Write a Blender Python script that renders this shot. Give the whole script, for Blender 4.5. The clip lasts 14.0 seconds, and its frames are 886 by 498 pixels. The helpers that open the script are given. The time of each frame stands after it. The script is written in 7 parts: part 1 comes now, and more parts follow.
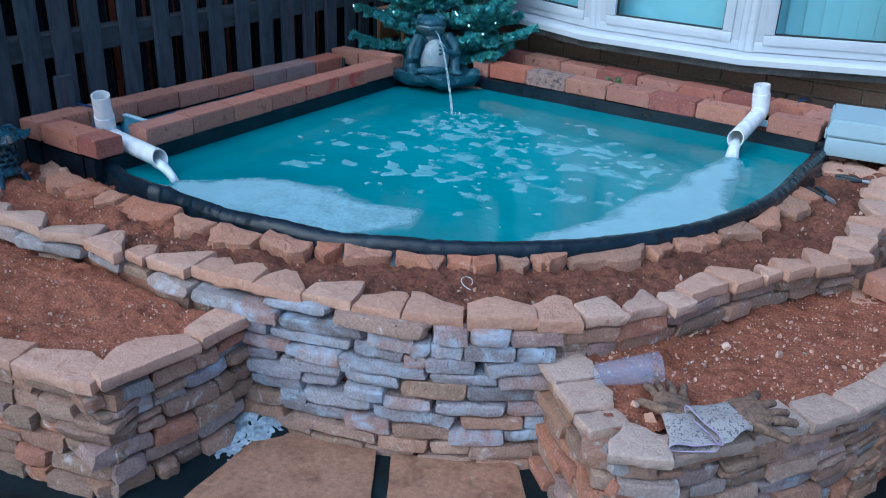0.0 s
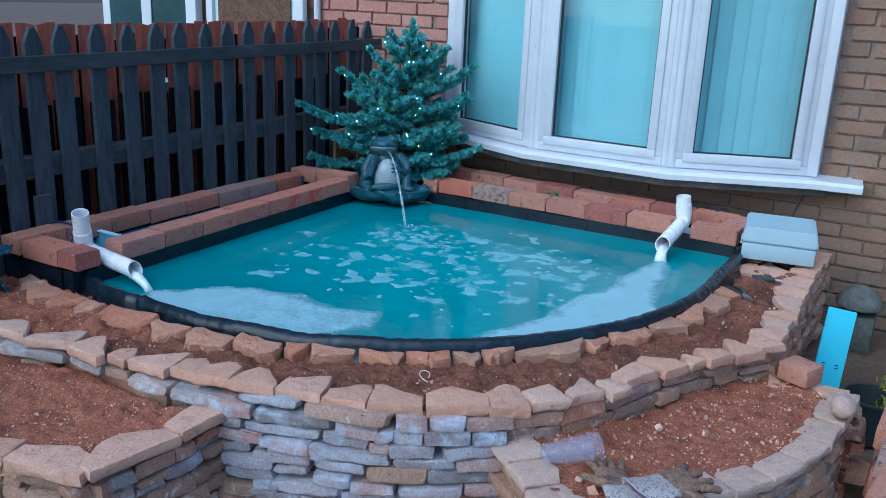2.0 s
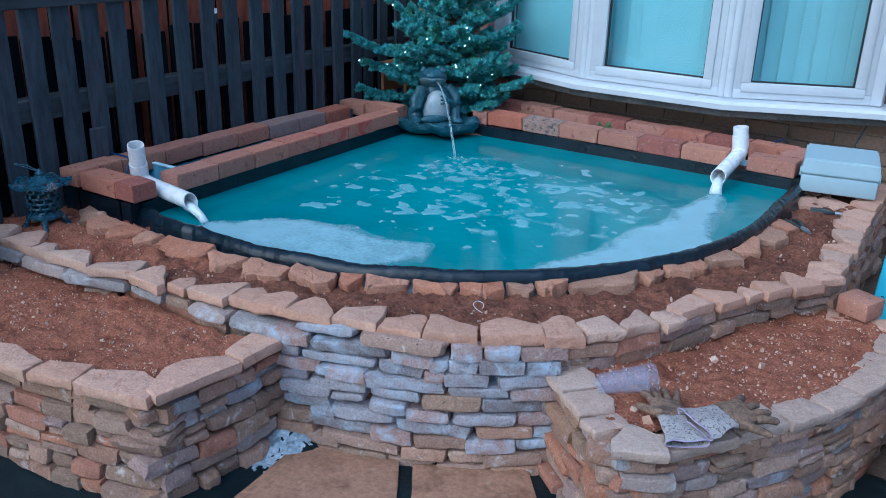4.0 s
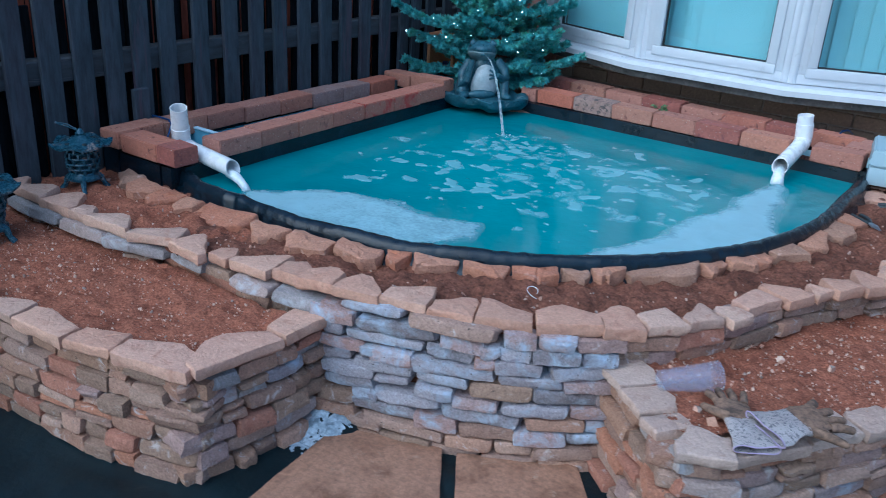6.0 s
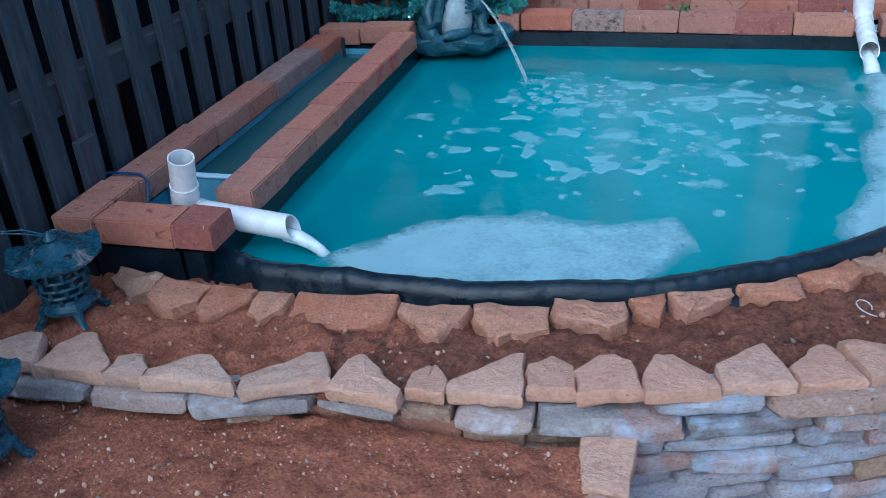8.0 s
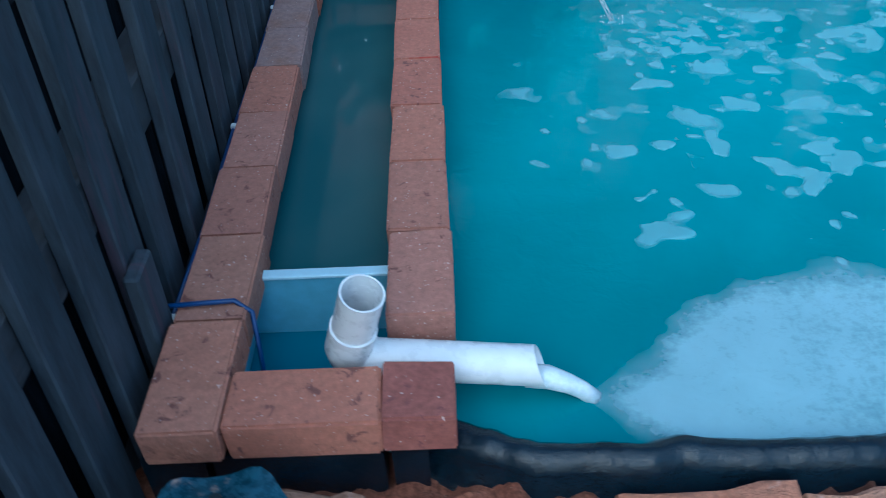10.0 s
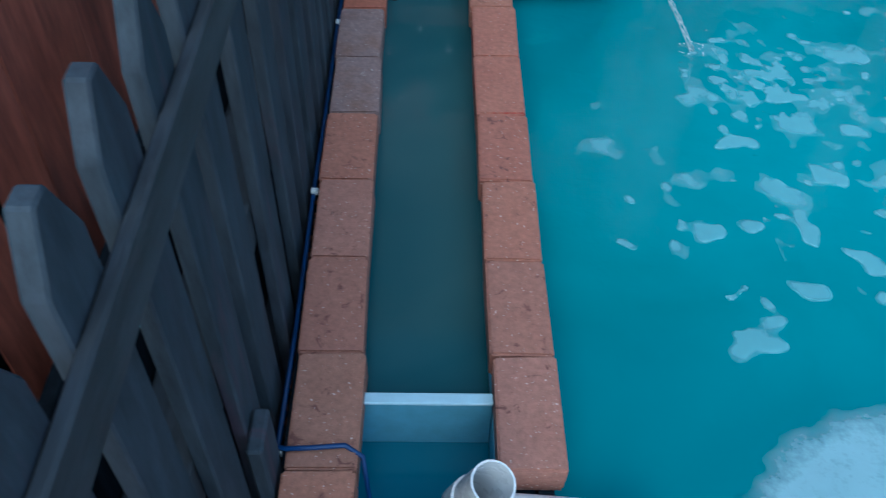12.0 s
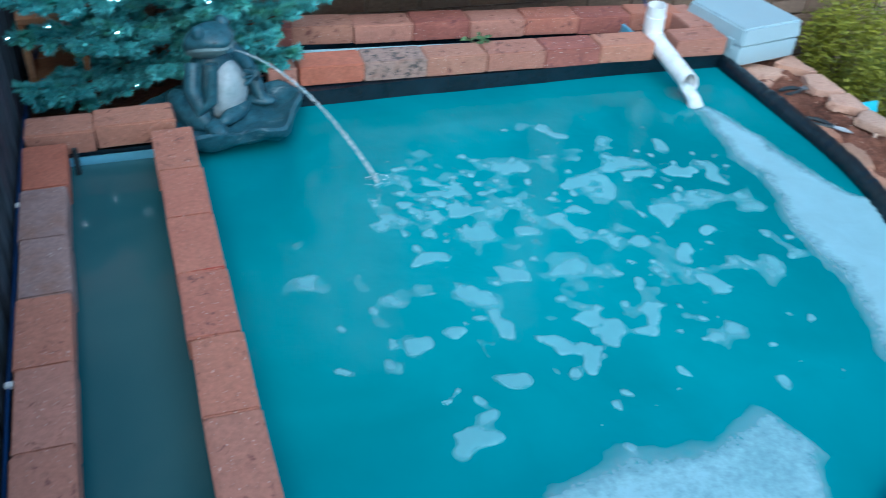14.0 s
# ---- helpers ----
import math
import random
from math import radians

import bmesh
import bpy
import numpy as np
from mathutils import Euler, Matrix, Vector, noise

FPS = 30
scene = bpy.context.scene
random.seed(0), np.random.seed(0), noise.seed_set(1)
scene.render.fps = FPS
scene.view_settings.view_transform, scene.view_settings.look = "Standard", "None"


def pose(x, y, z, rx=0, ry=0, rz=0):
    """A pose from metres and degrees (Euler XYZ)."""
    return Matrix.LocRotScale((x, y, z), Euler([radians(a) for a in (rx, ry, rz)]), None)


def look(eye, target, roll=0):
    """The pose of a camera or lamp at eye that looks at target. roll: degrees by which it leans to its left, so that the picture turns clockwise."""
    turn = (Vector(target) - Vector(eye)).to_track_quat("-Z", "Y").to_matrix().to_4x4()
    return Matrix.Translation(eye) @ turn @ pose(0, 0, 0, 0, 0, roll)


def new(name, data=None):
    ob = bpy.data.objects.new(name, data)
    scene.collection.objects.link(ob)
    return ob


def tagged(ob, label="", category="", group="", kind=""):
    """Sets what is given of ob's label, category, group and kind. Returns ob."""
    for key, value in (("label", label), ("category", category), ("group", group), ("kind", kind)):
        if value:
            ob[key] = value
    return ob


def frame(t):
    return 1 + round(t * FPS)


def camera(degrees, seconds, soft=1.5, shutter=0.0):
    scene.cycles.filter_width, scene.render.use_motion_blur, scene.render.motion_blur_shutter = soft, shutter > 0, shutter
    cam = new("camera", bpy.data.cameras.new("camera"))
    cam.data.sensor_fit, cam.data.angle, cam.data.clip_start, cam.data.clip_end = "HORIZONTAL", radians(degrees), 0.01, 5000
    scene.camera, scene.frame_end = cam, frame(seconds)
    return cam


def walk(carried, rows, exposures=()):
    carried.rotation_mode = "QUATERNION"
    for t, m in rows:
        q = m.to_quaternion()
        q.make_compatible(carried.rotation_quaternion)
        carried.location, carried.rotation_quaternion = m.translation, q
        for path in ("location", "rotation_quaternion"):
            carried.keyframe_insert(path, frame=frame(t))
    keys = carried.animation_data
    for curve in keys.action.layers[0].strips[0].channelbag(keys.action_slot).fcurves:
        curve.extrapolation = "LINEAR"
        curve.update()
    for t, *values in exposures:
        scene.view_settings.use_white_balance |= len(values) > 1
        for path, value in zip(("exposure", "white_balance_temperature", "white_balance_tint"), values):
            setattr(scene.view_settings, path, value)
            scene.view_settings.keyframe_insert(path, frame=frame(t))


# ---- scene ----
cam = camera(54.8, 14.0, soft=0.65, shutter=0.25)
PATH = [
    (0, (2.550, -1.927, 1.531), (1.567, -0.399, 0.696), 2.3),
    (0.5, (2.677, -1.999, 1.564), (1.611, -0.484, 0.809), -0.1),
    (1, (2.647, -2.086, 1.576), (1.608, -0.526, 0.879), 0.4),
    (1.5, (2.635, -2.155, 1.589), (1.700, -0.495, 0.980), 2.0),
    (2, (2.670, -2.170, 1.593), (1.731, -0.503, 1.010), 2.4),
    (2.5, (2.662, -2.190, 1.601), (1.691, -0.543, 1.016), 2.0),
    (3, (2.640, -2.188, 1.579), (1.640, -0.611, 0.862), 1.5),
    (5.5, (2.636, -2.169, 1.572), (1.653, -0.592, 0.834), 1.9),
    (6, (2.501, -2.132, 1.531), (1.472, -0.604, 0.752), 3.5),
    (6.5, (2.151, -2.140, 1.538), (1.144, -0.601, 0.751), 2.6),
    (7, (1.827, -2.011, 1.518), (0.841, -0.454, 0.742), -1.9),
    (7.2, (1.679, -1.948, 1.522), (0.777, -0.360, 0.706), -3.5),
    (9.3, (0.292, -1.309, 1.413), (0.215, 0.353, 0.303), -0.8),
    (9.5, (0.242, -1.173, 1.455), (0.162, 0.467, 0.313), -2.2),
    (10, (0.003, -0.965, 1.488), (-0.010, 0.591, 0.232), -2.6),
    (10.5, (-0.212, -0.805, 1.729), (-0.006, 0.597, 0.318), -1.0),
    (11, (-0.223, -0.757, 1.760), (0.099, 0.615, 0.341), 5.5),
    (11.5, (-0.180, -0.626, 1.729), (0.093, 0.696, 0.254), 6.2),
    (12, (-0.209, -0.638, 1.774), (-0.177, 0.715, 0.302), 1.7),
    (12.5, (-0.256, -0.736, 1.812), (-0.336, 0.706, 0.429), -1.2),
    (13, (-0.276, -0.743, 1.816), (-0.329, 0.768, 0.507), 0.7),
    (13.5, (-0.183, -0.682, 1.813), (0.029, 0.838, 0.531), 4.2),
    (14, (-0.123, -0.693, 1.834), (0.489, 0.770, 0.615), 5.3),
]
walk(cam, [(t, look(eye, target, roll)) for t, eye, target, roll in PATH], [(0.0, 0.68, 4750, 0), (7.2, 0.68, 4750, 0), (9.4, 0.70, 4550, -4), (10.4, 0.70, 4460, -8), (11.5, 0.70, 4560, -8), (12.5, 0.76, 4900, -6), (13.4, 0.92, 4900, -6), (14.0, 1.00, 4880, -6)])

# ---- light: dusk under an even grey sky ----
world = bpy.data.worlds.new("dusk_sky")
scene.world = world
world.use_nodes = True
wn, wl = world.node_tree.nodes, world.node_tree.links
sky = wn.new("ShaderNodeTexSky")
sky.sky_type, sky.sun_disc = "NISHITA", False
sky.sun_elevation, sky.sun_rotation = radians(38), radians(200)
sky.air_density, sky.dust_density, sky.ozone_density = 1.0, 3.0, 1.0
wl.new(sky.outputs["Color"], wn["Background"].inputs["Color"])
wn["Background"].inputs["Strength"].default_value = 0.12
sun_data = bpy.data.lights.new("sun", "SUN")
sun_data.energy, sun_data.angle, sun_data.color = 0.6, radians(60), (1.0, 0.97, 0.93)
sun = new("sun", sun_data)
sun.matrix_world = look((0.7, -2.0, 5.0), (0.0, 0.0, 0.0))

H = 0.58            # top of the pond's brick coping
WATER = H - 0.125   # level of the pond


# ---- materials ----
def nodes_of(m):
    return m.node_tree.nodes, m.node_tree.links


def ramp(nodes, stops, mode="LINEAR"):
    r = nodes.new("ShaderNodeValToRGB")
    r.color_ramp.interpolation = mode
    els = r.color_ramp.elements
    while len(els) < len(stops):
        els.new(0.5)
    for e, (p, c) in zip(els, stops):
        e.position, e.color = p, (*c, 1.0) if len(c) == 3 else c
    return r


def noise_node(nodes, links, pos, scale, detail=4.0, rough=0.6, distortion=0.0):
    n = nodes.new("ShaderNodeTexNoise")
    n.inputs["Scale"].default_value, n.inputs["Detail"].default_value = scale, detail
    n.inputs["Roughness"].default_value, n.inputs["Distortion"].default_value = rough, distortion
    links.new(pos, n.inputs["Vector"])
    return n


def mix_colour(nodes, links, fac, a, b, blend="MIX"):
    m = nodes.new("ShaderNodeMix")
    m.data_type, m.blend_type = "RGBA", blend
    for value, socket in ((fac, m.inputs[0]), (a, m.inputs[6]), (b, m.inputs[7])):
        if isinstance(value, (int, float)):
            socket.default_value = value
        elif isinstance(value, tuple):
            socket.default_value = (*value, 1.0)
        else:
            links.new(value, socket)
    return m.outputs[2]


def surface(name, tones, rough=0.8, stain=5.0, grain=70.0, grain_depth=0.25, bump=0.3, bump_size=0.004, metal=0.0,
            pieces=None, islands=False, blot=None, blot_scale=14.0, blot_range=(0.55, 0.65), flecks=None, fleck_scale=160.0,
            fleck_range=(0.70, 0.74), spec=0.4, stretch=(1, 1, 1), chips=0.0, blot_sides=False):
    """Stone, brick, soil, timber: tones by large noise (or one tone for each piece), grain, blots and flecks, and relief."""
    m = bpy.data.materials.new(name)
    m.use_nodes = True
    nodes, links = nodes_of(m)
    bsdf = nodes["Principled BSDF"]
    geo = nodes.new("ShaderNodeNewGeometry")
    vec = nodes.new("ShaderNodeVectorMath")
    vec.operation = "MULTIPLY"
    vec.inputs[1].default_value = stretch
    links.new(geo.outputs["Position"], vec.inputs[0])
    pos = vec.outputs[0]
    big = noise_node(nodes, links, pos, stain, 5.0)
    r = ramp(nodes, [(0.3 + 0.4 * i / max(1, len(tones) - 1), c) for i, c in enumerate(tones)])
    links.new(big.outputs["Fac"], r.inputs[0])
    colour = r.outputs[0]
    if pieces:
        if islands:
            rnd = geo.outputs["Random Per Island"]
        else:
            rnd = nodes.new("ShaderNodeObjectInfo").outputs["Random"]
        pr = ramp(nodes, [(i / len(pieces), c) for i, c in enumerate(pieces)], "CONSTANT")
        links.new(rnd, pr.inputs[0])
        colour = mix_colour(nodes, links, 0.62, colour, pr.outputs[0])
    fine = noise_node(nodes, links, pos, grain, 6.0, 0.7)
    gr = ramp(nodes, [(0.25, (1 - grain_depth * 1.6,) * 3), (0.75, (1 + grain_depth,) * 3)])
    links.new(fine.outputs["Fac"], gr.inputs[0])
    colour = mix_colour(nodes, links, 1.0, colour, gr.outputs[0], "MULTIPLY")
    if blot:
        bn = noise_node(nodes, links, pos, blot_scale, 7.0, 0.65, 0.6)
        br = ramp(nodes, [(blot_range[0], (0, 0, 0)), (blot_range[1], (1, 1, 1))])
        links.new(bn.outputs["Fac"], br.inputs[0])
        mask = br.outputs[0]
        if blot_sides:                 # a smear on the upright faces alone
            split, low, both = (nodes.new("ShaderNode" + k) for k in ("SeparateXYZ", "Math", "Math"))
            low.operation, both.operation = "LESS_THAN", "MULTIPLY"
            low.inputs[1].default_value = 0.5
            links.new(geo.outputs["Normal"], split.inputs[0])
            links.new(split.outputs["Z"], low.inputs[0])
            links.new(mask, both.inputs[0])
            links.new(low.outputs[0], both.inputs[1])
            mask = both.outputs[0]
        colour = mix_colour(nodes, links, mask, colour, blot)
    if flecks:
        fn = noise_node(nodes, links, pos, fleck_scale, 2.0, 0.5)
        fr = ramp(nodes, [(fleck_range[0], (0, 0, 0)), (fleck_range[1], (1, 1, 1))])
        links.new(fn.outputs["Fac"], fr.inputs[0])
        colour = mix_colour(nodes, links, fr.outputs[0], colour, flecks)
    links.new(colour, bsdf.inputs["Base Color"])
    rr = ramp(nodes, [(0.3, (max(0.02, rough - 0.12),) * 3), (0.7, (min(1.0, rough + 0.1),) * 3)])
    links.new(fine.outputs["Fac"], rr.inputs[0])
    links.new(rr.outputs[0], bsdf.inputs["Roughness"])
    bsdf.inputs["Metallic"].default_value = metal
    bsdf.inputs["Specular IOR Level"].default_value = spec
    if bump:
        mid = noise_node(nodes, links, pos, grain * 0.45, 8.0, 0.72)
        b = nodes.new("ShaderNodeBump")
        b.inputs["Strength"].default_value, b.inputs["Distance"].default_value = bump, bump_size
        links.new(mid.outputs["Fac"], b.inputs["Height"])
        if chips:
            coarse = noise_node(nodes, links, pos, 26, 5.0, 0.75, 0.7)
            b2 = nodes.new("ShaderNodeBump")
            b2.inputs["Strength"].default_value, b2.inputs["Distance"].default_value = chips, 0.02
            links.new(coarse.outputs["Fac"], b2.inputs["Height"])
            links.new(b2.outputs[0], b.inputs["Normal"])
        links.new(b.outputs[0], bsdf.inputs["Normal"])
    return m


def plain(name, colour, rough=0.5, metal=0.0, tone=0.06, scale=25.0, spec=0.5, bump=0.0, coat=0.0):
    """Paint, plastic, metal: one colour, faintly uneven."""
    m = bpy.data.materials.new(name)
    m.use_nodes = True
    nodes, links = nodes_of(m)
    bsdf = nodes["Principled BSDF"]
    geo = nodes.new("ShaderNodeNewGeometry")
    n = noise_node(nodes, links, geo.outputs["Position"], scale, 6.0, 0.65)
    r = ramp(nodes, [(0.3, tuple(max(0.0, c * (1 - 2 * tone)) for c in colour)), (0.7, tuple(min(1.0, c * (1 + tone)) for c in colour))])
    links.new(n.outputs["Fac"], r.inputs[0])
    links.new(r.outputs[0], bsdf.inputs["Base Color"])
    rr = ramp(nodes, [(0.3, (max(0.02, rough - 0.06),) * 3), (0.7, (min(1.0, rough + 0.08),) * 3)])
    links.new(n.outputs["Fac"], rr.inputs[0])
    links.new(rr.outputs[0], bsdf.inputs["Roughness"])
    bsdf.inputs["Metallic"].default_value, bsdf.inputs["Specular IOR Level"].default_value = metal, spec
    bsdf.inputs["Coat Weight"].default_value = coat
    if bump:
        b = nodes.new("ShaderNodeBump")
        b.inputs["Strength"].default_value, b.inputs["Distance"].default_value = bump, 0.003
        n2 = noise_node(nodes, links, geo.outputs["Position"], scale * 3, 8.0, 0.7)
        links.new(n2.outputs["Fac"], b.inputs["Height"])
        links.new(b.outputs[0], bsdf.inputs["Normal"])
    return m


def window_glass(name):
    """A thin pane: clear, with the mirror gloss of glass."""
    m = bpy.data.materials.new(name)
    m.use_nodes = True
    nodes, links = nodes_of(m)
    nodes.remove(nodes["Principled BSDF"])
    clear, gloss, mix, facing = (nodes.new("ShaderNode" + k) for k in ("BsdfTransparent", "BsdfGlossy", "MixShader", "LayerWeight"))
    clear.inputs[0].default_value, gloss.inputs["Roughness"].default_value = (0.80, 0.95, 0.97, 1), 0.01
    r = ramp(nodes, [(0.0, (0.05,) * 3), (0.45, (0.09,) * 3), (0.75, (0.30,) * 3), (1.0, (1.0,) * 3)])
    links.new(facing.outputs["Facing"], r.inputs[0])
    links.new(r.outputs[0], mix.inputs[0])
    links.new(clear.outputs[0], mix.inputs[1])
    links.new(gloss.outputs[0], mix.inputs[2])
    links.new(mix.outputs[0], nodes["Material Output"].inputs[0])
    return m


def water_material(name, deep, pale, rough, ripple, scale, plume=None):
    """Milky pond water: clouded colour below a glossy, rippled skin."""
    m = bpy.data.materials.new(name)
    m.use_nodes = True
    nodes, links = nodes_of(m)
    bsdf = nodes["Principled BSDF"]
    geo = nodes.new("ShaderNodeNewGeometry")
    cloud = noise_node(nodes, links, geo.outputs["Position"], 1.7, 3.0, 0.5, 0.8)
    r = ramp(nodes, [(0.3, deep), (0.72, pale)])
    links.new(cloud.outputs["Fac"], r.inputs[0])
    colour = r.outputs[0]
    if plume:
        far = nodes.new("ShaderNodeVectorMath")
        far.operation = "DISTANCE"
        far.inputs[1].default_value = plume
        links.new(geo.outputs["Position"], far.inputs[0])
        wisps = noise_node(nodes, links, geo.outputs["Position"], 3.5, 4.0, 0.55, 1.2)
        spread = nodes.new("ShaderNodeMath")
        spread.operation = "MULTIPLY_ADD"
        spread.inputs[1].default_value = 0.55
        links.new(wisps.outputs["Fac"], spread.inputs[0])
        links.new(far.outputs["Value"], spread.inputs[2])
        pr = ramp(nodes, [(0.30, (0.75,) * 3), (1.0, (0.0,) * 3)])
        links.new(spread.outputs[0], pr.inputs[0])
        colour = mix_colour(nodes, links, pr.outputs[0], colour, tuple(min(1.0, 1.28 * c + 0.012) for c in pale))
    links.new(colour, bsdf.inputs["Base Color"])
    bsdf.inputs["Roughness"].default_value, bsdf.inputs["IOR"].default_value = rough, 1.33
    wave = noise_node(nodes, links, geo.outputs["Position"], scale, 3.0, 0.55, 0.4)
    b = nodes.new("ShaderNodeBump")
    b.inputs["Strength"].default_value, b.inputs["Distance"].default_value = ripple, 0.01
    links.new(wave.outputs["Fac"], b.inputs["Height"])
    links.new(b.outputs[0], bsdf.inputs["Normal"])
    return m


def foam_material(name, cover, hole, pale=(0.74, 0.87, 0.91)):
    """Froth: bluish white, breaking into specks and holes where it lies thin."""
    m = bpy.data.materials.new(name)
    m.use_nodes = True
    nodes, links = nodes_of(m)
    bsdf, out = nodes["Principled BSDF"], nodes["Material Output"]
    geo, att = nodes.new("ShaderNodeNewGeometry"), nodes.new("ShaderNodeAttribute")
    att.attribute_name = "foam_cover"
    big = noise_node(nodes, links, geo.outputs["Position"], 11, 5.0, 0.6, 0.4)
    fine = noise_node(nodes, links, geo.outputs["Position"], 85, 3.0, 0.6)
    r = ramp(nodes, [(0.25, tuple(0.82 * c for c in pale)), (0.75, pale)])
    links.new(big.outputs["Fac"], r.inputs[0])
    links.new(r.outputs[0], bsdf.inputs["Base Color"])
    bsdf.inputs["Roughness"].default_value = 0.6
    bsdf.inputs["Specular IOR Level"].default_value = 0.25

    def calc(kind, a, b):
        n = nodes.new("ShaderNodeMath")
        n.operation = kind
        for value, socket in ((a, n.inputs[0]), (b, n.inputs[1])):
            if isinstance(value, (int, float)):
                socket.default_value = value
            else:
                links.new(value, socket)
        return n.outputs[0]

    froth = calc("ADD", calc("MULTIPLY", fine.outputs["Fac"], 1.5), calc("MULTIPLY", big.outputs["Fac"], 0.9))
    swing = calc("MULTIPLY", calc("SUBTRACT", froth, 1.2), hole)
    thick = ramp(nodes, [(0.0, (0.0,) * 3), (0.85, (cover,) * 3)])
    links.new(calc("ADD", att.outputs["Fac"], swing), thick.inputs[0])
    clear, mix = nodes.new("ShaderNodeBsdfTransparent"), nodes.new("ShaderNodeMixShader")
    b = nodes.new("ShaderNodeBump")
    b.inputs["Strength"].default_value, b.inputs["Distance"].default_value = 0.12, 0.004
    links.new(fine.outputs["Fac"], b.inputs["Height"])
    links.new(b.outputs[0], bsdf.inputs["Normal"])
    links.new(thick.outputs[0], mix.inputs[0])
    links.new(clear.outputs[0], mix.inputs[1])
    links.new(bsdf.outputs[0], mix.inputs[2])
    links.new(mix.outputs[0], out.inputs[0])
    return m


def glow(name, colour, strength):
    m = bpy.data.materials.new(name)
    m.use_nodes = True
    bsdf = m.node_tree.nodes["Principled BSDF"]
    bsdf.inputs["Base Color"].default_value = (*colour, 1)
    bsdf.inputs["Emission Color"].default_value, bsdf.inputs["Emission Strength"].default_value = (*colour, 1), strength
    return m


COPING = surface("coping_brick", [(0.36, 0.145, 0.095), (0.47, 0.215, 0.145), (0.40, 0.17, 0.115)], 0.85, 9, 90, 0.20, 0.35, 0.003,
                 pieces=[(0.43, 0.175, 0.12), (0.46, 0.21, 0.14), (0.40, 0.14, 0.10), (0.37, 0.19, 0.135), (0.44, 0.165, 0.105), (0.35, 0.16, 0.12), (0.41, 0.20, 0.155)],
                 blot=(0.19, 0.080, 0.062), blot_scale=30, blot_range=(0.585, 0.655), flecks=(0.66, 0.50, 0.43), fleck_scale=170, fleck_range=(0.69, 0.72), chips=0.3)
COPING_GREY = surface("weathered_coping_brick", [(0.22, 0.15, 0.125), (0.36, 0.24, 0.20), (0.28, 0.165, 0.125)], 0.88, 12, 90, 0.25, 0.4, 0.003,
                      blot=(0.085, 0.07, 0.065), blot_scale=42, blot_range=(0.53, 0.60))
COPING_ORANGE = surface("orange_coping_brick", [(0.39, 0.125, 0.074), (0.47, 0.165, 0.105)], 0.85, 11, 90, 0.25, 0.4, 0.003,
                        blot=(0.25, 0.10, 0.06), blot_scale=30, blot_range=(0.62, 0.68))
COPING_LILAC = surface("lilac_grey_coping_brick", [(0.26, 0.155, 0.135), (0.33, 0.22, 0.20), (0.29, 0.165, 0.13)], 0.86, 9, 90, 0.22, 0.4, 0.003, flecks=(0.6, 0.5, 0.46), fleck_scale=150, fleck_range=(0.70, 0.73))
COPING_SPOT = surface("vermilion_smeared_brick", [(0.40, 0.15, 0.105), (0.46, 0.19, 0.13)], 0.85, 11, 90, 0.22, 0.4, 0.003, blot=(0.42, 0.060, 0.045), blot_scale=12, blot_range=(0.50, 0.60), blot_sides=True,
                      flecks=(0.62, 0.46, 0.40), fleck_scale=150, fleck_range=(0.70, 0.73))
COPING_RED = surface("dark_red_brick", [(0.26, 0.09, 0.07), (0.36, 0.13, 0.10)], 0.85, 14, 90, 0.25, 0.5, 0.003, blot=(0.17, 0.06, 0.06),
                     blot_scale=28, blot_range=(0.58, 0.64), flecks=(0.7, 0.6, 0.55), fleck_scale=120, fleck_range=(0.70, 0.73))
RUBBLE = surface("reclaimed_brick_rubble", [(0.25, 0.135, 0.09), (0.46, 0.285, 0.20), (0.31, 0.17, 0.115)], 0.92, 22, 150, 0.30, 0.9, 0.006,
                 pieces=[(0.42, 0.25, 0.165), (0.31, 0.225, 0.165), (0.50, 0.20, 0.11), (0.39, 0.215, 0.15), (0.47, 0.285, 0.20), (0.30, 0.20, 0.16), (0.45, 0.175, 0.115), (0.52, 0.37, 0.29),
                         (0.42, 0.30, 0.25), (0.38, 0.28, 0.28), (0.50, 0.31, 0.23), (0.27, 0.19, 0.14)],
                 blot=(0.58, 0.51, 0.48), blot_scale=24, blot_range=(0.58, 0.70), flecks=(0.12, 0.085, 0.07), fleck_scale=90, fleck_range=(0.70, 0.76), chips=0.6)
# lime stains, their blots tinted blue to hold the sky's cool light as well
LIMED = surface("sky_tinted_limed_rubble", [(0.28, 0.20, 0.19), (0.45, 0.39, 0.40), (0.32, 0.20, 0.17)], 0.92, 20, 150, 0.30, 1.0, 0.008,
                pieces=[(0.37, 0.35, 0.39), (0.48, 0.29, 0.24), (0.42, 0.41, 0.46), (0.20, 0.20, 0.225), (0.49, 0.345, 0.32), (0.48, 0.48, 0.54), (0.28, 0.28, 0.315), (0.45, 0.24, 0.185), (0.37, 0.29, 0.29)],
                blot=(0.49, 0.575, 0.70), blot_scale=11, blot_range=(0.48, 0.66), flecks=(0.16, 0.14, 0.14), fleck_scale=100, fleck_range=(0.69, 0.75), chips=0.6)
GREY_STONE = surface("grey_weathered_block", [(0.26, 0.22, 0.21), (0.42, 0.36, 0.34), (0.30, 0.25, 0.235)], 0.92, 14, 150, 0.28, 0.8, 0.006,
                     pieces=[(0.36, 0.33, 0.33), (0.44, 0.38, 0.35), (0.29, 0.28, 0.29), (0.42, 0.31, 0.27)], blot=(0.50, 0.51, 0.55), blot_scale=14, blot_range=(0.54, 0.70), chips=0.5)
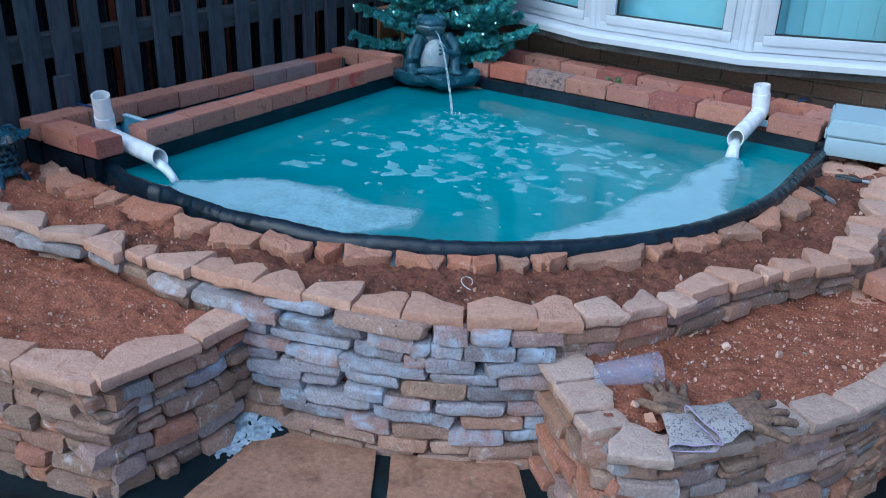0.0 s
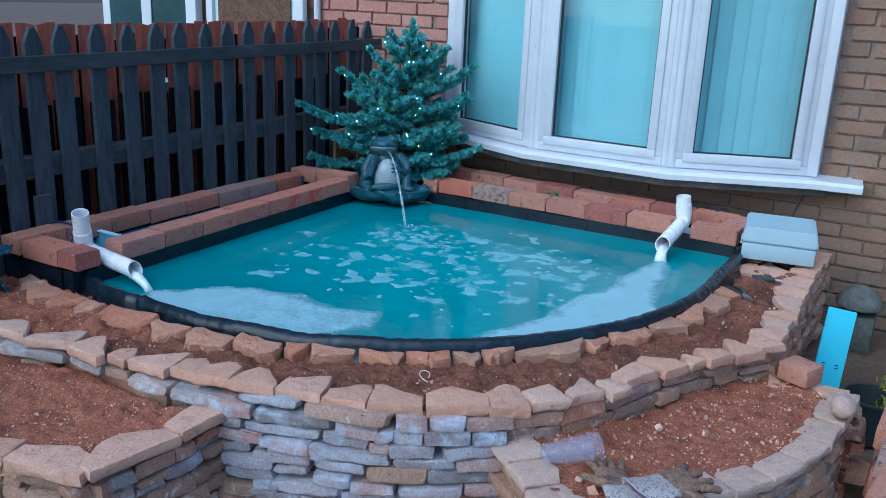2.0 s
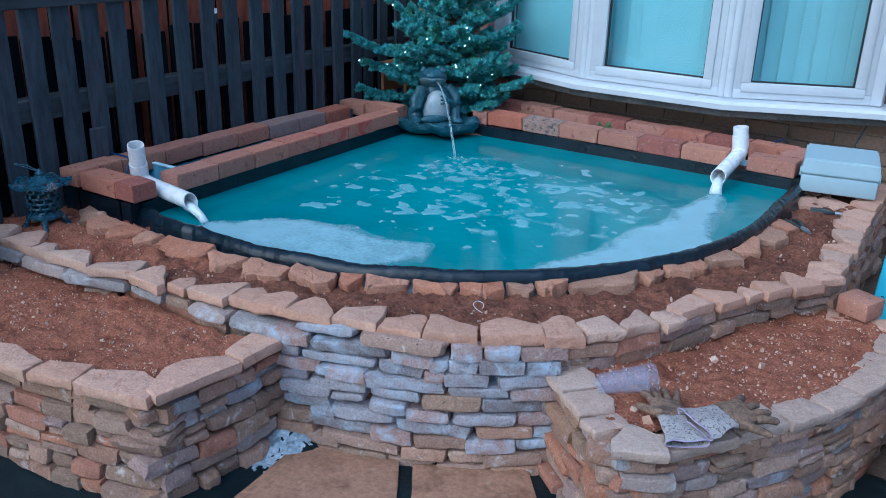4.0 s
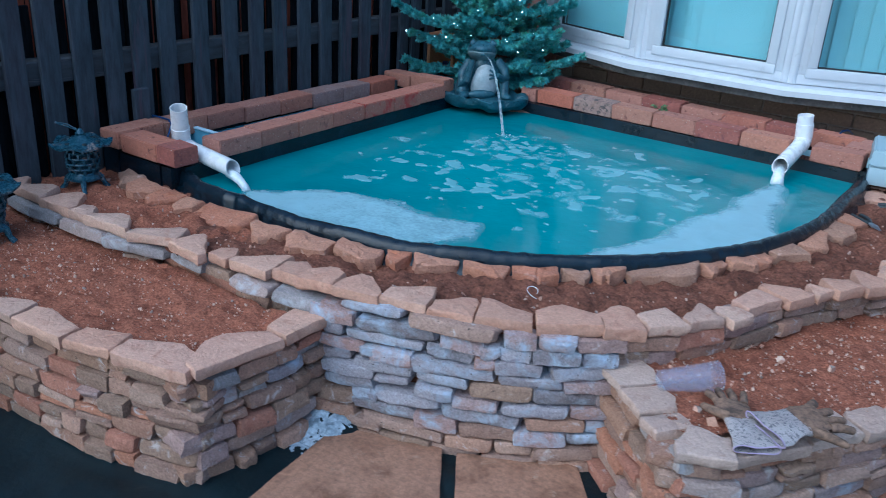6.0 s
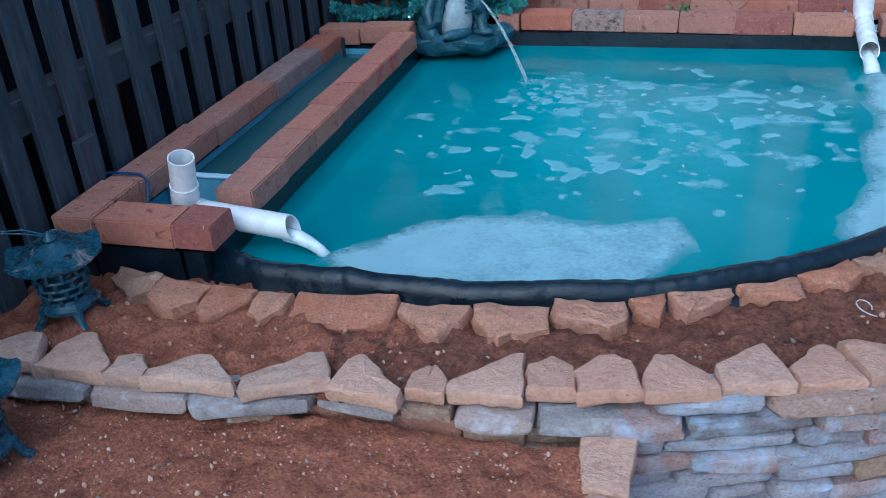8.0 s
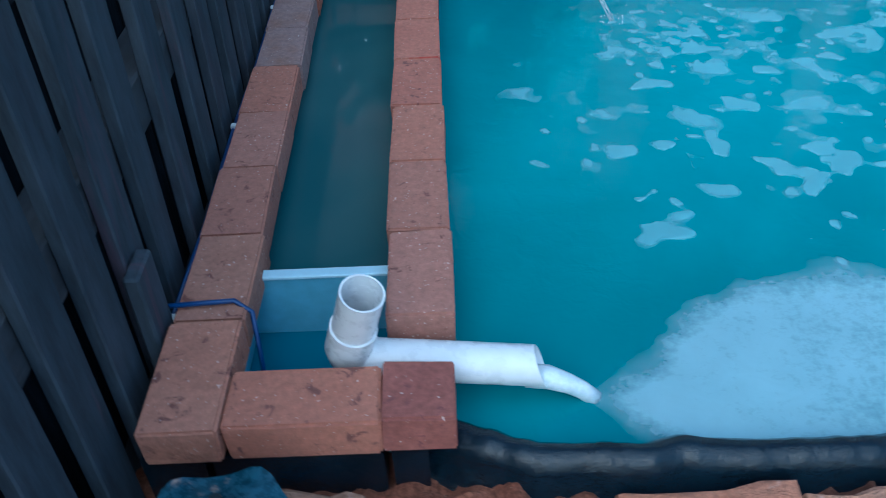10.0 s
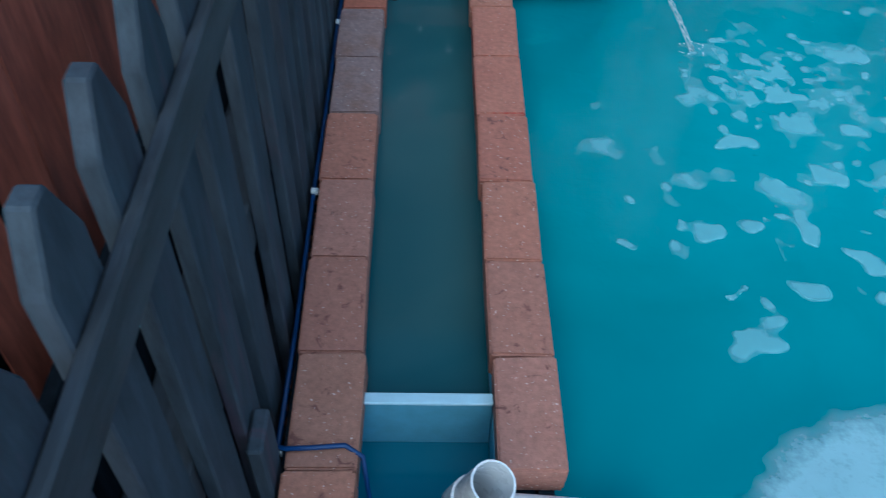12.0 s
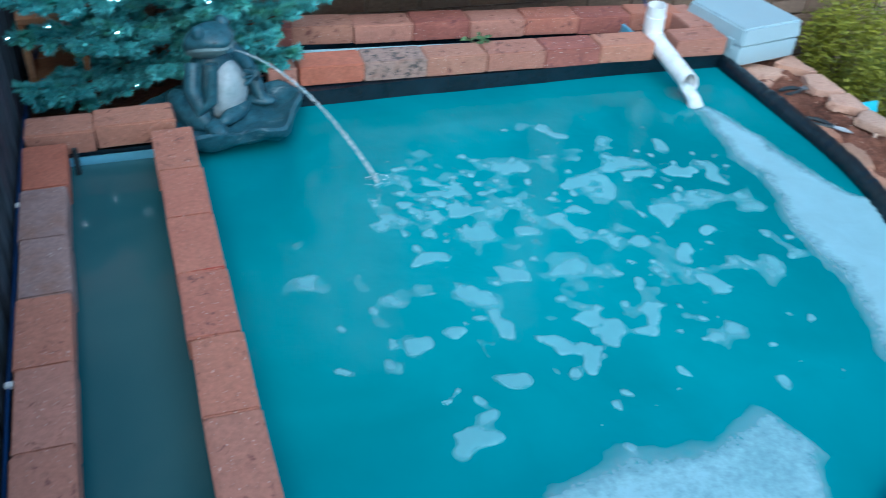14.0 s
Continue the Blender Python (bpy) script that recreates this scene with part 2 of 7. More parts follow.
CAPSTONE = surface("broken_buff_capstone", [(0.47, 0.27, 0.19), (0.62, 0.405, 0.30), (0.52, 0.30, 0.215)], 0.92, 16, 130, 0.18, 0.7, 0.005,
                   pieces=[(0.61, 0.375, 0.27), (0.51, 0.28, 0.19), (0.62, 0.43, 0.33), (0.56, 0.305, 0.205), (0.60, 0.36, 0.265), (0.50, 0.34, 0.265)],
                   blot=(0.40, 0.205, 0.14), blot_scale=22, blot_range=(0.56, 0.72), flecks=(0.20, 0.11, 0.075), fleck_scale=70, fleck_range=(0.74, 0.77), chips=0.6)
BUFF_CAP = surface("grey_buff_capstone", [(0.42, 0.29, 0.23), (0.56, 0.42, 0.34), (0.46, 0.32, 0.26)], 0.92, 16, 130, 0.18, 0.7, 0.005,
                   pieces=[(0.50, 0.36, 0.29), (0.46, 0.33, 0.26), (0.55, 0.42, 0.35), (0.52, 0.37, 0.29)],
                   blot=(0.36, 0.23, 0.17), blot_scale=22, blot_range=(0.56, 0.72), flecks=(0.20, 0.12, 0.09), fleck_scale=70, fleck_range=(0.74, 0.77), chips=0.6)
EDGESTONE = surface("broken_brick_edging", [(0.40, 0.17, 0.10), (0.56, 0.31, 0.21), (0.44, 0.21, 0.13)], 0.92, 15, 140, 0.26, 0.8, 0.007,
                    pieces=[(0.50, 0.225, 0.13), (0.52, 0.26, 0.16), (0.46, 0.165, 0.085), (0.50, 0.25, 0.16), (0.36, 0.22, 0.15)],
                    blot=(0.66, 0.46, 0.37), blot_scale=15, blot_range=(0.60, 0.72), flecks=(0.2, 0.1, 0.06), fleck_scale=110, chips=0.7)
SOIL = surface("red_soil", [(0.20, 0.070, 0.042), (0.38, 0.148, 0.088), (0.28, 0.100, 0.059)], 0.96, 8, 130, 0.48, 1.0, 0.010,
               flecks=(0.48, 0.30, 0.21), fleck_scale=210, fleck_range=(0.70, 0.76), spec=0.15, chips=0.25)
DARK_SOIL = surface("damp_dark_soil", [(0.12, 0.050, 0.033), (0.28, 0.118, 0.074), (0.16, 0.066, 0.043)], 0.95, 4, 90, 0.5, 1.0, 0.018,
                    flecks=(0.2, 0.1, 0.06), fleck_scale=120, fleck_range=(0.68, 0.74), spec=0.2)
MEMBRANE = surface("black_membrane", [(0.004, 0.011, 0.015), (0.010, 0.022, 0.028)], 0.50, 6, 60, 0.25, 0.5, 0.006, spec=0.25,
                   blot=(0.05, 0.045, 0.04), blot_scale=8, blot_range=(0.64, 0.76))
LINER = surface("black_pond_liner", [(0.003, 0.009, 0.016), (0.008, 0.019, 0.031)], 0.15, 6, 14, 0.2, 0.55, 0.016, spec=0.4)
LIME = surface("lime_powder", [(0.24, 0.31, 0.38), (0.52, 0.60, 0.68)], 0.95, 22, 90, 0.3, 0.6, 0.004, blot=(0.16, 0.20, 0.24), blot_scale=38, blot_range=(0.50, 0.64))
SLAB = surface("riven_paving", [(0.21, 0.108, 0.065), (0.37, 0.205, 0.13), (0.27, 0.14, 0.085)], 0.9, 7, 60, 0.3, 0.6, 0.006,
               blot=(0.40, 0.29, 0.21), blot_scale=13, blot_range=(0.60, 0.74), flecks=(0.16, 0.1, 0.07), fleck_scale=120)
HOUSE_BRICK = surface("house_brick", [(0.20, 0.13, 0.09), (0.27, 0.18, 0.13)], 0.9, 8, 70, 0.25, 0.4, 0.003,
                      pieces=[(0.24, 0.165, 0.12), (0.27, 0.18, 0.125), (0.20, 0.145, 0.11), (0.28, 0.17, 0.115), (0.25, 0.15, 0.10)],
                      blot=(0.17, 0.11, 0.08), blot_scale=20, blot_range=(0.62, 0.72), flecks=(0.5, 0.36, 0.26), fleck_scale=150)
FAR_BRICK = surface("upper_house_brick", [(0.20, 0.13, 0.09), (0.27, 0.18, 0.13)], 0.9, 8, 70, 0.25, 0.4, 0.003,
                    pieces=[(0.24, 0.165, 0.12), (0.27, 0.18, 0.125), (0.20, 0.145, 0.11), (0.28, 0.17, 0.115), (0.25, 0.15, 0.10)], islands=True,
                    blot=(0.17, 0.11, 0.08), blot_scale=20, blot_range=(0.62, 0.72))
PINK_BRICK = surface("pink_house_brick", [(0.38, 0.19, 0.15), (0.46, 0.25, 0.20)], 0.9, 8, 70, 0.25, 0.4, 0.003,
                     pieces=[(0.42, 0.21, 0.165), (0.47, 0.26, 0.21), (0.38, 0.18, 0.14), (0.44, 0.22, 0.17)], blot=(0.28, 0.15, 0.12), blot_scale=20, blot_range=(0.62, 0.72))
MORTAR = surface("mortar", [(0.25, 0.19, 0.15), (0.32, 0.25, 0.20)], 0.95, 8, 80, 0.25, 0.5, 0.003)
# same timber as the fences, darkened to hold the shade of gaps and joints
FENCE_BACK = surface("shade_dark_timber", [(0.009, 0.012, 0.016), (0.018, 0.022, 0.028)], 0.95, 7, 45, 0.4, 0.5, 0.004, stretch=(1, 1, 0.18), spec=0.02)
FENCE = surface("charcoal_stained_timber", [(0.038, 0.050, 0.062), (0.062, 0.075, 0.092), (0.052, 0.054, 0.068)], 0.80, 7, 45, 0.3, 0.5, 0.004, spec=0.08,
                stretch=(1, 1, 0.18), blot=(0.095, 0.065, 0.085), blot_scale=12, blot_range=(0.60, 0.74))
FENCE_RAIL = surface("charcoal_rail_timber", [(0.032, 0.038, 0.046), (0.066, 0.074, 0.086)], 0.80, 7, 45, 0.4, 0.5, 0.004,
                     stretch=(1, 0.18, 1), blot=(0.12, 0.12, 0.13), blot_scale=12, blot_range=(0.60, 0.74))
RED_TIMBER = surface("red_brown_fence_timber", [(0.31, 0.078, 0.046), (0.42, 0.115, 0.068), (0.21, 0.062, 0.044)], 0.82, 5, 45, 0.4, 0.5, 0.004,
                     stretch=(1, 1, 0.15), blot=(0.14, 0.045, 0.036), blot_scale=7, blot_range=(0.55, 0.72), flecks=(0.40, 0.22, 0.12), fleck_scale=40,
                     fleck_range=(0.76, 0.78))
UPVC = plain("white_upvc", (0.57, 0.60, 0.64), 0.32, 0, 0.03, 9)
GASKET = plain("black_gasket", (0.02, 0.022, 0.025), 0.5)
SILL_STONE = surface("dark_slate_sill", [(0.05, 0.05, 0.05), (0.12, 0.115, 0.11)], 0.85, 9, 60, 0.4, 0.5, 0.004, blot=(0.3, 0.29, 0.28), blot_scale=16, blot_range=(0.66, 0.74))
DARK_GLASS = plain("dark_door_glass", (0.03, 0.07, 0.08), 0.08, 0, 0.1, 6)
BLIND = plain("vertical_blind_fabric", (0.60, 0.74, 0.77), 0.8, 0, 0.03, 6)
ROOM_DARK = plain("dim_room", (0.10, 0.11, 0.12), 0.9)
PANE = window_glass("window_glass")
PIPE = plain("white_pvc_pipe", (0.80, 0.81, 0.82), 0.28, 0, 0.03, 30, coat=0.1)
# white plastic as it looks in shade: the blue shade is in the colour
TROUGH_SHADED = plain("shaded_white_gutter_plastic", (0.19, 0.45, 0.60), 0.4, 0, 0.10, 14)
BOX_GREY = plain("grey_enclosure_plastic", (0.34, 0.46, 0.52), 0.45, 0, 0.03, 12)
POND_WATER = water_material("milky_pond_water", (0.011, 0.182, 0.214), (0.032, 0.240, 0.273), 0.06, 0.14, 24, (0.80, 0.85, WATER))
CHANNEL_WATER = water_material("channel_water", (0.022, 0.086, 0.104), (0.050, 0.118, 0.130), 0.04, 0.04, 30)
BLUE_WATER = water_material("blue_channel_water", (0.020, 0.115, 0.175), (0.034, 0.150, 0.215), 0.04, 0.04, 30)
FOAM = foam_material("white_foam", 0.60, 0.42, (0.52, 0.78, 0.87))
FOAM_THIN = foam_material("thin_foam", 0.44, 0.24, (0.40, 0.80, 0.88))
STREAM = surface("aerated_water", [(0.60, 0.70, 0.73), (0.85, 0.88, 0.90)], 0.15, 40, 90, 0.1, 0.4, 0.004, spec=0.6)
JET_WHITE = surface("sparkling_water", [(0.30, 0.50, 0.56), (0.85, 0.90, 0.92)], 0.10, 70, 140, 0.2, 0.6, 0.004, spec=0.8)
JET_WHITE.node_tree.nodes["Principled BSDF"].inputs["Alpha"].default_value = 0.48
BRONZE = surface("verdigris_resin", [(0.010, 0.052, 0.076), (0.044, 0.118, 0.155), (0.022, 0.078, 0.105)], 0.36, 16, 70, 0.35, 0.4, 0.004,
                 blot=(0.20, 0.25, 0.27), blot_scale=22, blot_range=(0.60, 0.72))
JAW = surface("grey_green_resin", [(0.10, 0.17, 0.19), (0.18, 0.26, 0.28)], 0.45, 16, 70, 0.25, 0.3, 0.003)
# the same white plastic coloured as where light catches it
TROUGH_LIT = plain("lit_white_gutter_plastic", (0.50, 0.70, 0.80), 0.4, 0, 0.08, 14)
BELLY = surface("pale_resin", [(0.27, 0.35, 0.38), (0.48, 0.53, 0.55)], 0.5, 16, 70, 0.15, 0.3, 0.003)
IRON = surface("teal_cast_iron", [(0.009, 0.046, 0.076), (0.034, 0.095, 0.135), (0.017, 0.066, 0.102)], 0.28, 20, 80, 0.35, 0.4, 0.003, metal=0.1,
               blot=(0.30, 0.23, 0.20), blot_scale=18, blot_range=(0.60, 0.67))
NEEDLE = surface("spruce_needles", [(0.075, 0.30, 0.29), (0.15, 0.46, 0.46), (0.14, 0.42, 0.25)], 0.6, 9, 60, 0.45, 0)
BARK = surface("conifer_bark", [(0.09, 0.055, 0.035), (0.16, 0.10, 0.065)], 0.95, 20, 80, 0.4, 0.6, 0.004)
BULB = glow("fairy_bulb", (0.92, 0.96, 1.0), 9.0)
WIRE = plain("dark_green_wire", (0.015, 0.03, 0.025), 0.5)
BLUE_CABLE = plain("blue_cable", (0.010, 0.045, 0.16), 0.4)
WHITE_CLIP = plain("white_cable_clip", (0.75, 0.78, 0.8), 0.4)
CUP = plain("clear_plastic_cup", (0.50, 0.62, 0.84), 0.15, 0, 0.08, 60, spec=0.8)
CUP.node_tree.nodes["Principled BSDF"].inputs["Alpha"].default_value = 0.19
GLOVE = surface("printed_glove_cloth", [(0.34, 0.30, 0.29), (0.46, 0.42, 0.41)], 0.95, 12, 120, 0.15, 0.4, 0.002,
                blot=(0.15, 0.14, 0.15), blot_scale=120, blot_range=(0.53, 0.57))
GLOVE_DIRTY = surface("muddy_glove_rubber", [(0.05, 0.038, 0.032), (0.24, 0.15, 0.10), (0.08, 0.06, 0.05)], 0.85, 24, 90, 0.4, 0.5, 0.003)
GLOVE_HEM = plain("lilac_hem", (0.42, 0.34, 0.50), 0.9)
PEBBLE = surface("pebbles", [(0.52, 0.38, 0.29), (0.62, 0.48, 0.39)], 0.9, 40, 120, 0.2, 0.2, 0.002,
                 pieces=[(0.68, 0.46, 0.34), (0.38, 0.15, 0.085), (0.64, 0.47, 0.37), (0.15, 0.13, 0.13), (0.42, 0.17, 0.10), (0.50, 0.24, 0.15)], islands=True)
BLACK_PLASTIC = plain("black_plastic", (0.02, 0.028, 0.032), 0.4)
STEEL = plain("dull_steel", (0.35, 0.37, 0.39), 0.4, 0.9, 0.15, 60)
CYAN_BOARD = plain("light_blue_board", (0.10, 0.52, 0.68), 0.5, 0, 0.04, 14)
STONE_GREY = surface("mossy_grey_stone", [(0.10, 0.11, 0.10), (0.17, 0.175, 0.16)], 0.92, 14, 70, 0.35, 0.6, 0.005, blot=(0.07, 0.09, 0.06), blot_scale=18)
BALL_STONE = surface("pale_round_stone", [(0.34, 0.24, 0.20), (0.46, 0.34, 0.28)], 0.85, 12, 70, 0.2, 0.3, 0.003)
LEAF_YELLOW = surface("golden_conifer_leaf", [(0.04, 0.07, 0.008), (0.30, 0.30, 0.016), (0.09, 0.13, 0.010)], 0.6, 9, 60, 0.35, 0)
WEED = surface("weed_leaf", [(0.06, 0.13, 0.05), (0.12, 0.19, 0.07)], 0.6, 30, 60, 0.3, 0)
TERRACOTTA = surface("clay_block", [(0.36, 0.17, 0.08), (0.46, 0.24, 0.12)], 0.9, 9, 80, 0.25, 0.4, 0.003, blot=(0.55, 0.50, 0.45), blot_scale=7, blot_range=(0.60, 0.70))
PINK_PAVING = surface("painted_red_concrete", [(0.36, 0.11, 0.085), (0.44, 0.15, 0.12)], 0.8, 4, 60, 0.15, 0.3, 0.003)
GRASS = surface("grass", [(0.03, 0.10, 0.02), (0.07, 0.16, 0.03)], 0.7, 14, 70, 0.4, 0)
GROUND = surface("garden_ground", [(0.10, 0.07, 0.05), (0.16, 0.11, 0.08)], 0.95, 1.5, 30, 0.4, 0.6, 0.01)
BRASS = plain("brass_strip", (0.55, 0.35, 0.08), 0.3, 1.0)


# ---- builders ----
def whereabouts(ob):
    at = Vector((0, 0, 0))
    while ob:
        at += ob.location
        ob = ob.parent
    return at


def thing(name, at, label, category, group="", kind=""):
    ob = new(name)
    ob.location = at
    ob.empty_display_size = 0.05
    return tagged(ob, label, category, group, kind)


def mesh_of(bm, name, materials, smooth=35):
    me = bpy.data.meshes.new(name)
    bmesh.ops.recalc_face_normals(bm, faces=bm.faces[:])
    bm.to_mesh(me)
    bm.free()
    for m in materials if isinstance(materials, (list, tuple)) else [materials]:
        me.materials.append(m)
    if smooth:
        me.polygons.foreach_set("use_smooth", [True] * len(me.polygons))
        me.set_sharp_from_angle(angle=radians(smooth))
    return me


def part(name, bm, material, parent, label="", smooth=35):
    """One mesh, modelled in the world's metres, under a thing or a part."""
    at = whereabouts(parent)
    bmesh.ops.translate(bm, verts=bm.verts[:], vec=-at)
    ob = new(name, mesh_of(bm, name, material, smooth))
    ob.parent = parent
    return tagged(ob, label)


def single(name, bm, material, label, category, group="", kind="", smooth=35, at=None):
    """A thing of one mesh."""
    at = Vector(at) if at is not None else Vector((0, 0, 0))
    bmesh.ops.translate(bm, verts=bm.verts[:], vec=-at)
    ob = new(name, mesh_of(bm, name, material, smooth))
    ob.location = at
    return tagged(ob, label, category, group, kind)


def piece(name, me, parent, m):
    """A piece that shares its mesh with others, at the world pose m."""
    ob = new(name, me)
    ob.parent = parent
    ob.matrix_basis = Matrix.Translation(-whereabouts(parent)) @ m
    return ob


def add_box(bm, lo, hi, bevel=0.0, segments=1, m=None):
    made = bmesh.ops.create_cube(bm, size=1.0)["verts"]
    size = [h - l for l, h in zip(lo, hi)]
    bmesh.ops.scale(bm, verts=made, vec=size)
    bmesh.ops.translate(bm, verts=made, vec=[(l + h) / 2 for l, h in zip(lo, hi)])
    if m is not None:
        bmesh.ops.transform(bm, matrix=m, verts=made)
    if bevel:
        edges = list({e for v in made for e in v.link_edges})
        bmesh.ops.bevel(bm, geom=edges, offset=bevel, segments=segments, affect="EDGES", profile=0.5)
    return bm


def box(lo, hi, bevel=0.0, segments=1, m=None):
    return add_box(bmesh.new(), lo, hi, bevel, segments, m)


def add_tube(bm, pts, radii, seg=10, cap=True):
    """A tube along points, with a radius at each."""
    pts = [Vector(p) for p in pts]
    if isinstance(radii, (int, float)):
        radii = [radii] * len(pts)
    radii = [float(r) for r in radii]
    rings, side = [], None
    for i, p in enumerate(pts):
        d = (pts[min(i + 1, len(pts) - 1)] - pts[max(i - 1, 0)]).normalized()
        if side is None:
            side = d.orthogonal().normalized()
        side = (side - d * side.dot(d)).normalized()
        up = d.cross(side)
        rings.append([bm.verts.new(p + radii[i] * (math.cos(a) * side + math.sin(a) * up)) for a in (2 * math.pi * k / seg for k in range(seg))])
    for a, b in zip(rings, rings[1:]):
        for k in range(seg):
            bm.faces.new((a[k], a[(k + 1) % seg], b[(k + 1) % seg], b[k]))
    if cap:
        bm.faces.new(rings[0][::-1])
        bm.faces.new(rings[-1])
    return bm


def add_lathe(bm, profile, at=(0, 0, 0), seg=24, wave=0.0, waves=6, close=False, squash=1.0, m=None):
    """Turns a profile of (radius, height) about an upright axis; wave: how far the rim swings."""
    rings = []
    for r, z in profile:
        ring = []
        for k in range(seg):
            a = 2 * math.pi * k / seg
            rr = r * (1 + wave * math.sin(waves * a))
            p = Vector((rr * math.cos(a), rr * math.sin(a) * squash, z))
            ring.append(bm.verts.new((m @ p if m is not None else p) + Vector(at)))
        rings.append(ring)
    for a, b in zip(rings, rings[1:]):
        for k in range(seg):
            bm.faces.new((a[k], a[(k + 1) % seg], b[(k + 1) % seg], b[k]))
    if close:
        bm.faces.new(rings[0][::-1])
        bm.faces.new(rings[-1])
    return bm


def add_blob(bm, at, size, turn=(0, 0, 0), seg=14, mat=0):
    made = bmesh.ops.create_uvsphere(bm, u_segments=seg, v_segments=max(6, seg // 2 + 2), radius=1.0)["verts"]
    m = pose(*at, *turn) @ Matrix.Diagonal((*size, 1))
    bmesh.ops.transform(bm, matrix=m, verts=made)
    for f in {f for v in made for f in v.link_faces}:
        f.material_index = mat
    return made


def roughen(bm, amount, size, verts=None):
    for v in verts or bm.verts:
        v.co += amount * Vector(noise.noise_vector(v.co / size))


class Course:
    """A line on the plan that stones follow; outward lies to the right of its way."""

    def __init__(self, pts):
        self.p = np.array(pts, float)
        self.s = np.concatenate([[0], np.cumsum(np.linalg.norm(np.diff(self.p, axis=0), axis=1))])
        self.length = float(self.s[-1])

    def at(self, s):
        return np.array([np.interp(s, self.s, self.p[:, k]) for k in (0, 1)])

    def angle(self, s, span=0.05):
        d = self.at(min(s + span, self.length)) - self.at(max(s - span, 0))
        return math.atan2(d[1], d[0])


# ---- broken stones: a few shapes, laid many times ----
STONE = (0.165, 0.105, 0.048)


def rubble_mesh(seed, material):
    """A knocked-about piece of brick or stone: crooked ends, worn arrises, a broken face."""
    rnd = random.Random(seed)
    bm = bmesh.new()
    bmesh.ops.create_cube(bm, size=1.0)
    bmesh.ops.subdivide_edges(bm, edges=bm.edges[:], cuts=3, use_grid_fill=True)
    lean = [rnd.uniform(-0.16, 0.16) for _ in range(4)]
    belly, tilt, sag = rnd.uniform(-0.03, 0.10), rnd.uniform(-0.10, 0.10), rnd.uniform(-0.07, 0.07)
    worn = rnd.uniform(0.05, 0.14)
    for v in bm.verts:
        x, y, z = v.co
        ends, top, front = abs(x) > 0.49, abs(z) > 0.49, abs(y) > 0.49
        if ends + top + front > 1:
            more = 1.7 if ends + top + front > 2 else 1.0
            x, y, z = x * (1 - worn * 0.5 * more), y * (1 - worn * 0.7), z * (1 - worn * 1.35 * more)
        x += (lean[0] if x < 0 else lean[1]) * abs(x) * z + (lean[2] if x < 0 else lean[3]) * abs(x) * (y + 0.5) * 0.6
        y -= belly * (0.25 - x * x) * 4 * 0.5 * (y < 0) + tilt * z * (y < 0)
        z += sag * (0.25 - x * x) * 2 + 0.05 * x * lean[0]
        v.co = Vector((x * STONE[0], y * STONE[1], z * STONE[2]))
        v.co += 0.0060 * Vector(noise.noise_vector(v.co * 34 + Vector((seed * 3.1, 0, 0)))) + 0.0036 * Vector(noise.noise_vector(v.co * 95 + Vector((0, seed, 0))))
    return mesh_of(bm, "stone", material, 24)


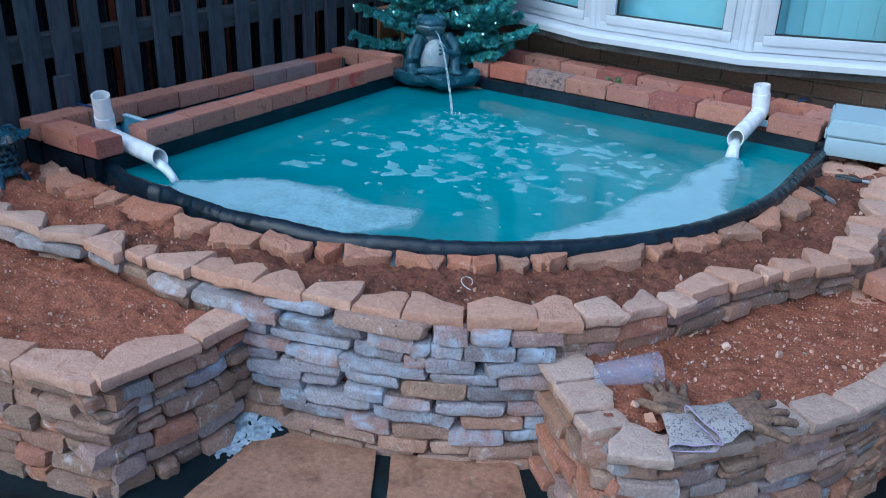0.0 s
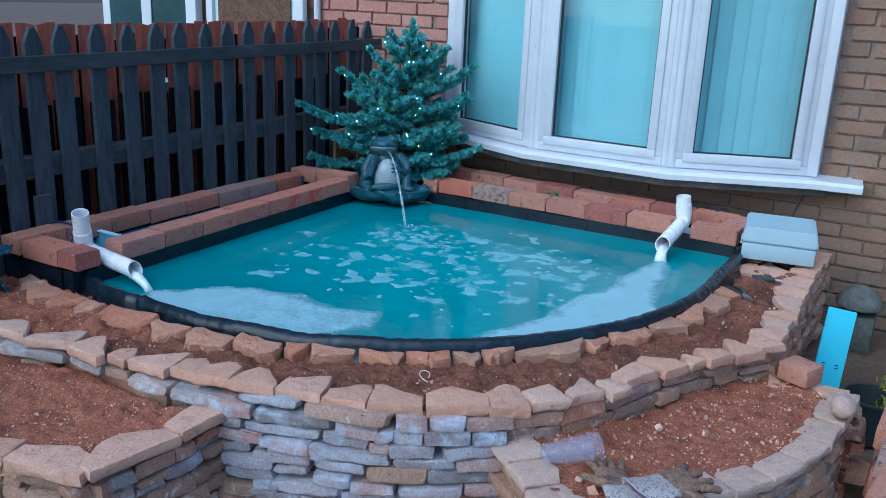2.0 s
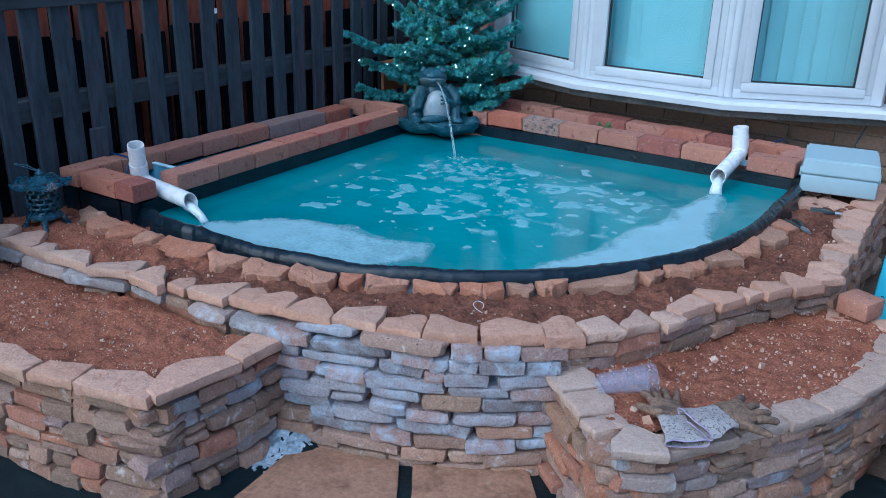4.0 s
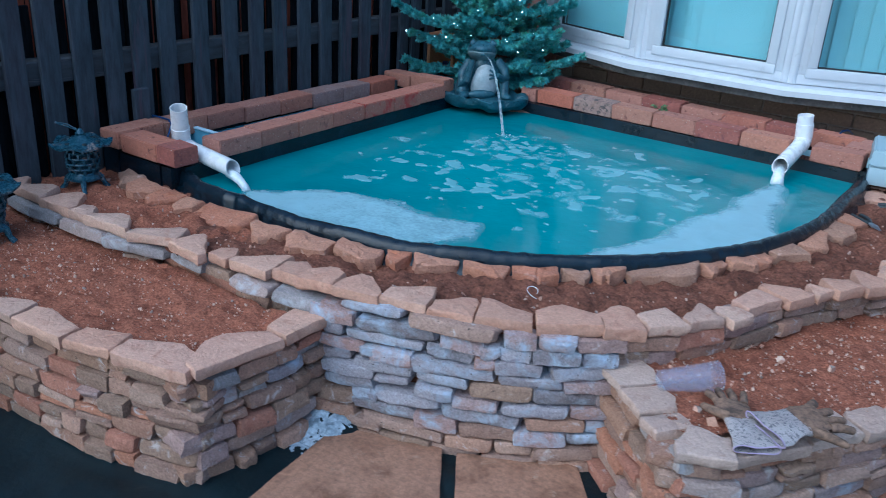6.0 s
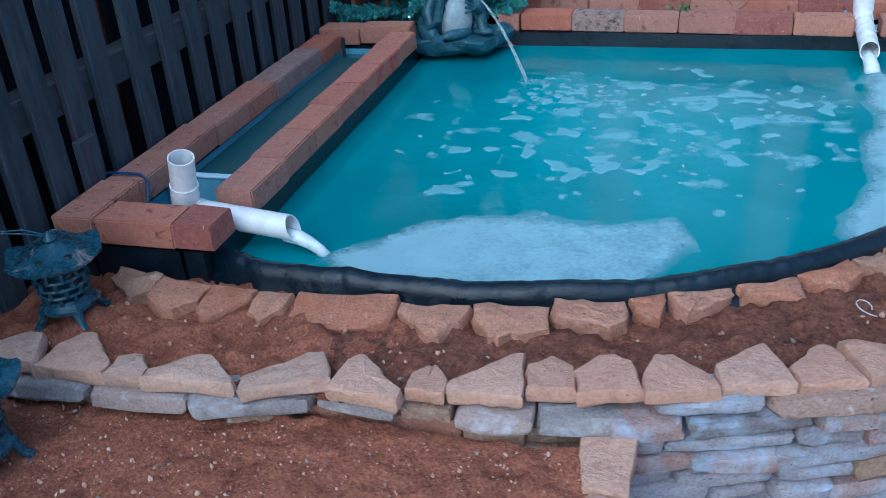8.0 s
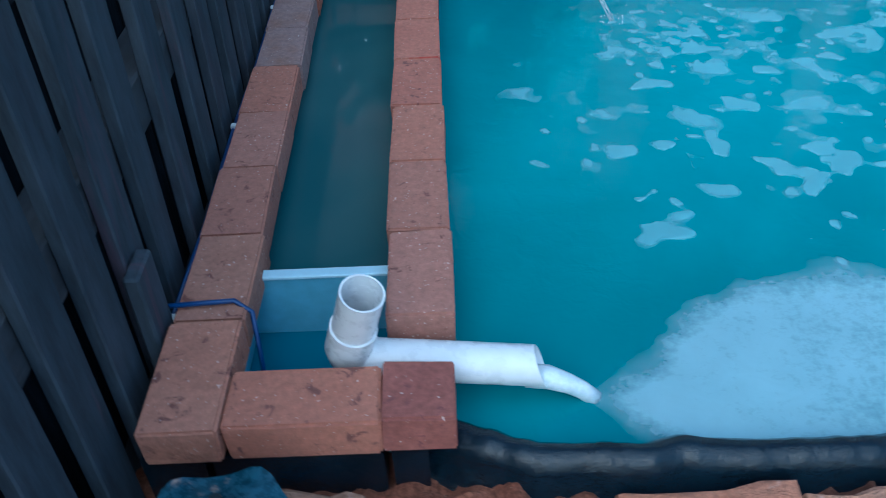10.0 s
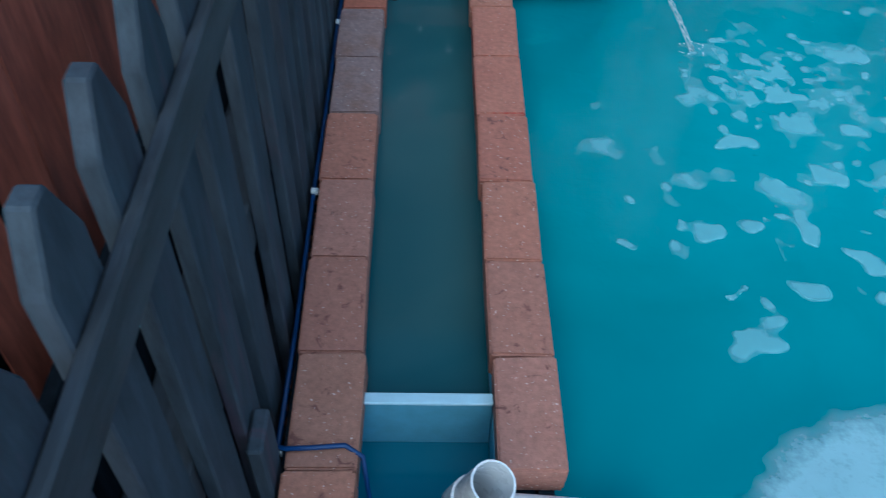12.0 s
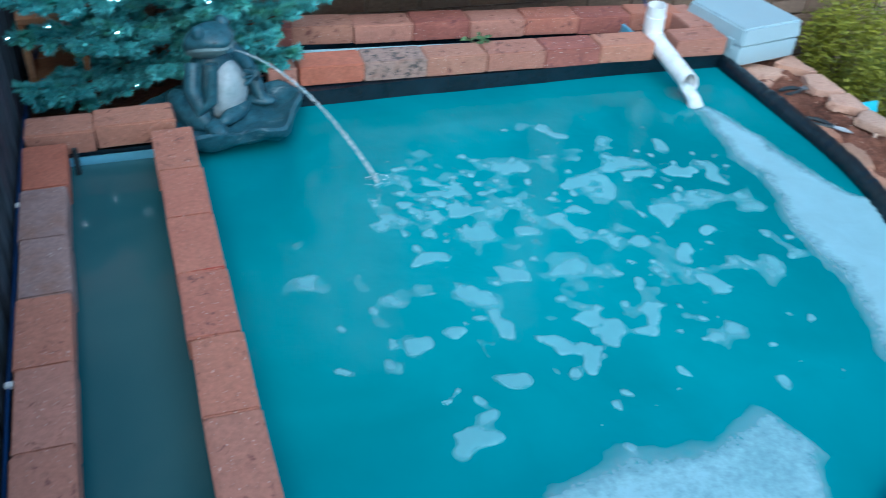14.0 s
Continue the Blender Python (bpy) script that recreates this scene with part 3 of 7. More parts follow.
def broken_slab(seed, material, length, deep, thick, apex=0.0, rough=1.0, name="capstone", squared=False):
    """A split piece of stone: a straight long edge on y = 0, and behind it a blunt point at apex (in lengths from its middle)."""
    rnd = random.Random(seed)
    u = rnd.uniform
    tip = apex * length
    flat = u(0.10, 0.26) * length
    left, right = (1.0 if apex < -0.3 else u(0.25, 0.85)), (1.0 if apex > 0.3 else u(0.25, 0.85))
    if squared:
        flat, left, right = 0.8 * length, 0.95, 0.95
    half = length / 2
    outline = [(-half, 0.0), (half, u(-0.006, 0.006)), (half * u(0.93, 1.0), deep * right * u(0.85, 1.0)), (min(tip + flat / 2, half * 0.92), deep * u(0.94, 1.0)),
               (max(tip - flat / 2, -half * 0.92), deep * u(0.92, 1.0)), (-half * u(0.93, 1.0), deep * left * u(0.85, 1.0))]
    pts = []
    for i, (x, y) in enumerate(outline):
        x2, y2 = outline[(i + 1) % len(outline)]
        far = math.hypot(x2 - x, y2 - y)
        if far < 0.012:
            continue
        steps = max(2, min(5, round(far / 0.03)))
        for k in range(steps):
            t = k / steps
            side = 0.0034 * rough * (u(-1, 1) if k else 0.2)
            pts.append((x + (x2 - x) * t + side * (y2 - y) / far, y + (y2 - y) * t - side * (x2 - x) / far))
    mx, my = sum(p[0] for p in pts) / len(pts), sum(p[1] for p in pts) / len(pts)
    bm = bmesh.new()
    rings = []
    ledge = [u(-0.0045, 0.0045) * rough for _ in pts]
    for z, inset in ((-1.0, 0.008), (-0.80, 0.001), (-0.45, 0.0), (-0.16, 0.001), (-0.035, 0.003), (0.0, 0.010)):
        ring = []
        for i, (x, y) in enumerate(pts):
            d = max(1e-6, math.hypot(x - mx, y - my))
            pull = inset + (ledge[i] if -0.9 < z < -0.1 else 0.4 * ledge[i]) * math.sin(3.0 * z + i)
            ring.append(bm.verts.new((x - (x - mx) / d * pull, y - (y - my) / d * pull, z * thick)))
        rings.append(ring)
    n = len(pts)
    for p, q in zip(rings, rings[1:]):
        for i in range(n):
            bm.faces.new((p[i], p[(i + 1) % n], q[(i + 1) % n], q[i]))
    inner = [bm.verts.new((mx + (v.co.x - mx) * 0.55, my + (v.co.y - my) * 0.55, u(-0.002, 0.003) * rough)) for v in rings[-1]]
    middle = bm.verts.new((mx, my, u(-0.002, 0.004) * rough))
    for i in range(n):
        bm.faces.new((rings[-1][i], rings[-1][(i + 1) % n], inner[(i + 1) % n], inner[i]))
        bm.faces.new((inner[i], inner[(i + 1) % n], middle))
    bm.faces.new(rings[0][::-1])
    for v in bm.verts:
        v.co += rough * (0.0022 * Vector(noise.noise_vector(v.co * 34 + Vector((seed, 0, 0)))) + 0.0013 * Vector(noise.noise_vector(v.co * 110 + Vector((0, seed, 0)))))
    return mesh_of(bm, name, material, 26)


RUBBLE_SHAPES = [rubble_mesh(100 + i, RUBBLE) for i in range(12)]
LIMED_SHAPES = [rubble_mesh(200 + i, LIMED) for i in range(20)]
CAP_SHAPES = [broken_slab(300 + i, CAPSTONE, 0.171, 0.12, 0.036, (-0.3, 0.1, 0.35, 0.0)[i % 4]) for i in range(12)]
EDGE_SHAPES = [broken_slab(400 + i, EDGESTONE, 0.171, 0.12, 0.06, (-0.3, 0.1, 0.35, 0.0)[i % 4], 2.0) for i in range(8)]


def lay_course(parent, line, s0, s1, z, high, shapes, rnd, sizes=(0.07, 0.22), inset=0.0, wild=1.0):
    s = s0 - rnd.uniform(0, 0.08)
    while s < s1:
        length = min(rnd.uniform(*sizes), s1 - s + 0.05)
        mid = s + length / 2
        if rnd.random() < 0.24 and high > 0.04 and length < 0.17:
            split = rnd.uniform(0.42, 0.58) * high
            for zz, hh in ((z, split), (z + split, high - split)):
                lay_one(parent, line, mid, length, zz, hh, shapes, rnd, inset, wild)
        else:
            lay_one(parent, line, mid, length, z, high, shapes, rnd, inset, wild)
        s += length


def lay_one(parent, line, mid, length, z, high, shapes, rnd, inset, wild):
    a = line.angle(mid) + rnd.uniform(-0.05, 0.05) * wild
    deep = rnd.uniform(0.09, 0.115)
    off = deep / 2 + inset + rnd.uniform(-0.012, 0.014) * wild
    x, y = line.at(min(max(mid, 0), line.length)) + off * np.array([-math.sin(a), math.cos(a)])
    m = pose(x, y, z + high / 2 + rnd.uniform(-0.004, 0.004), rnd.uniform(-5, 5) * wild, rnd.uniform(-3.5, 3.5) * wild, math.degrees(a))
    scale = Matrix.Diagonal(((length - 0.002) / STONE[0], deep / STONE[1], (high - 0.001) / STONE[2] * rnd.uniform(0.86, 1.04), 1))
    piece("stone", rnd.choice(shapes), parent, m @ scale)


def set_stone(parent, line, at, z, length, high, tilt, mesh, rnd, out=0.0):
    """One stone of a wall's face, by its middle along the line and its height."""
    a = line.angle(at) + rnd.uniform(-0.06, 0.06)
    deep = rnd.uniform(0.09, 0.115)
    x, y = line.at(at) + (deep / 2 - out + rnd.uniform(-0.008, 0.010)) * np.array([-math.sin(a), math.cos(a)])
    m = pose(x, y, z, rnd.uniform(-4, 4), -tilt, math.degrees(a))
    piece("stone", mesh, parent, m @ Matrix.Diagonal(((length + 0.001) / STONE[0], deep / STONE[1], high / STONE[2], 1)))


def lay_caps(parent, line, s0, s1, z, shapes, rnd, sizes=(0.13, 0.22), depth=(0.10, 0.15), tip=5.0, name="capstone", inset=0.0, thick=1.0, loose=0.06, out=0.006):
    s = s0
    while s < s1 - 0.04:
        length = min(rnd.uniform(*sizes), s1 - s + 0.03)
        mid = s + length / 2
        a = line.angle(mid, 0.03) + rnd.uniform(-loose, loose)
        deep = rnd.uniform(*depth)
        x, y = line.at(mid) + (inset + rnd.uniform(-out, out)) * np.array([-math.sin(a), math.cos(a)])
        m = pose(x, y, z + 0.018 + rnd.uniform(-0.003, 0.004), rnd.uniform(-tip, tip), rnd.uniform(-3, 3), math.degrees(a))
        piece(name, rnd.choice(shapes), parent, m @ Matrix.Diagonal((length / 0.171, deep / 0.12, thick * rnd.uniform(0.85, 1.1), 1)))
        s += length


def lay_slabs(parent, line, rows, z, material, seed, thick=0.036, tip=3.0, rough=1.0, name="capstone", outward=False, lean=0.0, squared=False):
    """Slabs one by one: where each begins and ends along the line, how far its edge stands in, its depth and where its point lies."""
    rnd = random.Random(seed)
    for i, (s0, s1, inset, deep, apex) in enumerate(rows):
        mid, long = (s0 + s1) / 2, s1 - s0 - 0.003
        a = line.angle(mid, 0.4 * long) + rnd.uniform(-0.03, 0.03)
        x, y = line.at(mid) + inset * np.array([-math.sin(a), math.cos(a)])
        me = broken_slab(seed + i, material, long, deep, thick * rnd.uniform(0.85, 1.15), -apex if outward else apex, rough, name, squared)
        m = pose(x, y, z + rnd.uniform(-0.004, 0.005), rnd.uniform(-tip, tip) + (-lean if outward else lean), rnd.uniform(-tip, tip), math.degrees(a) + (180 if outward else 0))
        piece(name, me, parent, m)


# ---- ground ----
bm = bmesh.new()
bmesh.ops.create_grid(bm, x_segments=24, y_segments=24, size=40)
single("ground", bm, GROUND, "bare trodden garden earth", "ground", kind="structure")


def sheet(x0, x1, y0, y1, step, z, inside, rough=0.02, size=0.2, fine=0.006, fine_size=0.05):
    """A bumpy sheet over the part of a plan for which inside(x, y) holds."""
    bm = bmesh.new()
    xs, ys = np.arange(x0, x1, step), np.arange(y0, y1, step)
    grid = {}
    for i, x in enumerate(xs):
        for j, y in enumerate(ys):
            h = z(x, y) if callable(z) else z
            h += rough * noise.noise((x / size, y / size, 3.1)) + fine * noise.noise((x / fine_size, y / fine_size, 7.7)) + 0.5 * fine * noise.noise((2.3 * x / fine_size, 2.3 * y / fine_size, 1.2))
            grid[i, j] = (float(x), float(y), h)
    made = {}

    def vert(k):
        if k not in made:
            made[k] = bm.verts.new(grid[k])
        return made[k]

    for i in range(len(xs) - 1):
        for j in range(len(ys) - 1):
            if inside(xs[i] + step / 2, ys[j] + step / 2):
                bm.faces.new((vert((i, j)), vert((i + 1, j)), vert((i + 1, j + 1)), vert((i, j + 1))))
    return bm


def membrane_height(x, y):
    lift = 0.05 * math.exp(-(((x - 1.02) / 0.10) ** 2 + ((y + 0.50) / 0.07) ** 2))
    return 0.004 + lift + 0.016 * abs(noise.noise((x * 3.0 + 0.8 * y, y * 9.0, 0.3))) + 0.008 * abs(noise.noise((x * 11.0, y * 5.0, 5.0)))


single("weed_membrane", sheet(-0.4, 3.2, -2.6, 0.4, 0.022, membrane_height, lambda x, y: True, 0.0, 1, 0.0, 1), MEMBRANE,
       "creased black weed membrane laid over the ground", "weed membrane", kind="structure", smooth=60)


def in_dust(x, y):
    return noise.noise((x * 60, y * 60, 5.0)) < 0.42 and ((x - 1.035) / 0.085) ** 2 + ((y + 0.545) / 0.12) ** 2 + 0.5 * noise.noise((x * 26, y * 26, 2.0)) + 0.6 * noise.noise((x * 70, y * 70, 2.0)) < 0.80


single("lime_dust", sheet(0.90, 1.20, -0.74, -0.38, 0.0028, lambda x, y: membrane_height(x, y) + 0.003, in_dust, 0.0, 1, 0.003, 0.02), LIME, "spilt white lime on the black membrane", "lime dust", kind="stuff", smooth=60)


def paving_slab(bl, br, fr, fl):
    """A wedge of a paving circle, from its four corners on the plan."""
    bm = bmesh.new()
    bmesh.ops.create_cube(bm, size=1.0)
    bmesh.ops.subdivide_edges(bm, edges=bm.edges[:], cuts=9, use_grid_fill=True)
    bl, br, fr, fl = (Vector(p) for p in (bl, br, fr, fl))
    for v in bm.verts:
        u, w = v.co.x + 0.5, v.co.y + 0.5
        edge = max(abs(v.co.x), abs(v.co.y)) * 2
        p = fl.lerp(fr, u).lerp(bl.lerp(br, u), w)
        z = 0.016 + 0.035 * v.co.z + 0.005 * noise.noise((p.x * 14, p.y * 14, 1.0)) - (0.007 if edge > 0.99 and v.co.z > 0 else 0)
        if edge > 0.99:
            p += 0.004 * Vector(noise.noise_vector((p.x * 40, p.y * 40, z * 9))).xy
        v.co = (p.x, p.y, z)
    c = (bl + fr) / 2
    return single("paving_slab", bm, SLAB, "brown riven wedge-shaped paving slab lying on black membrane", "paving slab", "paving slabs by the wall", at=(c.x, c.y, 0.0))


paving_slab((1.064, -0.514), (1.370, -0.392), (1.675, -0.855), (1.125, -1.080))
paving_slab((1.420, -0.393), (1.697, -0.190), (2.045, -0.615), (1.722, -0.855))

# ---- the pond's plan ----
POND_C, POND_R = Vector((0.53, 1.26)), 1.475


def arc(r, a0, a1, n=40, c=POND_C):
    return [(c.x + r * math.cos(radians(a)), c.y + r * math.sin(radians(a))) for a in np.linspace(a0, a1, n)]


RIM = Course([(-0.06, -0.125), (0.02, -0.165), (0.12, -0.205), (0.28, -0.215)] + arc(POND_R, -98, 0) + [(2.012, 1.55), (2.015, 1.80)])


def wall_radius(a):
    """The upper wall's distance from the pond's centre: it bellies out in front and draws in beside the low bed."""
    return float(np.interp(a, [-95, -72, -64, -54, -46, -40, -34, -26, -20, -14, -8, 0], [1.815, 1.825, 1.855, 1.888, 1.888, 1.86, 1.815, 1.785, 1.81, 1.875, 1.85, 1.822]))


UPPER = Course([(-0.47, -0.625), (-0.1, -0.625), (0.25, -0.605)] + [(POND_C.x + wall_radius(a) * math.cos(radians(a)), POND_C.y + wall_radius(a) * math.sin(radians(a))) for a in np.linspace(-95, 0, 96)]
               + [(2.352, 1.6), (2.37, 2.12)])


def in_rim(x, y, more=0.0):
    if x < 0.28 and y < 0.0:
        return y > float(np.interp(x, [-0.06, 0.02, 0.12, 0.28], [-0.125, -0.165, -0.205, -0.215])) - more
    if x > POND_C.x and y < POND_C.y:
        return math.hypot(x - POND_C.x, y - POND_C.y) < POND_R + more
    return x < POND_C.x + POND_R + more and y > POND_C.y - POND_R - more


def in_upper(x, y):
    if x > POND_C.x and y < POND_C.y:
        return math.hypot(x - POND_C.x, y - POND_C.y) < wall_radius(math.degrees(math.atan2(y - POND_C.y, x - POND_C.x))) - 0.035
    return x < 2.32 and y > -0.57


# pond: liner, water
pond = thing("pond", (1.0, 0.8, 0.0), "raised garden pond with black liner and milky turquoise water", "pond")
bm = bmesh.new()
n = 620
rows = []
for i in range(n):
    s = RIM.length * i / (n - 1)
    a = RIM.angle(s)
    p = Vector(RIM.at(s))
    out = Vector((math.sin(a), -math.cos(a)))
    fold = 0.008 * noise.noise((s * 5, 0, 0)) + 0.007 * max(0.0, noise.noise((s * 15, 2, 0)))
    if 2.05 < s < 2.13:                # a lapped pleat
        fold += 0.012 * (1 - abs(s - 2.09) / 0.04)
    drop = 0.006 * noise.noise((s * 5, 5, 1)) + 0.003 * noise.noise((s * 37, 5, 1))
    prof = [(-0.034, WATER - 0.20), (-0.034, WATER + 0.004), (-0.028, H - 0.096), (-0.014, H - 0.082), (0.004 + 0.4 * fold, H - 0.080), (0.018 + fold, H - 0.092),
            (0.024 + 0.6 * fold, H - 0.110), (0.024 + fold, H - 0.130), (0.048 + fold, H - 0.156)]
    rows.append([bm.verts.new((*(p + out * d), z + (drop if 0 < k < 7 else 0) + (0.003 * noise.noise((s * 22, k * 0.6, 2)) if k > 1 else 0))) for k, (d, z) in enumerate(prof)])
for a, b in zip(rows, rows[1:]):
    for k in range(len(a) - 1):
        bm.faces.new((a[k], b[k], b[k + 1], a[k + 1]))
part("liner_rim", bm, LINER, pond, "creased black liner folded over the rim", 70)
bm = bmesh.new()
for lo, hi in (((-0.030, -0.16, 0.10), (-0.006, 1.80, H - 0.066)), ((-0.02, 1.80, 0.10), (2.03, 1.84, H - 0.070))):
    add_box(bm, lo, hi)
bmesh.ops.subdivide_edges(bm, edges=bm.edges[:], cuts=12, use_grid_fill=True)
roughen(bm, 0.006, 0.07)
part("liner_wall", bm, LINER, pond, "black liner under the coping", 60)
bm = sheet(-0.02, 2.06, -0.24, 1.84, 0.02, WATER, lambda x, y: in_rim(x, y, -0.006), 0.0, 1, 0.0, 1)
for v in bm.verts:
    d = math.hypot(v.co.x - 0.50, v.co.y - 1.28)
    v.co.z += 0.0010 * math.exp(-d * 3.0) * math.sin(d * 95 + 5 * noise.noise(v.co * 5))
    d = math.hypot(v.co.x - 1.76, v.co.y - 1.47)
    v.co.z += 0.0010 * math.exp(-d * 4) * math.sin(d * 90 + 5 * noise.noise(v.co * 5))
part("water", bm, POND_WATER, pond, "milky turquoise water", 180)


# foam on the water: patches cut from noise, thick near the two outlets
def foam_field(x, y, seed):
    return noise.noise((x * 3.4, y * 3.4, seed)) + 0.55 * noise.noise((x * 8.5, y * 8.5, seed + 4)) + 0.36 * noise.noise((x * 21, y * 21, seed + 9)) + 0.26 * noise.noise((x * 48, y * 48, seed + 2))


def left_foam(x, y):
    if x < 0.208:
        return -1.0
    top = float(np.interp(x, [0.208, 0.27, 0.34, 0.43, 0.52, 0.60, 0.70, 0.86, 1.0, 1.06, 1.10, 1.14], [-0.066, -0.008, 0.048, 0.125, 0.185, 0.195, 0.235, 0.225, 0.215, 0.245, 0.175, 0.03]))
    low = float(np.interp(x, [0.208, 0.27, 0.50, 0.97, 1.05, 1.10, 1.14], [-0.078, -0.165, -0.40, -0.20, -0.02, 0.08, 0.10]))
    edge = min(1.0, 0.25 + (x - 0.208) * 6)
    return min((top - y) * 10, (y - low) * 10, 1.2) + 0.38 * edge * foam_field(x * 1.25, y * 1.25, 2.0)


def right_foam(x, y):
    if y > 1.56:
        return -1.0
    near = float(np.interp(y, [0.15, 0.22, 0.39, 0.57, 0.74, 0.96, 1.17, 1.33, 1.55], [1.47, 1.425, 1.50, 1.535, 1.565, 1.615, 1.635, 1.655, 1.712]))
    far = float(np.interp(y, [0.70, 0.90, 1.14, 1.46, 1.55], [2.2, 1.90, 1.845, 1.79, 1.732]))
    edge = min(1.0, 0.2 + (1.56 - y) * 3)
    return min((x - near) * 11, (far - x) * 11, 1.0) + 0.40 * edge * foam_field(x * 1.25, y * 1.25, 5.0)


FLECKS = []
flake = random.Random(64)
while len(FLECKS) < 170:
    fx, fy = flake.uniform(0.10, 1.72), flake.uniform(0.18, 1.58)
    if ((fx - 0.95) / 0.74) ** 2 + ((fy - 0.85) / 0.62) ** 2 < flake.uniform(0.3, 1.25):
        r = flake.choice((0.005, 0.006, 0.008, 0.011, 0.014, 0.017, 0.020))
        FLECKS.append((fx, fy, r * flake.uniform(0.9, 1.4), r, flake.uniform(0, math.pi)))
FLECKS += [(0.43, 0.345, 0.040, 0.032, 0.5), (0.40, 0.36, 0.024, 0.02, 0), (0.46, 0.33, 0.025, 0.022, 0), (0.385, 0.315, 0.030, 0.024, 1.2), (0.47, 0.39, 0.026, 0.02, 0.4), (0.55, 0.475, 0.035, 0.028, -0.3), (0.59, 0.465, 0.032, 0.024, 0.6), (0.21, 0.595, 0.028, 0.016, -0.3), (0.40, 0.458, 0.02, 0.012, 0)]
RAFTS = [(0.42, 0.64), (0.50, 0.65), (0.61, 0.61), (0.68, 0.58), (0.84, 0.53), (0.80, 0.62), (0.99, 0.61), (0.95, 0.53), (0.75, 0.47), (1.22, 0.62), (1.19, 0.76), (1.34, 0.87),
         (1.24, 0.93), (1.52, 1.06), (1.34, 1.04), (1.15, 1.10), (1.03, 1.16), (0.94, 1.29), (1.15, 1.43), (1.45, 1.33), (1.39, 1.17), (0.69, 0.81), (0.58, 0.77), (0.56, 0.92),
         (0.85, 0.79), (1.02, 1.03), (1.24, 1.17), (0.73, 1.11), (0.96, 0.92), (1.12, 0.86), (0.80, 0.98), (0.66, 1.02)]
for fx, fy in RAFTS:
    a, d = flake.uniform(0, 6.28), flake.uniform(0.016, 0.026)
    for k in range(flake.randint(2, 5)):
        r = flake.uniform(0.017, 0.031)
        FLECKS.append((fx, fy, r * flake.uniform(0.85, 1.2), r * 0.85, a))
        a += flake.uniform(-1.0, 1.0)
        fx, fy = fx + d * math.cos(a), fy + d * math.sin(a)
CELLS = {}
for f in FLECKS:
    for i in range(int((f[0] - 0.11) / 0.05), int((f[0] + 0.11) / 0.05) + 1):
        for j in range(int((f[1] - 0.11) / 0.05), int((f[1] + 0.11) / 0.05) + 1):
            CELLS.setdefault((i, j), []).append(f)


def patch_foam(x, y):
    x2, y2 = x + 0.013 * noise.noise((x * 24, y * 24, 1.0)), y + 0.013 * noise.noise((x * 24, y * 24, 6.0))
    total = 0.0
    for fx, fy, a, b, turn in CELLS.get((int(x2 / 0.05), int(y2 / 0.05)), ()):
        u, v = (x2 - fx) * math.cos(turn) + (y2 - fy) * math.sin(turn), (y2 - fy) * math.cos(turn) - (x2 - fx) * math.sin(turn)
        total += math.exp(-1.2 * ((u / a) ** 2 + (v / b) ** 2))
    # drifting rafts, closest together below the jet
    d = ((x - 1.00) / 0.66) ** 2 + ((y - 0.98) / 0.52) ** 2 + 0.5 * noise.noise((x * 3, y * 3, 8.0))
    rafts = noise.noise((x2 * 7.5, y2 * 9.5, 4.0)) + 0.62 * noise.noise((x2 * 17, y2 * 19, 2.0)) + 0.20 * noise.noise((x * 50, y * 50, 5.0))
    rafts = 0.9 * (rafts - 0.10 - 0.42 * max(0.0, d - 0.30))
    ring = math.hypot(x - 0.62, y - 1.19)
    s = max(math.exp(-((ring - 0.085) / 0.035) ** 2), 0.8 * math.exp(-(ring / 0.09) ** 2), 0.7 * math.exp(-((ring - 0.17) / 0.025) ** 2))
    lace = s * (0.75 + 1.2 * noise.noise((x * 26, y * 26, 3.0)) + 0.7 * noise.noise((x * 60, y * 60, 3.5))) - 0.42
    return max(total - 0.42, rafts, lace)


def foam_mesh(field, x0, x1, y0, y1, step, thick, soft=0.80, more=-0.036, fade=0.0):
    """Marching squares over a field, lifted into a low raised skin."""
    nx, ny = int((x1 - x0) / step), int((y1 - y0) / step)
    val = [[field(x0 + i * step, y0 + j * step) if in_rim(x0 + i * step, y0 + j * step, more) and x0 + i * step > 0.004 and y0 + j * step < 1.79 else -0.05
            for j in range(ny + 1)] for i in range(nx + 1)]
    bm = bmesh.new()
    made = {}
    density = bm.verts.layers.float.new("foam_cover")

    def corner(i, j):
        key = (i, j)
        if key not in made:
            lift = thick * min(1.0, 0.25 + 1.6 * val[i][j])
            made[key] = bm.verts.new((x0 + i * step, y0 + j * step, WATER + 0.0012 + lift))
            made[key][density] = min(1.0, 0.16 + 0.84 * val[i][j] / soft) * (1 - fade * min(1.0, max(0.0, i * step / (x1 - x0))))
        return made[key]

    def cut(i, j, k, l):
        key = (min((i, j), (k, l)), max((i, j), (k, l)))
        if key not in made:
            t = val[i][j] / (val[i][j] - val[k][l])
            made[key] = bm.verts.new((x0 + (i + t * (k - i)) * step, y0 + (j + t * (l - j)) * step, WATER - 0.001))
            made[key][density] = 0.18
        return made[key]

    for i in range(nx):
        for j in range(ny):
            ring = [(i, j), (i + 1, j), (i + 1, j + 1), (i, j + 1)]
            if all(val[a][b] <= 0 for a, b in ring):
                continue
            poly = []
            for q in range(4):
                a, b = ring[q], ring[(q + 1) % 4]
                if val[a[0]][a[1]] > 0:
                    poly.append(corner(*a))
                if (val[a[0]][a[1]] > 0) != (val[b[0]][b[1]] > 0):
                    poly.append(cut(*a, *b))
            if len(poly) > 2:
                bm.faces.new(poly)
    return bm


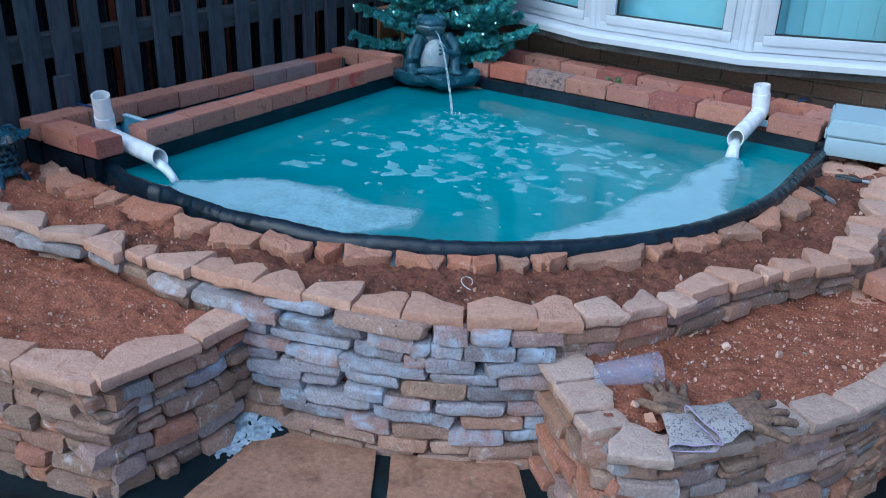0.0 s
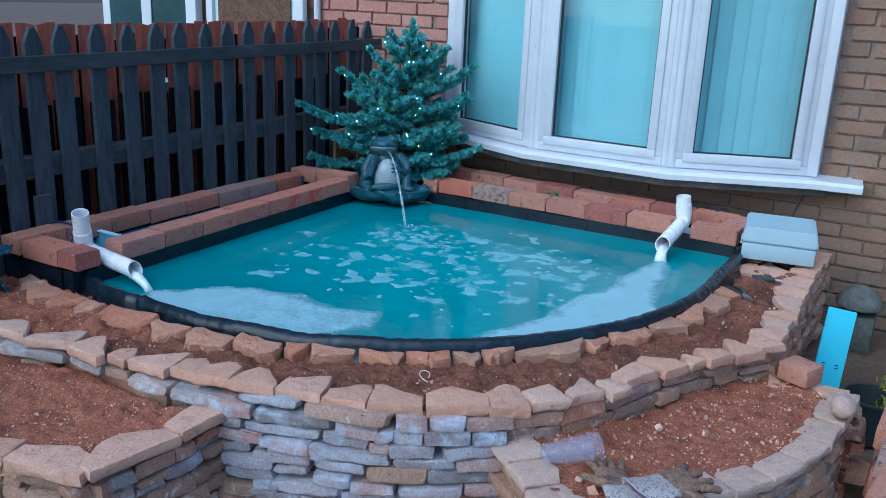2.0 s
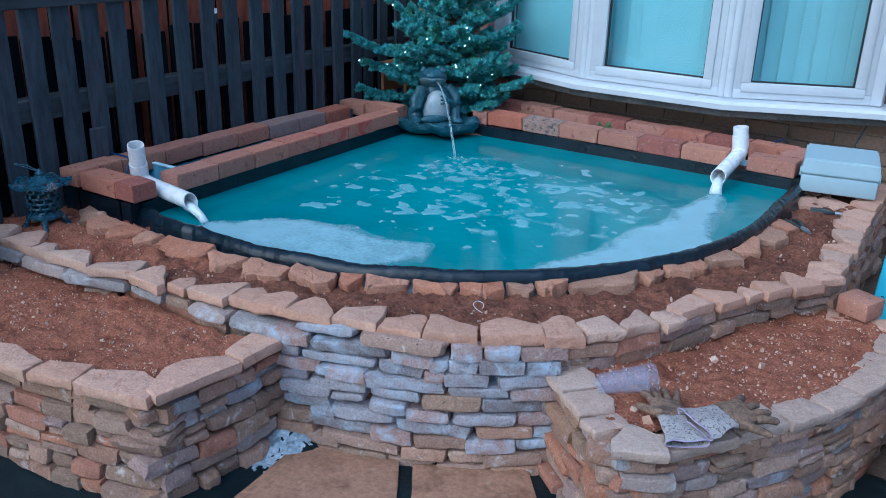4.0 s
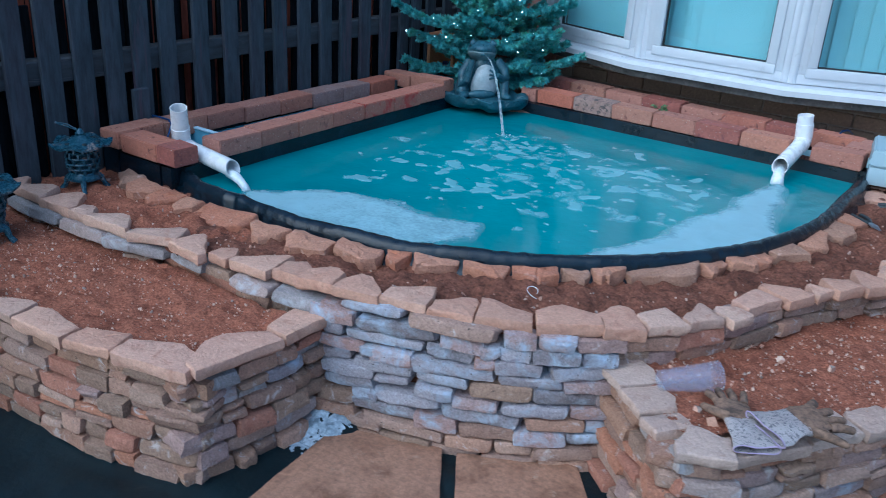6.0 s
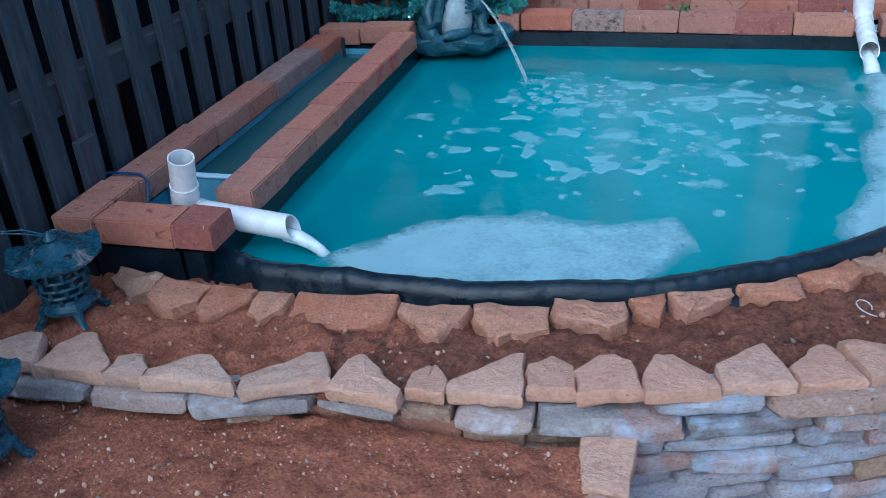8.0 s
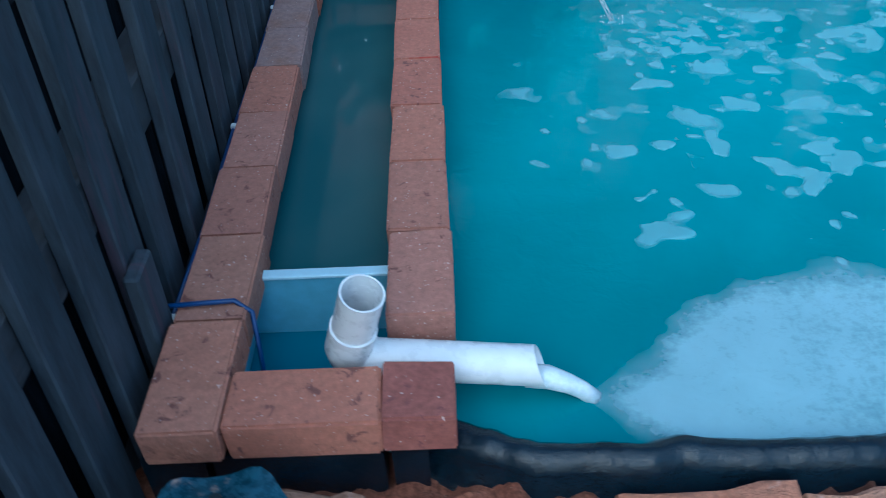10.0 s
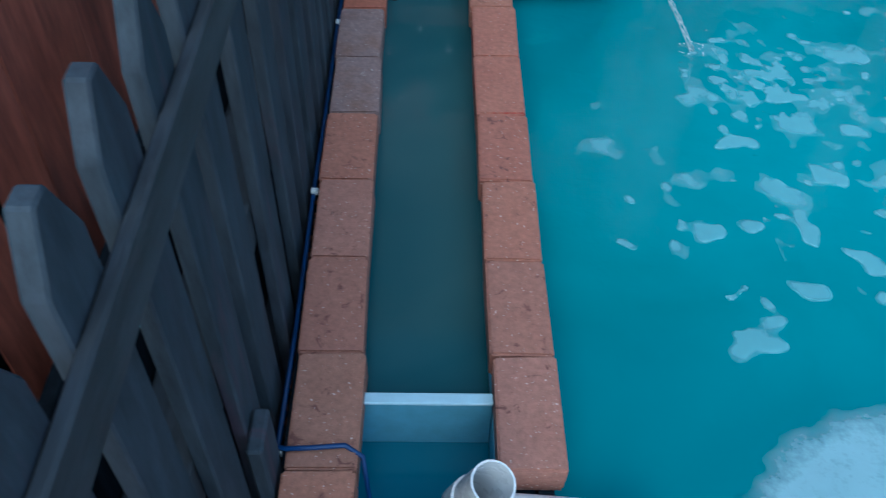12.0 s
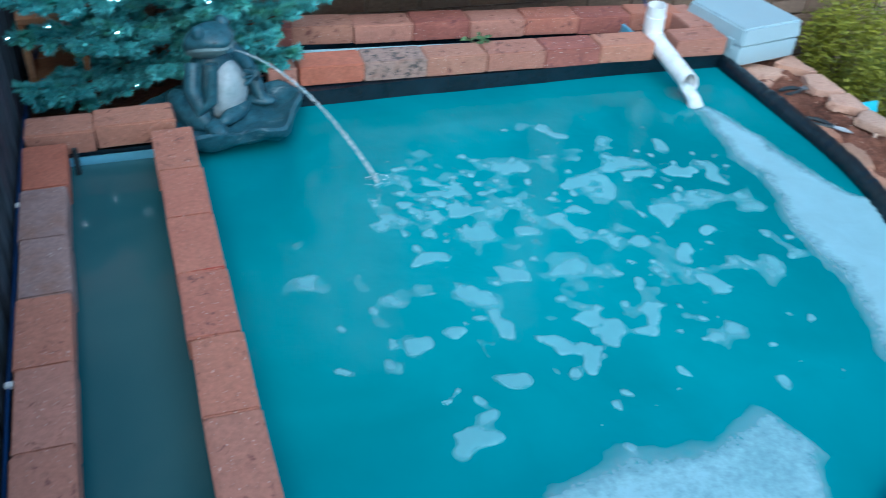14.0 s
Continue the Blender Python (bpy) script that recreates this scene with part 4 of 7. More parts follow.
single("foam", foam_mesh(left_foam, 0.17, 1.26, -0.21, 0.40, 0.009, 0.008, fade=0.42), FOAM, "thick white foam spreading from the spout across the water", "foam", "foam by the spouts", "stuff", 180)
single("foam", foam_mesh(right_foam, 1.22, 2.0, 0.16, 1.62, 0.010, 0.008), FOAM, "thick white foam drifting along the pond rim", "foam", "foam by the spouts", "stuff", 180)
single("foam_patches", foam_mesh(patch_foam, 0.02, 1.96, -0.05, 1.77, 0.009, 0.0012, 0.42), FOAM_THIN, "scattered thin foam patches floating on turquoise water", "foam", kind="stuff", smooth=180)

# ---- earth in the raised beds ----
bed = thing("planting_bed", (1.0, 0.0, 0.0), "raised bed of red-brown earth round the pond", "soil", kind="structure")


def upper_soil_height(x, y):
    r = math.hypot(x - POND_C.x, y - POND_C.y) if x > POND_C.x else POND_C.y - y
    return H - 0.150 + 0.010 * math.sin((r - 1.5) * 9) - 0.03 * max(0.0, -x)


def dry(x, y):
    return x < 0.42 + 0.22 * noise.noise((x * 5, y * 7, 2.0)) + 0.10 * noise.noise((x * 19, y * 19, 4.0)) and y < 1.0


part("soil", sheet(-0.50, 2.40, -0.62, 2.2, 0.012, upper_soil_height, lambda x, y: in_upper(x, y) and not in_rim(x, y, 0.004) and not dry(x, y), 0.020, 0.16, 0.024, 0.040), DARK_SOIL, bed, "dark crumbly damp earth", 60)
part("soil", sheet(-0.50, 0.80, -0.62, -0.08, 0.012, upper_soil_height, lambda x, y: in_upper(x, y) and not in_rim(x, y, 0.004) and dry(x, y) and not (x < 0.0 and y > -0.10), 0.020, 0.16, 0.024, 0.040), SOIL, bed, "dry red-brown earth", 60)
def in_left_bed(x, y):
    if x < 0.05:
        return y > -1.06
    return y > float(np.interp(x, [0.045, 0.36, 0.71, 0.945], [-1.09, -1.066, -1.01, -0.945])) + 0.05 and x < float(np.interp(y, [-0.94, -0.70, -0.46], [0.955, 1.00, 1.012])) - 0.055


part("soil", sheet(-0.50, 1.06, -1.10, -0.56, 0.011, lambda x, y: H - 0.218 + 0.02 * (y + 0.8), in_left_bed, 0.016, 0.25, 0.013, 0.034), SOIL, bed, "red-brown gritty earth", 60)
part("soil", sheet(-0.52, 0.03, -2.6, -1.0, 0.02, H - 0.218, lambda x, y: True, 0.016, 0.25, 0.008, 0.04), SOIL, bed, "red-brown gritty earth", 60)


def in_right_bed(x, y):
    return not in_upper(x, y) and x + y > 1.67 and (x - 1.35) ** 2 + (y - 0.66) ** 2 < 1.43 and y < 0.77


part("soil", sheet(1.72, 2.66, -0.45, 0.84, 0.011, H - 0.240, in_right_bed, 0.016, 0.25, 0.014, 0.036), SOIL, bed, "red-brown gritty earth with pebbles", 60)


def scatter(n, region, height, sizes, seed):
    rnd = random.Random(seed)
    bm = bmesh.new()
    x0, x1, y0, y1, inside = region
    done = 0
    while done < n:
        x, y = rnd.uniform(x0, x1), rnd.uniform(y0, y1)
        if not inside(x, y):
            continue
        done += 1
        r = rnd.uniform(*sizes) * (1 if rnd.random() < 0.85 else 2.0)
        made = bmesh.ops.create_icosphere(bm, subdivisions=1, radius=r)["verts"]
        for v in made:
            v.co *= rnd.uniform(0.6, 1.25)
        bmesh.ops.transform(bm, matrix=pose(x, y, height(x, y) + 0.15 * r, rnd.uniform(0, 90), rnd.uniform(0, 90), rnd.uniform(0, 360))
                            @ Matrix.Diagonal((rnd.uniform(0.7, 1.4), rnd.uniform(0.6, 1.0), rnd.uniform(0.4, 0.8), 1)), verts=made)
    return bm


def soil_top(base):
    return lambda x, y: (base(x, y) if callable(base) else base) + 0.016 * noise.noise((x / 0.25, y / 0.25, 3.1)) + 0.006 * noise.noise((x / 0.04, y / 0.04, 7.7))


single("pebbles", scatter(1700, (-0.45, 0.98, -1.04, -0.58, in_left_bed), soil_top(lambda x, y: H - 0.218 + 0.02 * (y + 0.8)), (0.0011, 0.0038), 1), PEBBLE,
       "small pale pebbles and brick grit on red earth", "pebbles", kind="stuff", smooth=60)
single("pebbles", scatter(1400, (1.75, 2.64, -0.42, 0.80, in_right_bed), soil_top(H - 0.240), (0.0011, 0.0040), 2), PEBBLE,
       "pale pebbles and stone chips on red earth", "pebbles", kind="stuff", smooth=60)
single("pebbles", scatter(26, (1.85, 2.55, -0.30, 0.70, in_right_bed), soil_top(H - 0.238), (0.006, 0.010), 12), PEBBLE, "pale stone chips lying on red earth", "pebbles", kind="stuff", smooth=30)
single("pebbles", scatter(260, (-0.3, 2.3, -0.6, 1.7, lambda x, y: in_upper(x, y) and not in_rim(x, y, 0.14)), lambda x, y: upper_soil_height(x, y) + 0.004, (0.002, 0.006), 3), PEBBLE,
       "crumbs of earth and grit in the upper bed", "pebbles", kind="stuff", smooth=60)

# ---- brick coping and the two filter channels ----
def brick_mesh(material, seed, size=(0.215, 0.109, 0.068), bevel=0.004):
    rnd = random.Random(seed)
    bm = box([-s / 2 for s in size], [s / 2 for s in size])
    for v in bm.verts:
        v.co += Vector((rnd.uniform(-0.002, 0.002), rnd.uniform(-0.002, 0.002), rnd.uniform(-0.0015, 0.0015)))
    bmesh.ops.bevel(bm, geom=bm.edges[:], offset=bevel, segments=2, affect="EDGES")
    return mesh_of(bm, "brick", material, 30)


BRICKS = {k: [brick_mesh(m, 10 * i + j) for j in range(3)] for i, (k, m) in enumerate((("plain", COPING), ("grey", COPING_GREY), ("orange", COPING_ORANGE), ("red", COPING_RED), ("lilac", COPING_LILAC), ("redspot", COPING_SPOT)))}


def lay_brick(parent, x, y, z, turn, kind="plain", scale=1.0, rnd=random.Random(5)):
    m = pose(x + rnd.uniform(-0.002, 0.002), y + rnd.uniform(-0.001, 0.001), z - 0.0325, rnd.uniform(-0.5, 0.5), rnd.uniform(-0.4, 0.4), turn + rnd.uniform(-0.7, 0.7))
    return piece("brick", rnd.choice(BRICKS[kind]), parent, m @ Matrix.Diagonal((scale, 1, 1, 1)))


P = 0.2175
channel = thing("filter_channel", (-0.22, 0.6, H - 0.30), "brick-edged filter channel beside the fence with shallow water", "water channel", "filter channels")
for j in range(7):
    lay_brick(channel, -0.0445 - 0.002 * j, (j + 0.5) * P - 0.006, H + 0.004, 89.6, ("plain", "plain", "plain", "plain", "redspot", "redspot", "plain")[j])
for j, kind in enumerate(("plain", "plain", "plain", "plain", "plain", "lilac", "lilac", "orange")):
    lay_brick(channel, -0.371 - 0.0028 * j + (0.003 if j % 2 else 0), -0.118 + j * 0.2195, H + 0.014 - 0.004 * j, 90.6, kind)
lay_brick(channel, -0.2060, -0.1640, H + 0.008, -0.6, "plain")
lay_brick(channel, -0.0450, -0.1605, H + 0.010, 0, "red", 0.48)
lay_brick(channel, -0.150, 1.600, H + 0.012, 0, "plain", 1.0)
lay_brick(channel, -0.350, 1.600, H + 0.004, 0, "plain", 0.82)


def channel_shell(x0, x1, y0, y1, top, parent):
    bm = bmesh.new()
    low = top - 0.20
    for lo, hi in (((x0, y0, low), (x0 + 0.006, y1, top)), ((x1 - 0.006, y0, low), (x1, y1, top)), ((x0 + 0.006, y0, low), (x1 - 0.006, y0 + 0.006, top)),
                   ((x0 + 0.006, y1 - 0.006, low), (x1 - 0.006, y1, top)), ((x0 + 0.006, y0 + 0.006, low), (x1 - 0.006, y1 - 0.006, low + 0.006))):
        add_box(bm, lo, hi)
    return part("trough", bm, TROUGH_SHADED, parent, "white plastic trough")


channel_shell(-0.351, -0.092, -0.108, 1.556, H - 0.080, channel)
divider = part("divider", box((-0.344, 0.140, H - 0.2), (-0.099, 0.152, H - 0.034), 0.002), TROUGH_SHADED, channel, "white plastic divider with blue shade in its colour")
part("lip", box((-0.344, 0.134, H - 0.034), (-0.099, 0.156, H - 0.026), 0.002), TROUGH_LIT, divider, "rolled lip of the same plastic, painted as lit")
bm = bmesh.new()
bmesh.ops.create_grid(bm, x_segments=6, y_segments=40, size=0.5)
bmesh.ops.transform(bm, matrix=pose(-0.2215, 0.848, H - 0.100) @ Matrix.Diagonal((0.245, 1.388, 1, 1)), verts=bm.verts[:])
part("water", bm, CHANNEL_WATER, channel, "still grey-blue water", 180)
bm = bmesh.new()
bmesh.ops.create_grid(bm, x_segments=6, y_segments=6, size=0.5)
bmesh.ops.transform(bm, matrix=pose(-0.2215, 0.020, H - 0.160) @ Matrix.Diagonal((0.245, 0.238, 1, 1)), verts=bm.verts[:])
part("water", bm, BLUE_WATER, channel, "still blue water", 180)
# the plinth that carries the bricks
bm = bmesh.new()
for lo, hi in (((-0.445, -0.205, 0.02), (-0.354, 1.66, H - 0.068)), ((-0.088, -0.205, 0.02), (-0.036, 1.54, H - 0.068)), ((-0.343, -0.205, 0.02), (-0.100, -0.105, H - 0.068)),
               ((-0.343, 1.562, 0.02), (-0.02, 1.66, H - 0.068))):
    add_box(bm, lo, hi)
bmesh.ops.subdivide_edges(bm, edges=bm.edges[:], cuts=6, use_grid_fill=True)
roughen(bm, 0.005, 0.06)
part("plinth", bm, LINER, channel, "plinth wrapped in black liner", 60)

# channel along the house
BACK = -1.9                       # its turn against the pond's left side, degrees
BX, BY = 0.36, 1.828              # its near left corner


def along(u, v):
    a = radians(BACK)
    return BX + u * math.cos(a) - v * math.sin(a), BY + u * math.sin(a) + v * math.cos(a)


back_channel = thing("filter_channel", (1.2, 1.95, H - 0.30), "brick-edged filter channel along the house wall", "water channel", "filter channels")
for j, kind in enumerate(("orange", "grey", "plain", "plain", "red", "plain")):
    x, y = along((j + 0.5) * P + 0.012, 0.052)
    lay_brick(back_channel, x, y, H, BACK, kind)
x, y = along(-0.042, 0.054)
lay_brick(back_channel, x, y, H - 0.004, BACK, "plain", 0.42)
x, y = along(1.520, 0.052)
lay_brick(back_channel, x, y, H, BACK, "plain", 0.98)
x, y = along(1.577, 0.213)
lay_brick(back_channel, x, y, H + 0.002, BACK + 90, "plain")
for j in range(8):
    u = (j - 0.3) * P
    x, y = along(u, 0.358 - 0.045 * u)
    lay_brick(back_channel, x, y, H + 0.004 * (j % 2), BACK - 2.4, "plain" if j % 3 else "red")
bm = bmesh.new()
low, top = H - 0.2, H - 0.078
turn = pose(*along(0, 0), 0, 0, 0, BACK)
add_box(bm, (0.02, 0.098, low), (1.52, 0.104, H - 0.074), m=turn)
add_box(bm, (0.02, 0.292, low), (1.50, 0.297, top), m=turn @ pose(0, 0, 0, 0, 0, -2.55))
# pale colour stands for bright light on the trough, deep in the channel
part("trough", bm, TROUGH_LIT, back_channel, "white plastic trough")
bm = bmesh.new()
bmesh.ops.create_grid(bm, x_segments=30, y_segments=5, size=0.5)
bmesh.ops.transform(bm, matrix=turn @ pose(0.76, 0.200, H - 0.118) @ Matrix.Diagonal((1.50, 0.205, 1, 1)), verts=bm.verts[:])
part("water", bm, CHANNEL_WATER, back_channel, "still grey-blue water", 180)
part("divider", box((1.30, 0.108, low), (1.312, 0.226, H - 0.02), 0.002, m=turn), TROUGH_SHADED, back_channel, "white plastic divider")
bm = bmesh.new()
for lo, hi in (((-0.12, 0.012, 0.02), (1.62, 0.10, H - 0.072)), ((-0.25, 0.312, 0.02), (1.62, 0.40, H - 0.068)), ((1.525, 0.102, 0.02), (1.62, 0.310, H - 0.068))):
    add_box(bm, lo, hi, m=turn)
part("plinth", bm, LINER, back_channel, "plinth wrapped in black liner", 60)

# ---- dry stone walls ----
core_mat = DARK_SOIL
upper_wall = thing("curved_stone_wall", (1.4, -0.3, 0.0), "curved dry wall of lime-stained reclaimed brick rubble", "stone wall", "rubble walls")
rnd = random.Random(21)
S_LEFT, S_RIGHT = 1.50, 2.36     # the stretch between the two lower beds
LIMY, PLAIN_STONES = LIMED_SHAPES, RUBBLE_SHAPES
GREYED = [rubble_mesh(240 + i, GREY_STONE) for i in range(6)]
# each course between the beds, from the top: (middle, height of the middle, length, thickness, tilt)
FACE = (
    (0.9, [(1.52, 0.393, 0.14, 0.048, -1), (1.64, 0.428, 0.20, 0.034, 3), (1.88, 0.424, 0.25, 0.045, -1), (2.07, 0.415, 0.09, 0.046, 0), (2.17, 0.420, 0.10, 0.043, -1), (2.29, 0.412, 0.14, 0.044, 1)]),
    (1.0, [(1.52, 0.346, 0.07, 0.047, -4), (1.72, 0.386, 0.24, 0.046, 2), (1.91, 0.380, 0.12, 0.044, -6), (1.99, 0.371, 0.06, 0.041, 9), (2.06, 0.370, 0.09, 0.043, 2), (2.17, 0.376, 0.13, 0.046, 1), (2.29, 0.370, 0.10, 0.044, 0)]),
    (1.0, [(1.55, 0.301, 0.14, 0.039, -2), (1.68, 0.342, 0.25, 0.038, 2), (1.88, 0.342, 0.14, 0.044, -4), (1.98, 0.334, 0.06, 0.037, 1), (2.07, 0.328, 0.13, 0.044, 4), (2.24, 0.328, 0.15, 0.049, 3)]),
    (1.0, [(1.53, 0.263, 0.10, 0.043, 6), (1.64, 0.295, 0.06, 0.035, 1), (1.71, 0.298, 0.14, 0.048, 2), (1.89, 0.295, 0.24, 0.046, 0), (2.11, 0.289, 0.18, 0.042, 2), (2.27, 0.287, 0.14, 0.038, 0)]),
    (0.9, [(1.57, 0.218, 0.17, 0.046, 2), (1.68, 0.250, 0.19, 0.044, 3), (1.86, 0.252, 0.15, 0.037, -2), (2.03, 0.244, 0.18, 0.054, 2), (2.21, 0.245, 0.18, 0.042, -1), (2.33, 0.244, 0.07, 0.038, -4)]),
    (0.7, [(1.57, 0.176, 0.16, 0.045, 4), (1.71, 0.217, 0.11, 0.027, 6), (1.84, 0.206, 0.12, 0.048, 0), (1.96, 0.196, 0.13, 0.038, 0), (2.13, 0.196, 0.19, 0.042, 3), (2.29, 0.199, 0.13, 0.043, -3)]),
    (0.5, [(1.53, 0.122, 0.12, 0.045, 4), (1.63, 0.150, 0.09, 0.040, 0), (1.76, 0.164, 0.20, 0.048, 3), (1.98, 0.155, 0.23, 0.043, -1), (2.19, 0.154, 0.17, 0.045, 4), (2.32, 0.154, 0.09, 0.043, 0)]),
    (0.4, [(1.53, 0.075, 0.13, 0.045, 4), (1.69, 0.115, 0.21, 0.045, 1), (1.85, 0.109, 0.13, 0.046, -2), (2.00, 0.109, 0.16, 0.043, 3), (2.15, 0.109, 0.15, 0.041, 2), (2.29, 0.111, 0.13, 0.038, 1)]),
    (0.1, [(1.52, 0.034, 0.09, 0.036, 3), (1.62, 0.050, 0.12, 0.037, 3), (1.75, 0.070, 0.25, 0.040, -1), (1.95, 0.066, 0.14, 0.045, 1), (2.08, 0.064, 0.11, 0.043, 4), (2.22, 0.066, 0.17, 0.044, -1), (2.33, 0.068, 0.07, 0.038, 1)]),
    (0.0, [(1.58, 0.014, 0.20, 0.034, 1), (1.76, 0.024, 0.16, 0.038, 2), (1.91, 0.021, 0.14, 0.040, 2), (2.07, 0.020, 0.16, 0.042, 3), (2.24, 0.021, 0.17, 0.044, -1)]),
)
for limed, course in FACE:
    for at, z, length, high, tilt in course:
        brown = rnd.random() > limed or (z > 0.40 and at in (1.88, 2.29))
        set_stone(upper_wall, UPPER, at, z, length, high, tilt, rnd.choice(PLAIN_STONES if brown else LIMY), rnd, 0.012 - 0.03 * (0.44 - z) * 0.2)
Z8 = 0.0525
# the back courses that show above the left-hand bed: long grey blocks under the caps
for s0, s1, z, high in ((0.06, 0.38, 0.408, 0.046), (0.39, 0.60, 0.404, 0.046), (0.61, 0.86, 0.402, 0.044), (0.87, 1.04, 0.404, 0.044), (1.05, 1.15, 0.408, 0.036), (1.16, 1.31, 0.404, 0.042), (1.32, 1.48, 0.398, 0.044)):
    set_stone(upper_wall, UPPER, (s0 + s1) / 2, z, s1 - s0, high, rnd.uniform(-2, 1), rnd.choice(PLAIN_STONES if high < 0.04 else GREYED), rnd, 0.010)
for c in (5, 6):
    lay_course(upper_wall, UPPER, 0.0, S_LEFT - 0.06, 0.012 + c * Z8, Z8, RUBBLE_SHAPES, rnd, (0.12, 0.22), inset=0.012)
for c in range(5, 8):
    lay_course(upper_wall, UPPER, S_RIGHT, 3.84, 0.016 + c * Z8, Z8, RUBBLE_SHAPES, rnd, inset=0.012)
for c in range(1, 8):
    lay_course(upper_wall, UPPER, 3.84, UPPER.length - 0.02, 0.008 + c * Z8, Z8, RUBBLE_SHAPES, rnd, inset=0.0)
lay_slabs(upper_wall, UPPER, [(0.00, 0.09, 0.010, 0.10, -0.3), (0.09, 0.25, 0.004, 0.11, 0.1), (0.25, 0.42, 0.006, 0.14, -0.2), (0.42, 0.51, 0.000, 0.08, 0.0), (0.51, 0.71, -0.004, 0.10, 0.0), (0.715, 0.91, -0.022, 0.11, 0.3),
                              (0.91, 1.06, -0.030, 0.12, -0.3), (1.06, 1.14, 0.000, 0.09, 0.0), (1.14, 1.29, 0.006, 0.14, 0.4), (1.295, 1.39, 0.030, 0.11, 0.0)], H - 0.116, CAPSTONE, 310)
lay_slabs(upper_wall, UPPER, [(1.39, 1.515, 0.008, 0.12, 0.1), (1.515, 1.66, -0.004, 0.12, -0.1), (1.66, 1.80, 0.010, 0.14, 0.3), (1.805, 1.935, 0.010, 0.13, 0.3), (1.94, 2.10, 0.008, 0.12, -0.35),
                              (2.105, 2.29, 0.004, 0.13, -0.1), (2.29, 2.41, -0.008, 0.14, 0.2), (2.415, 2.54, 0.000, 0.11, 0.3), (2.545, 2.67, 0.006, 0.10, 0.4), (2.675, 2.765, -0.020, 0.10, -0.1)], H - 0.110, CAPSTONE, 330)
lay_slabs(upper_wall, UPPER, [(2.77, 2.925, 0.010, 0.09, 0.3), (2.93, 3.05, -0.006, 0.13, -0.3), (3.05, 3.13, -0.024, 0.08, 0.0), (3.13, 3.24, -0.030, 0.10, -0.3), (3.245, 3.37, -0.045, 0.14, 0.0), (3.37, 3.48, -0.020, 0.12, 0.2),
                              (3.48, 3.59, 0.000, 0.12, -0.2), (3.60, 3.73, 0.004, 0.12, 0.3), (3.74, 3.86, 0.000, 0.13, -0.1), (3.87, 4.02, -0.004, 0.12, 0.2), (4.03, 4.15, 0.000, 0.13, 0.0), (4.16, 4.31, 0.0, 0.12, -0.2)], H - 0.110, CAPSTONE, 350)
lay_caps(upper_wall, UPPER, 4.32, UPPER.length - 0.03, H - 0.128, CAP_SHAPES, rnd, sizes=(0.12, 0.17), depth=(0.10, 0.14), tip=3)


def wall_core(line, s0, s1, top, back, deep=0.062, n=60):
    bm = bmesh.new()
    rings = []
    for i in range(n):
        s = s0 + (s1 - s0) * i / (n - 1)
        a = line.angle(s)
        p, inward = Vector(line.at(s)), Vector((-math.sin(a), math.cos(a)))
        f, b = p + inward * deep, p + inward * back
        rings.append([bm.verts.new(v) for v in ((*f, 0.0), (*f, top), (*b, top), (*b, 0.0))])
    for a, b in zip(rings, rings[1:]):
        for k in range(4):
            bm.faces.new((a[k], a[(k + 1) % 4], b[(k + 1) % 4], b[k]))
    bm.faces.new(rings[0][::-1])
    bm.faces.new(rings[-1])
    return bm


part("core", wall_core(UPPER, 0.0, UPPER.length, H - 0.168, 0.13), core_mat, upper_wall, "earth packed behind the stones")

LEFT_LINE = Course([(0.045, -1.090), (0.20, -1.075), (0.36, -1.066), (0.56, -1.045), (0.71, -1.010), (0.945, -0.945)])
LEFT_SIDE = Course([(0.955, -0.940), (1.000, -0.70), (1.012, -0.46)])
SIDE_LINE = Course([(0.075, -2.5), (0.07, -1.6), (0.045, -1.06)])
MIXED = RUBBLE_SHAPES * 2 + GREYED[:4] + LIMED_SHAPES[:1]
left_wall = thing("low_stone_wall", (0.6, -0.95, 0.0), "low dry wall of brown reclaimed brick rubble round a bed", "stone wall", "rubble walls")
rnd = random.Random(33)
Z6 = 0.0535
for c in range(6):
    lay_course(left_wall, LEFT_LINE, 0.0, LEFT_LINE.length - 0.01, 0.002 + c * Z6, Z6, RUBBLE_SHAPES, rnd, sizes=(0.06, 0.20), inset=0.004 * c)
    lay_course(left_wall, LEFT_SIDE, 0.02, LEFT_SIDE.length, 0.002 + c * Z6, Z6, MIXED, rnd, sizes=(0.06, 0.17), inset=0.003 * c)
lay_slabs(left_wall, LEFT_LINE, [(0.00, 0.16, -0.004, 0.10, 0.0), (0.165, 0.31, -0.006, 0.10, 0.35), (0.315, 0.525, -0.008, 0.10, -0.2), (0.53, 0.68, -0.010, 0.11, 0.4), (0.685, 0.925, -0.012, 0.12, 0.05)], H - 0.208, CAPSTONE, 370, tip=1.5)
lay_slabs(left_wall, LEFT_SIDE, [(0.00, 0.275, -0.016, 0.13, 0.0), (0.28, 0.455, -0.012, 0.11, 0.2)], H - 0.204, CAPSTONE, 380, tip=1.5)
part("core", wall_core(LEFT_LINE, 0, LEFT_LINE.length - 0.04, H - 0.262, 0.11), core_mat, left_wall, "earth packed behind the stones")
part("core", wall_core(LEFT_SIDE, 0.03, LEFT_SIDE.length, H - 0.262, 0.11), core_mat, left_wall, "earth packed behind the stones")
side_wall = thing("low_stone_wall", (0.05, -1.7, 0.0), "low dry wall of brown reclaimed brick rubble along the fence bed", "stone wall", "rubble walls")
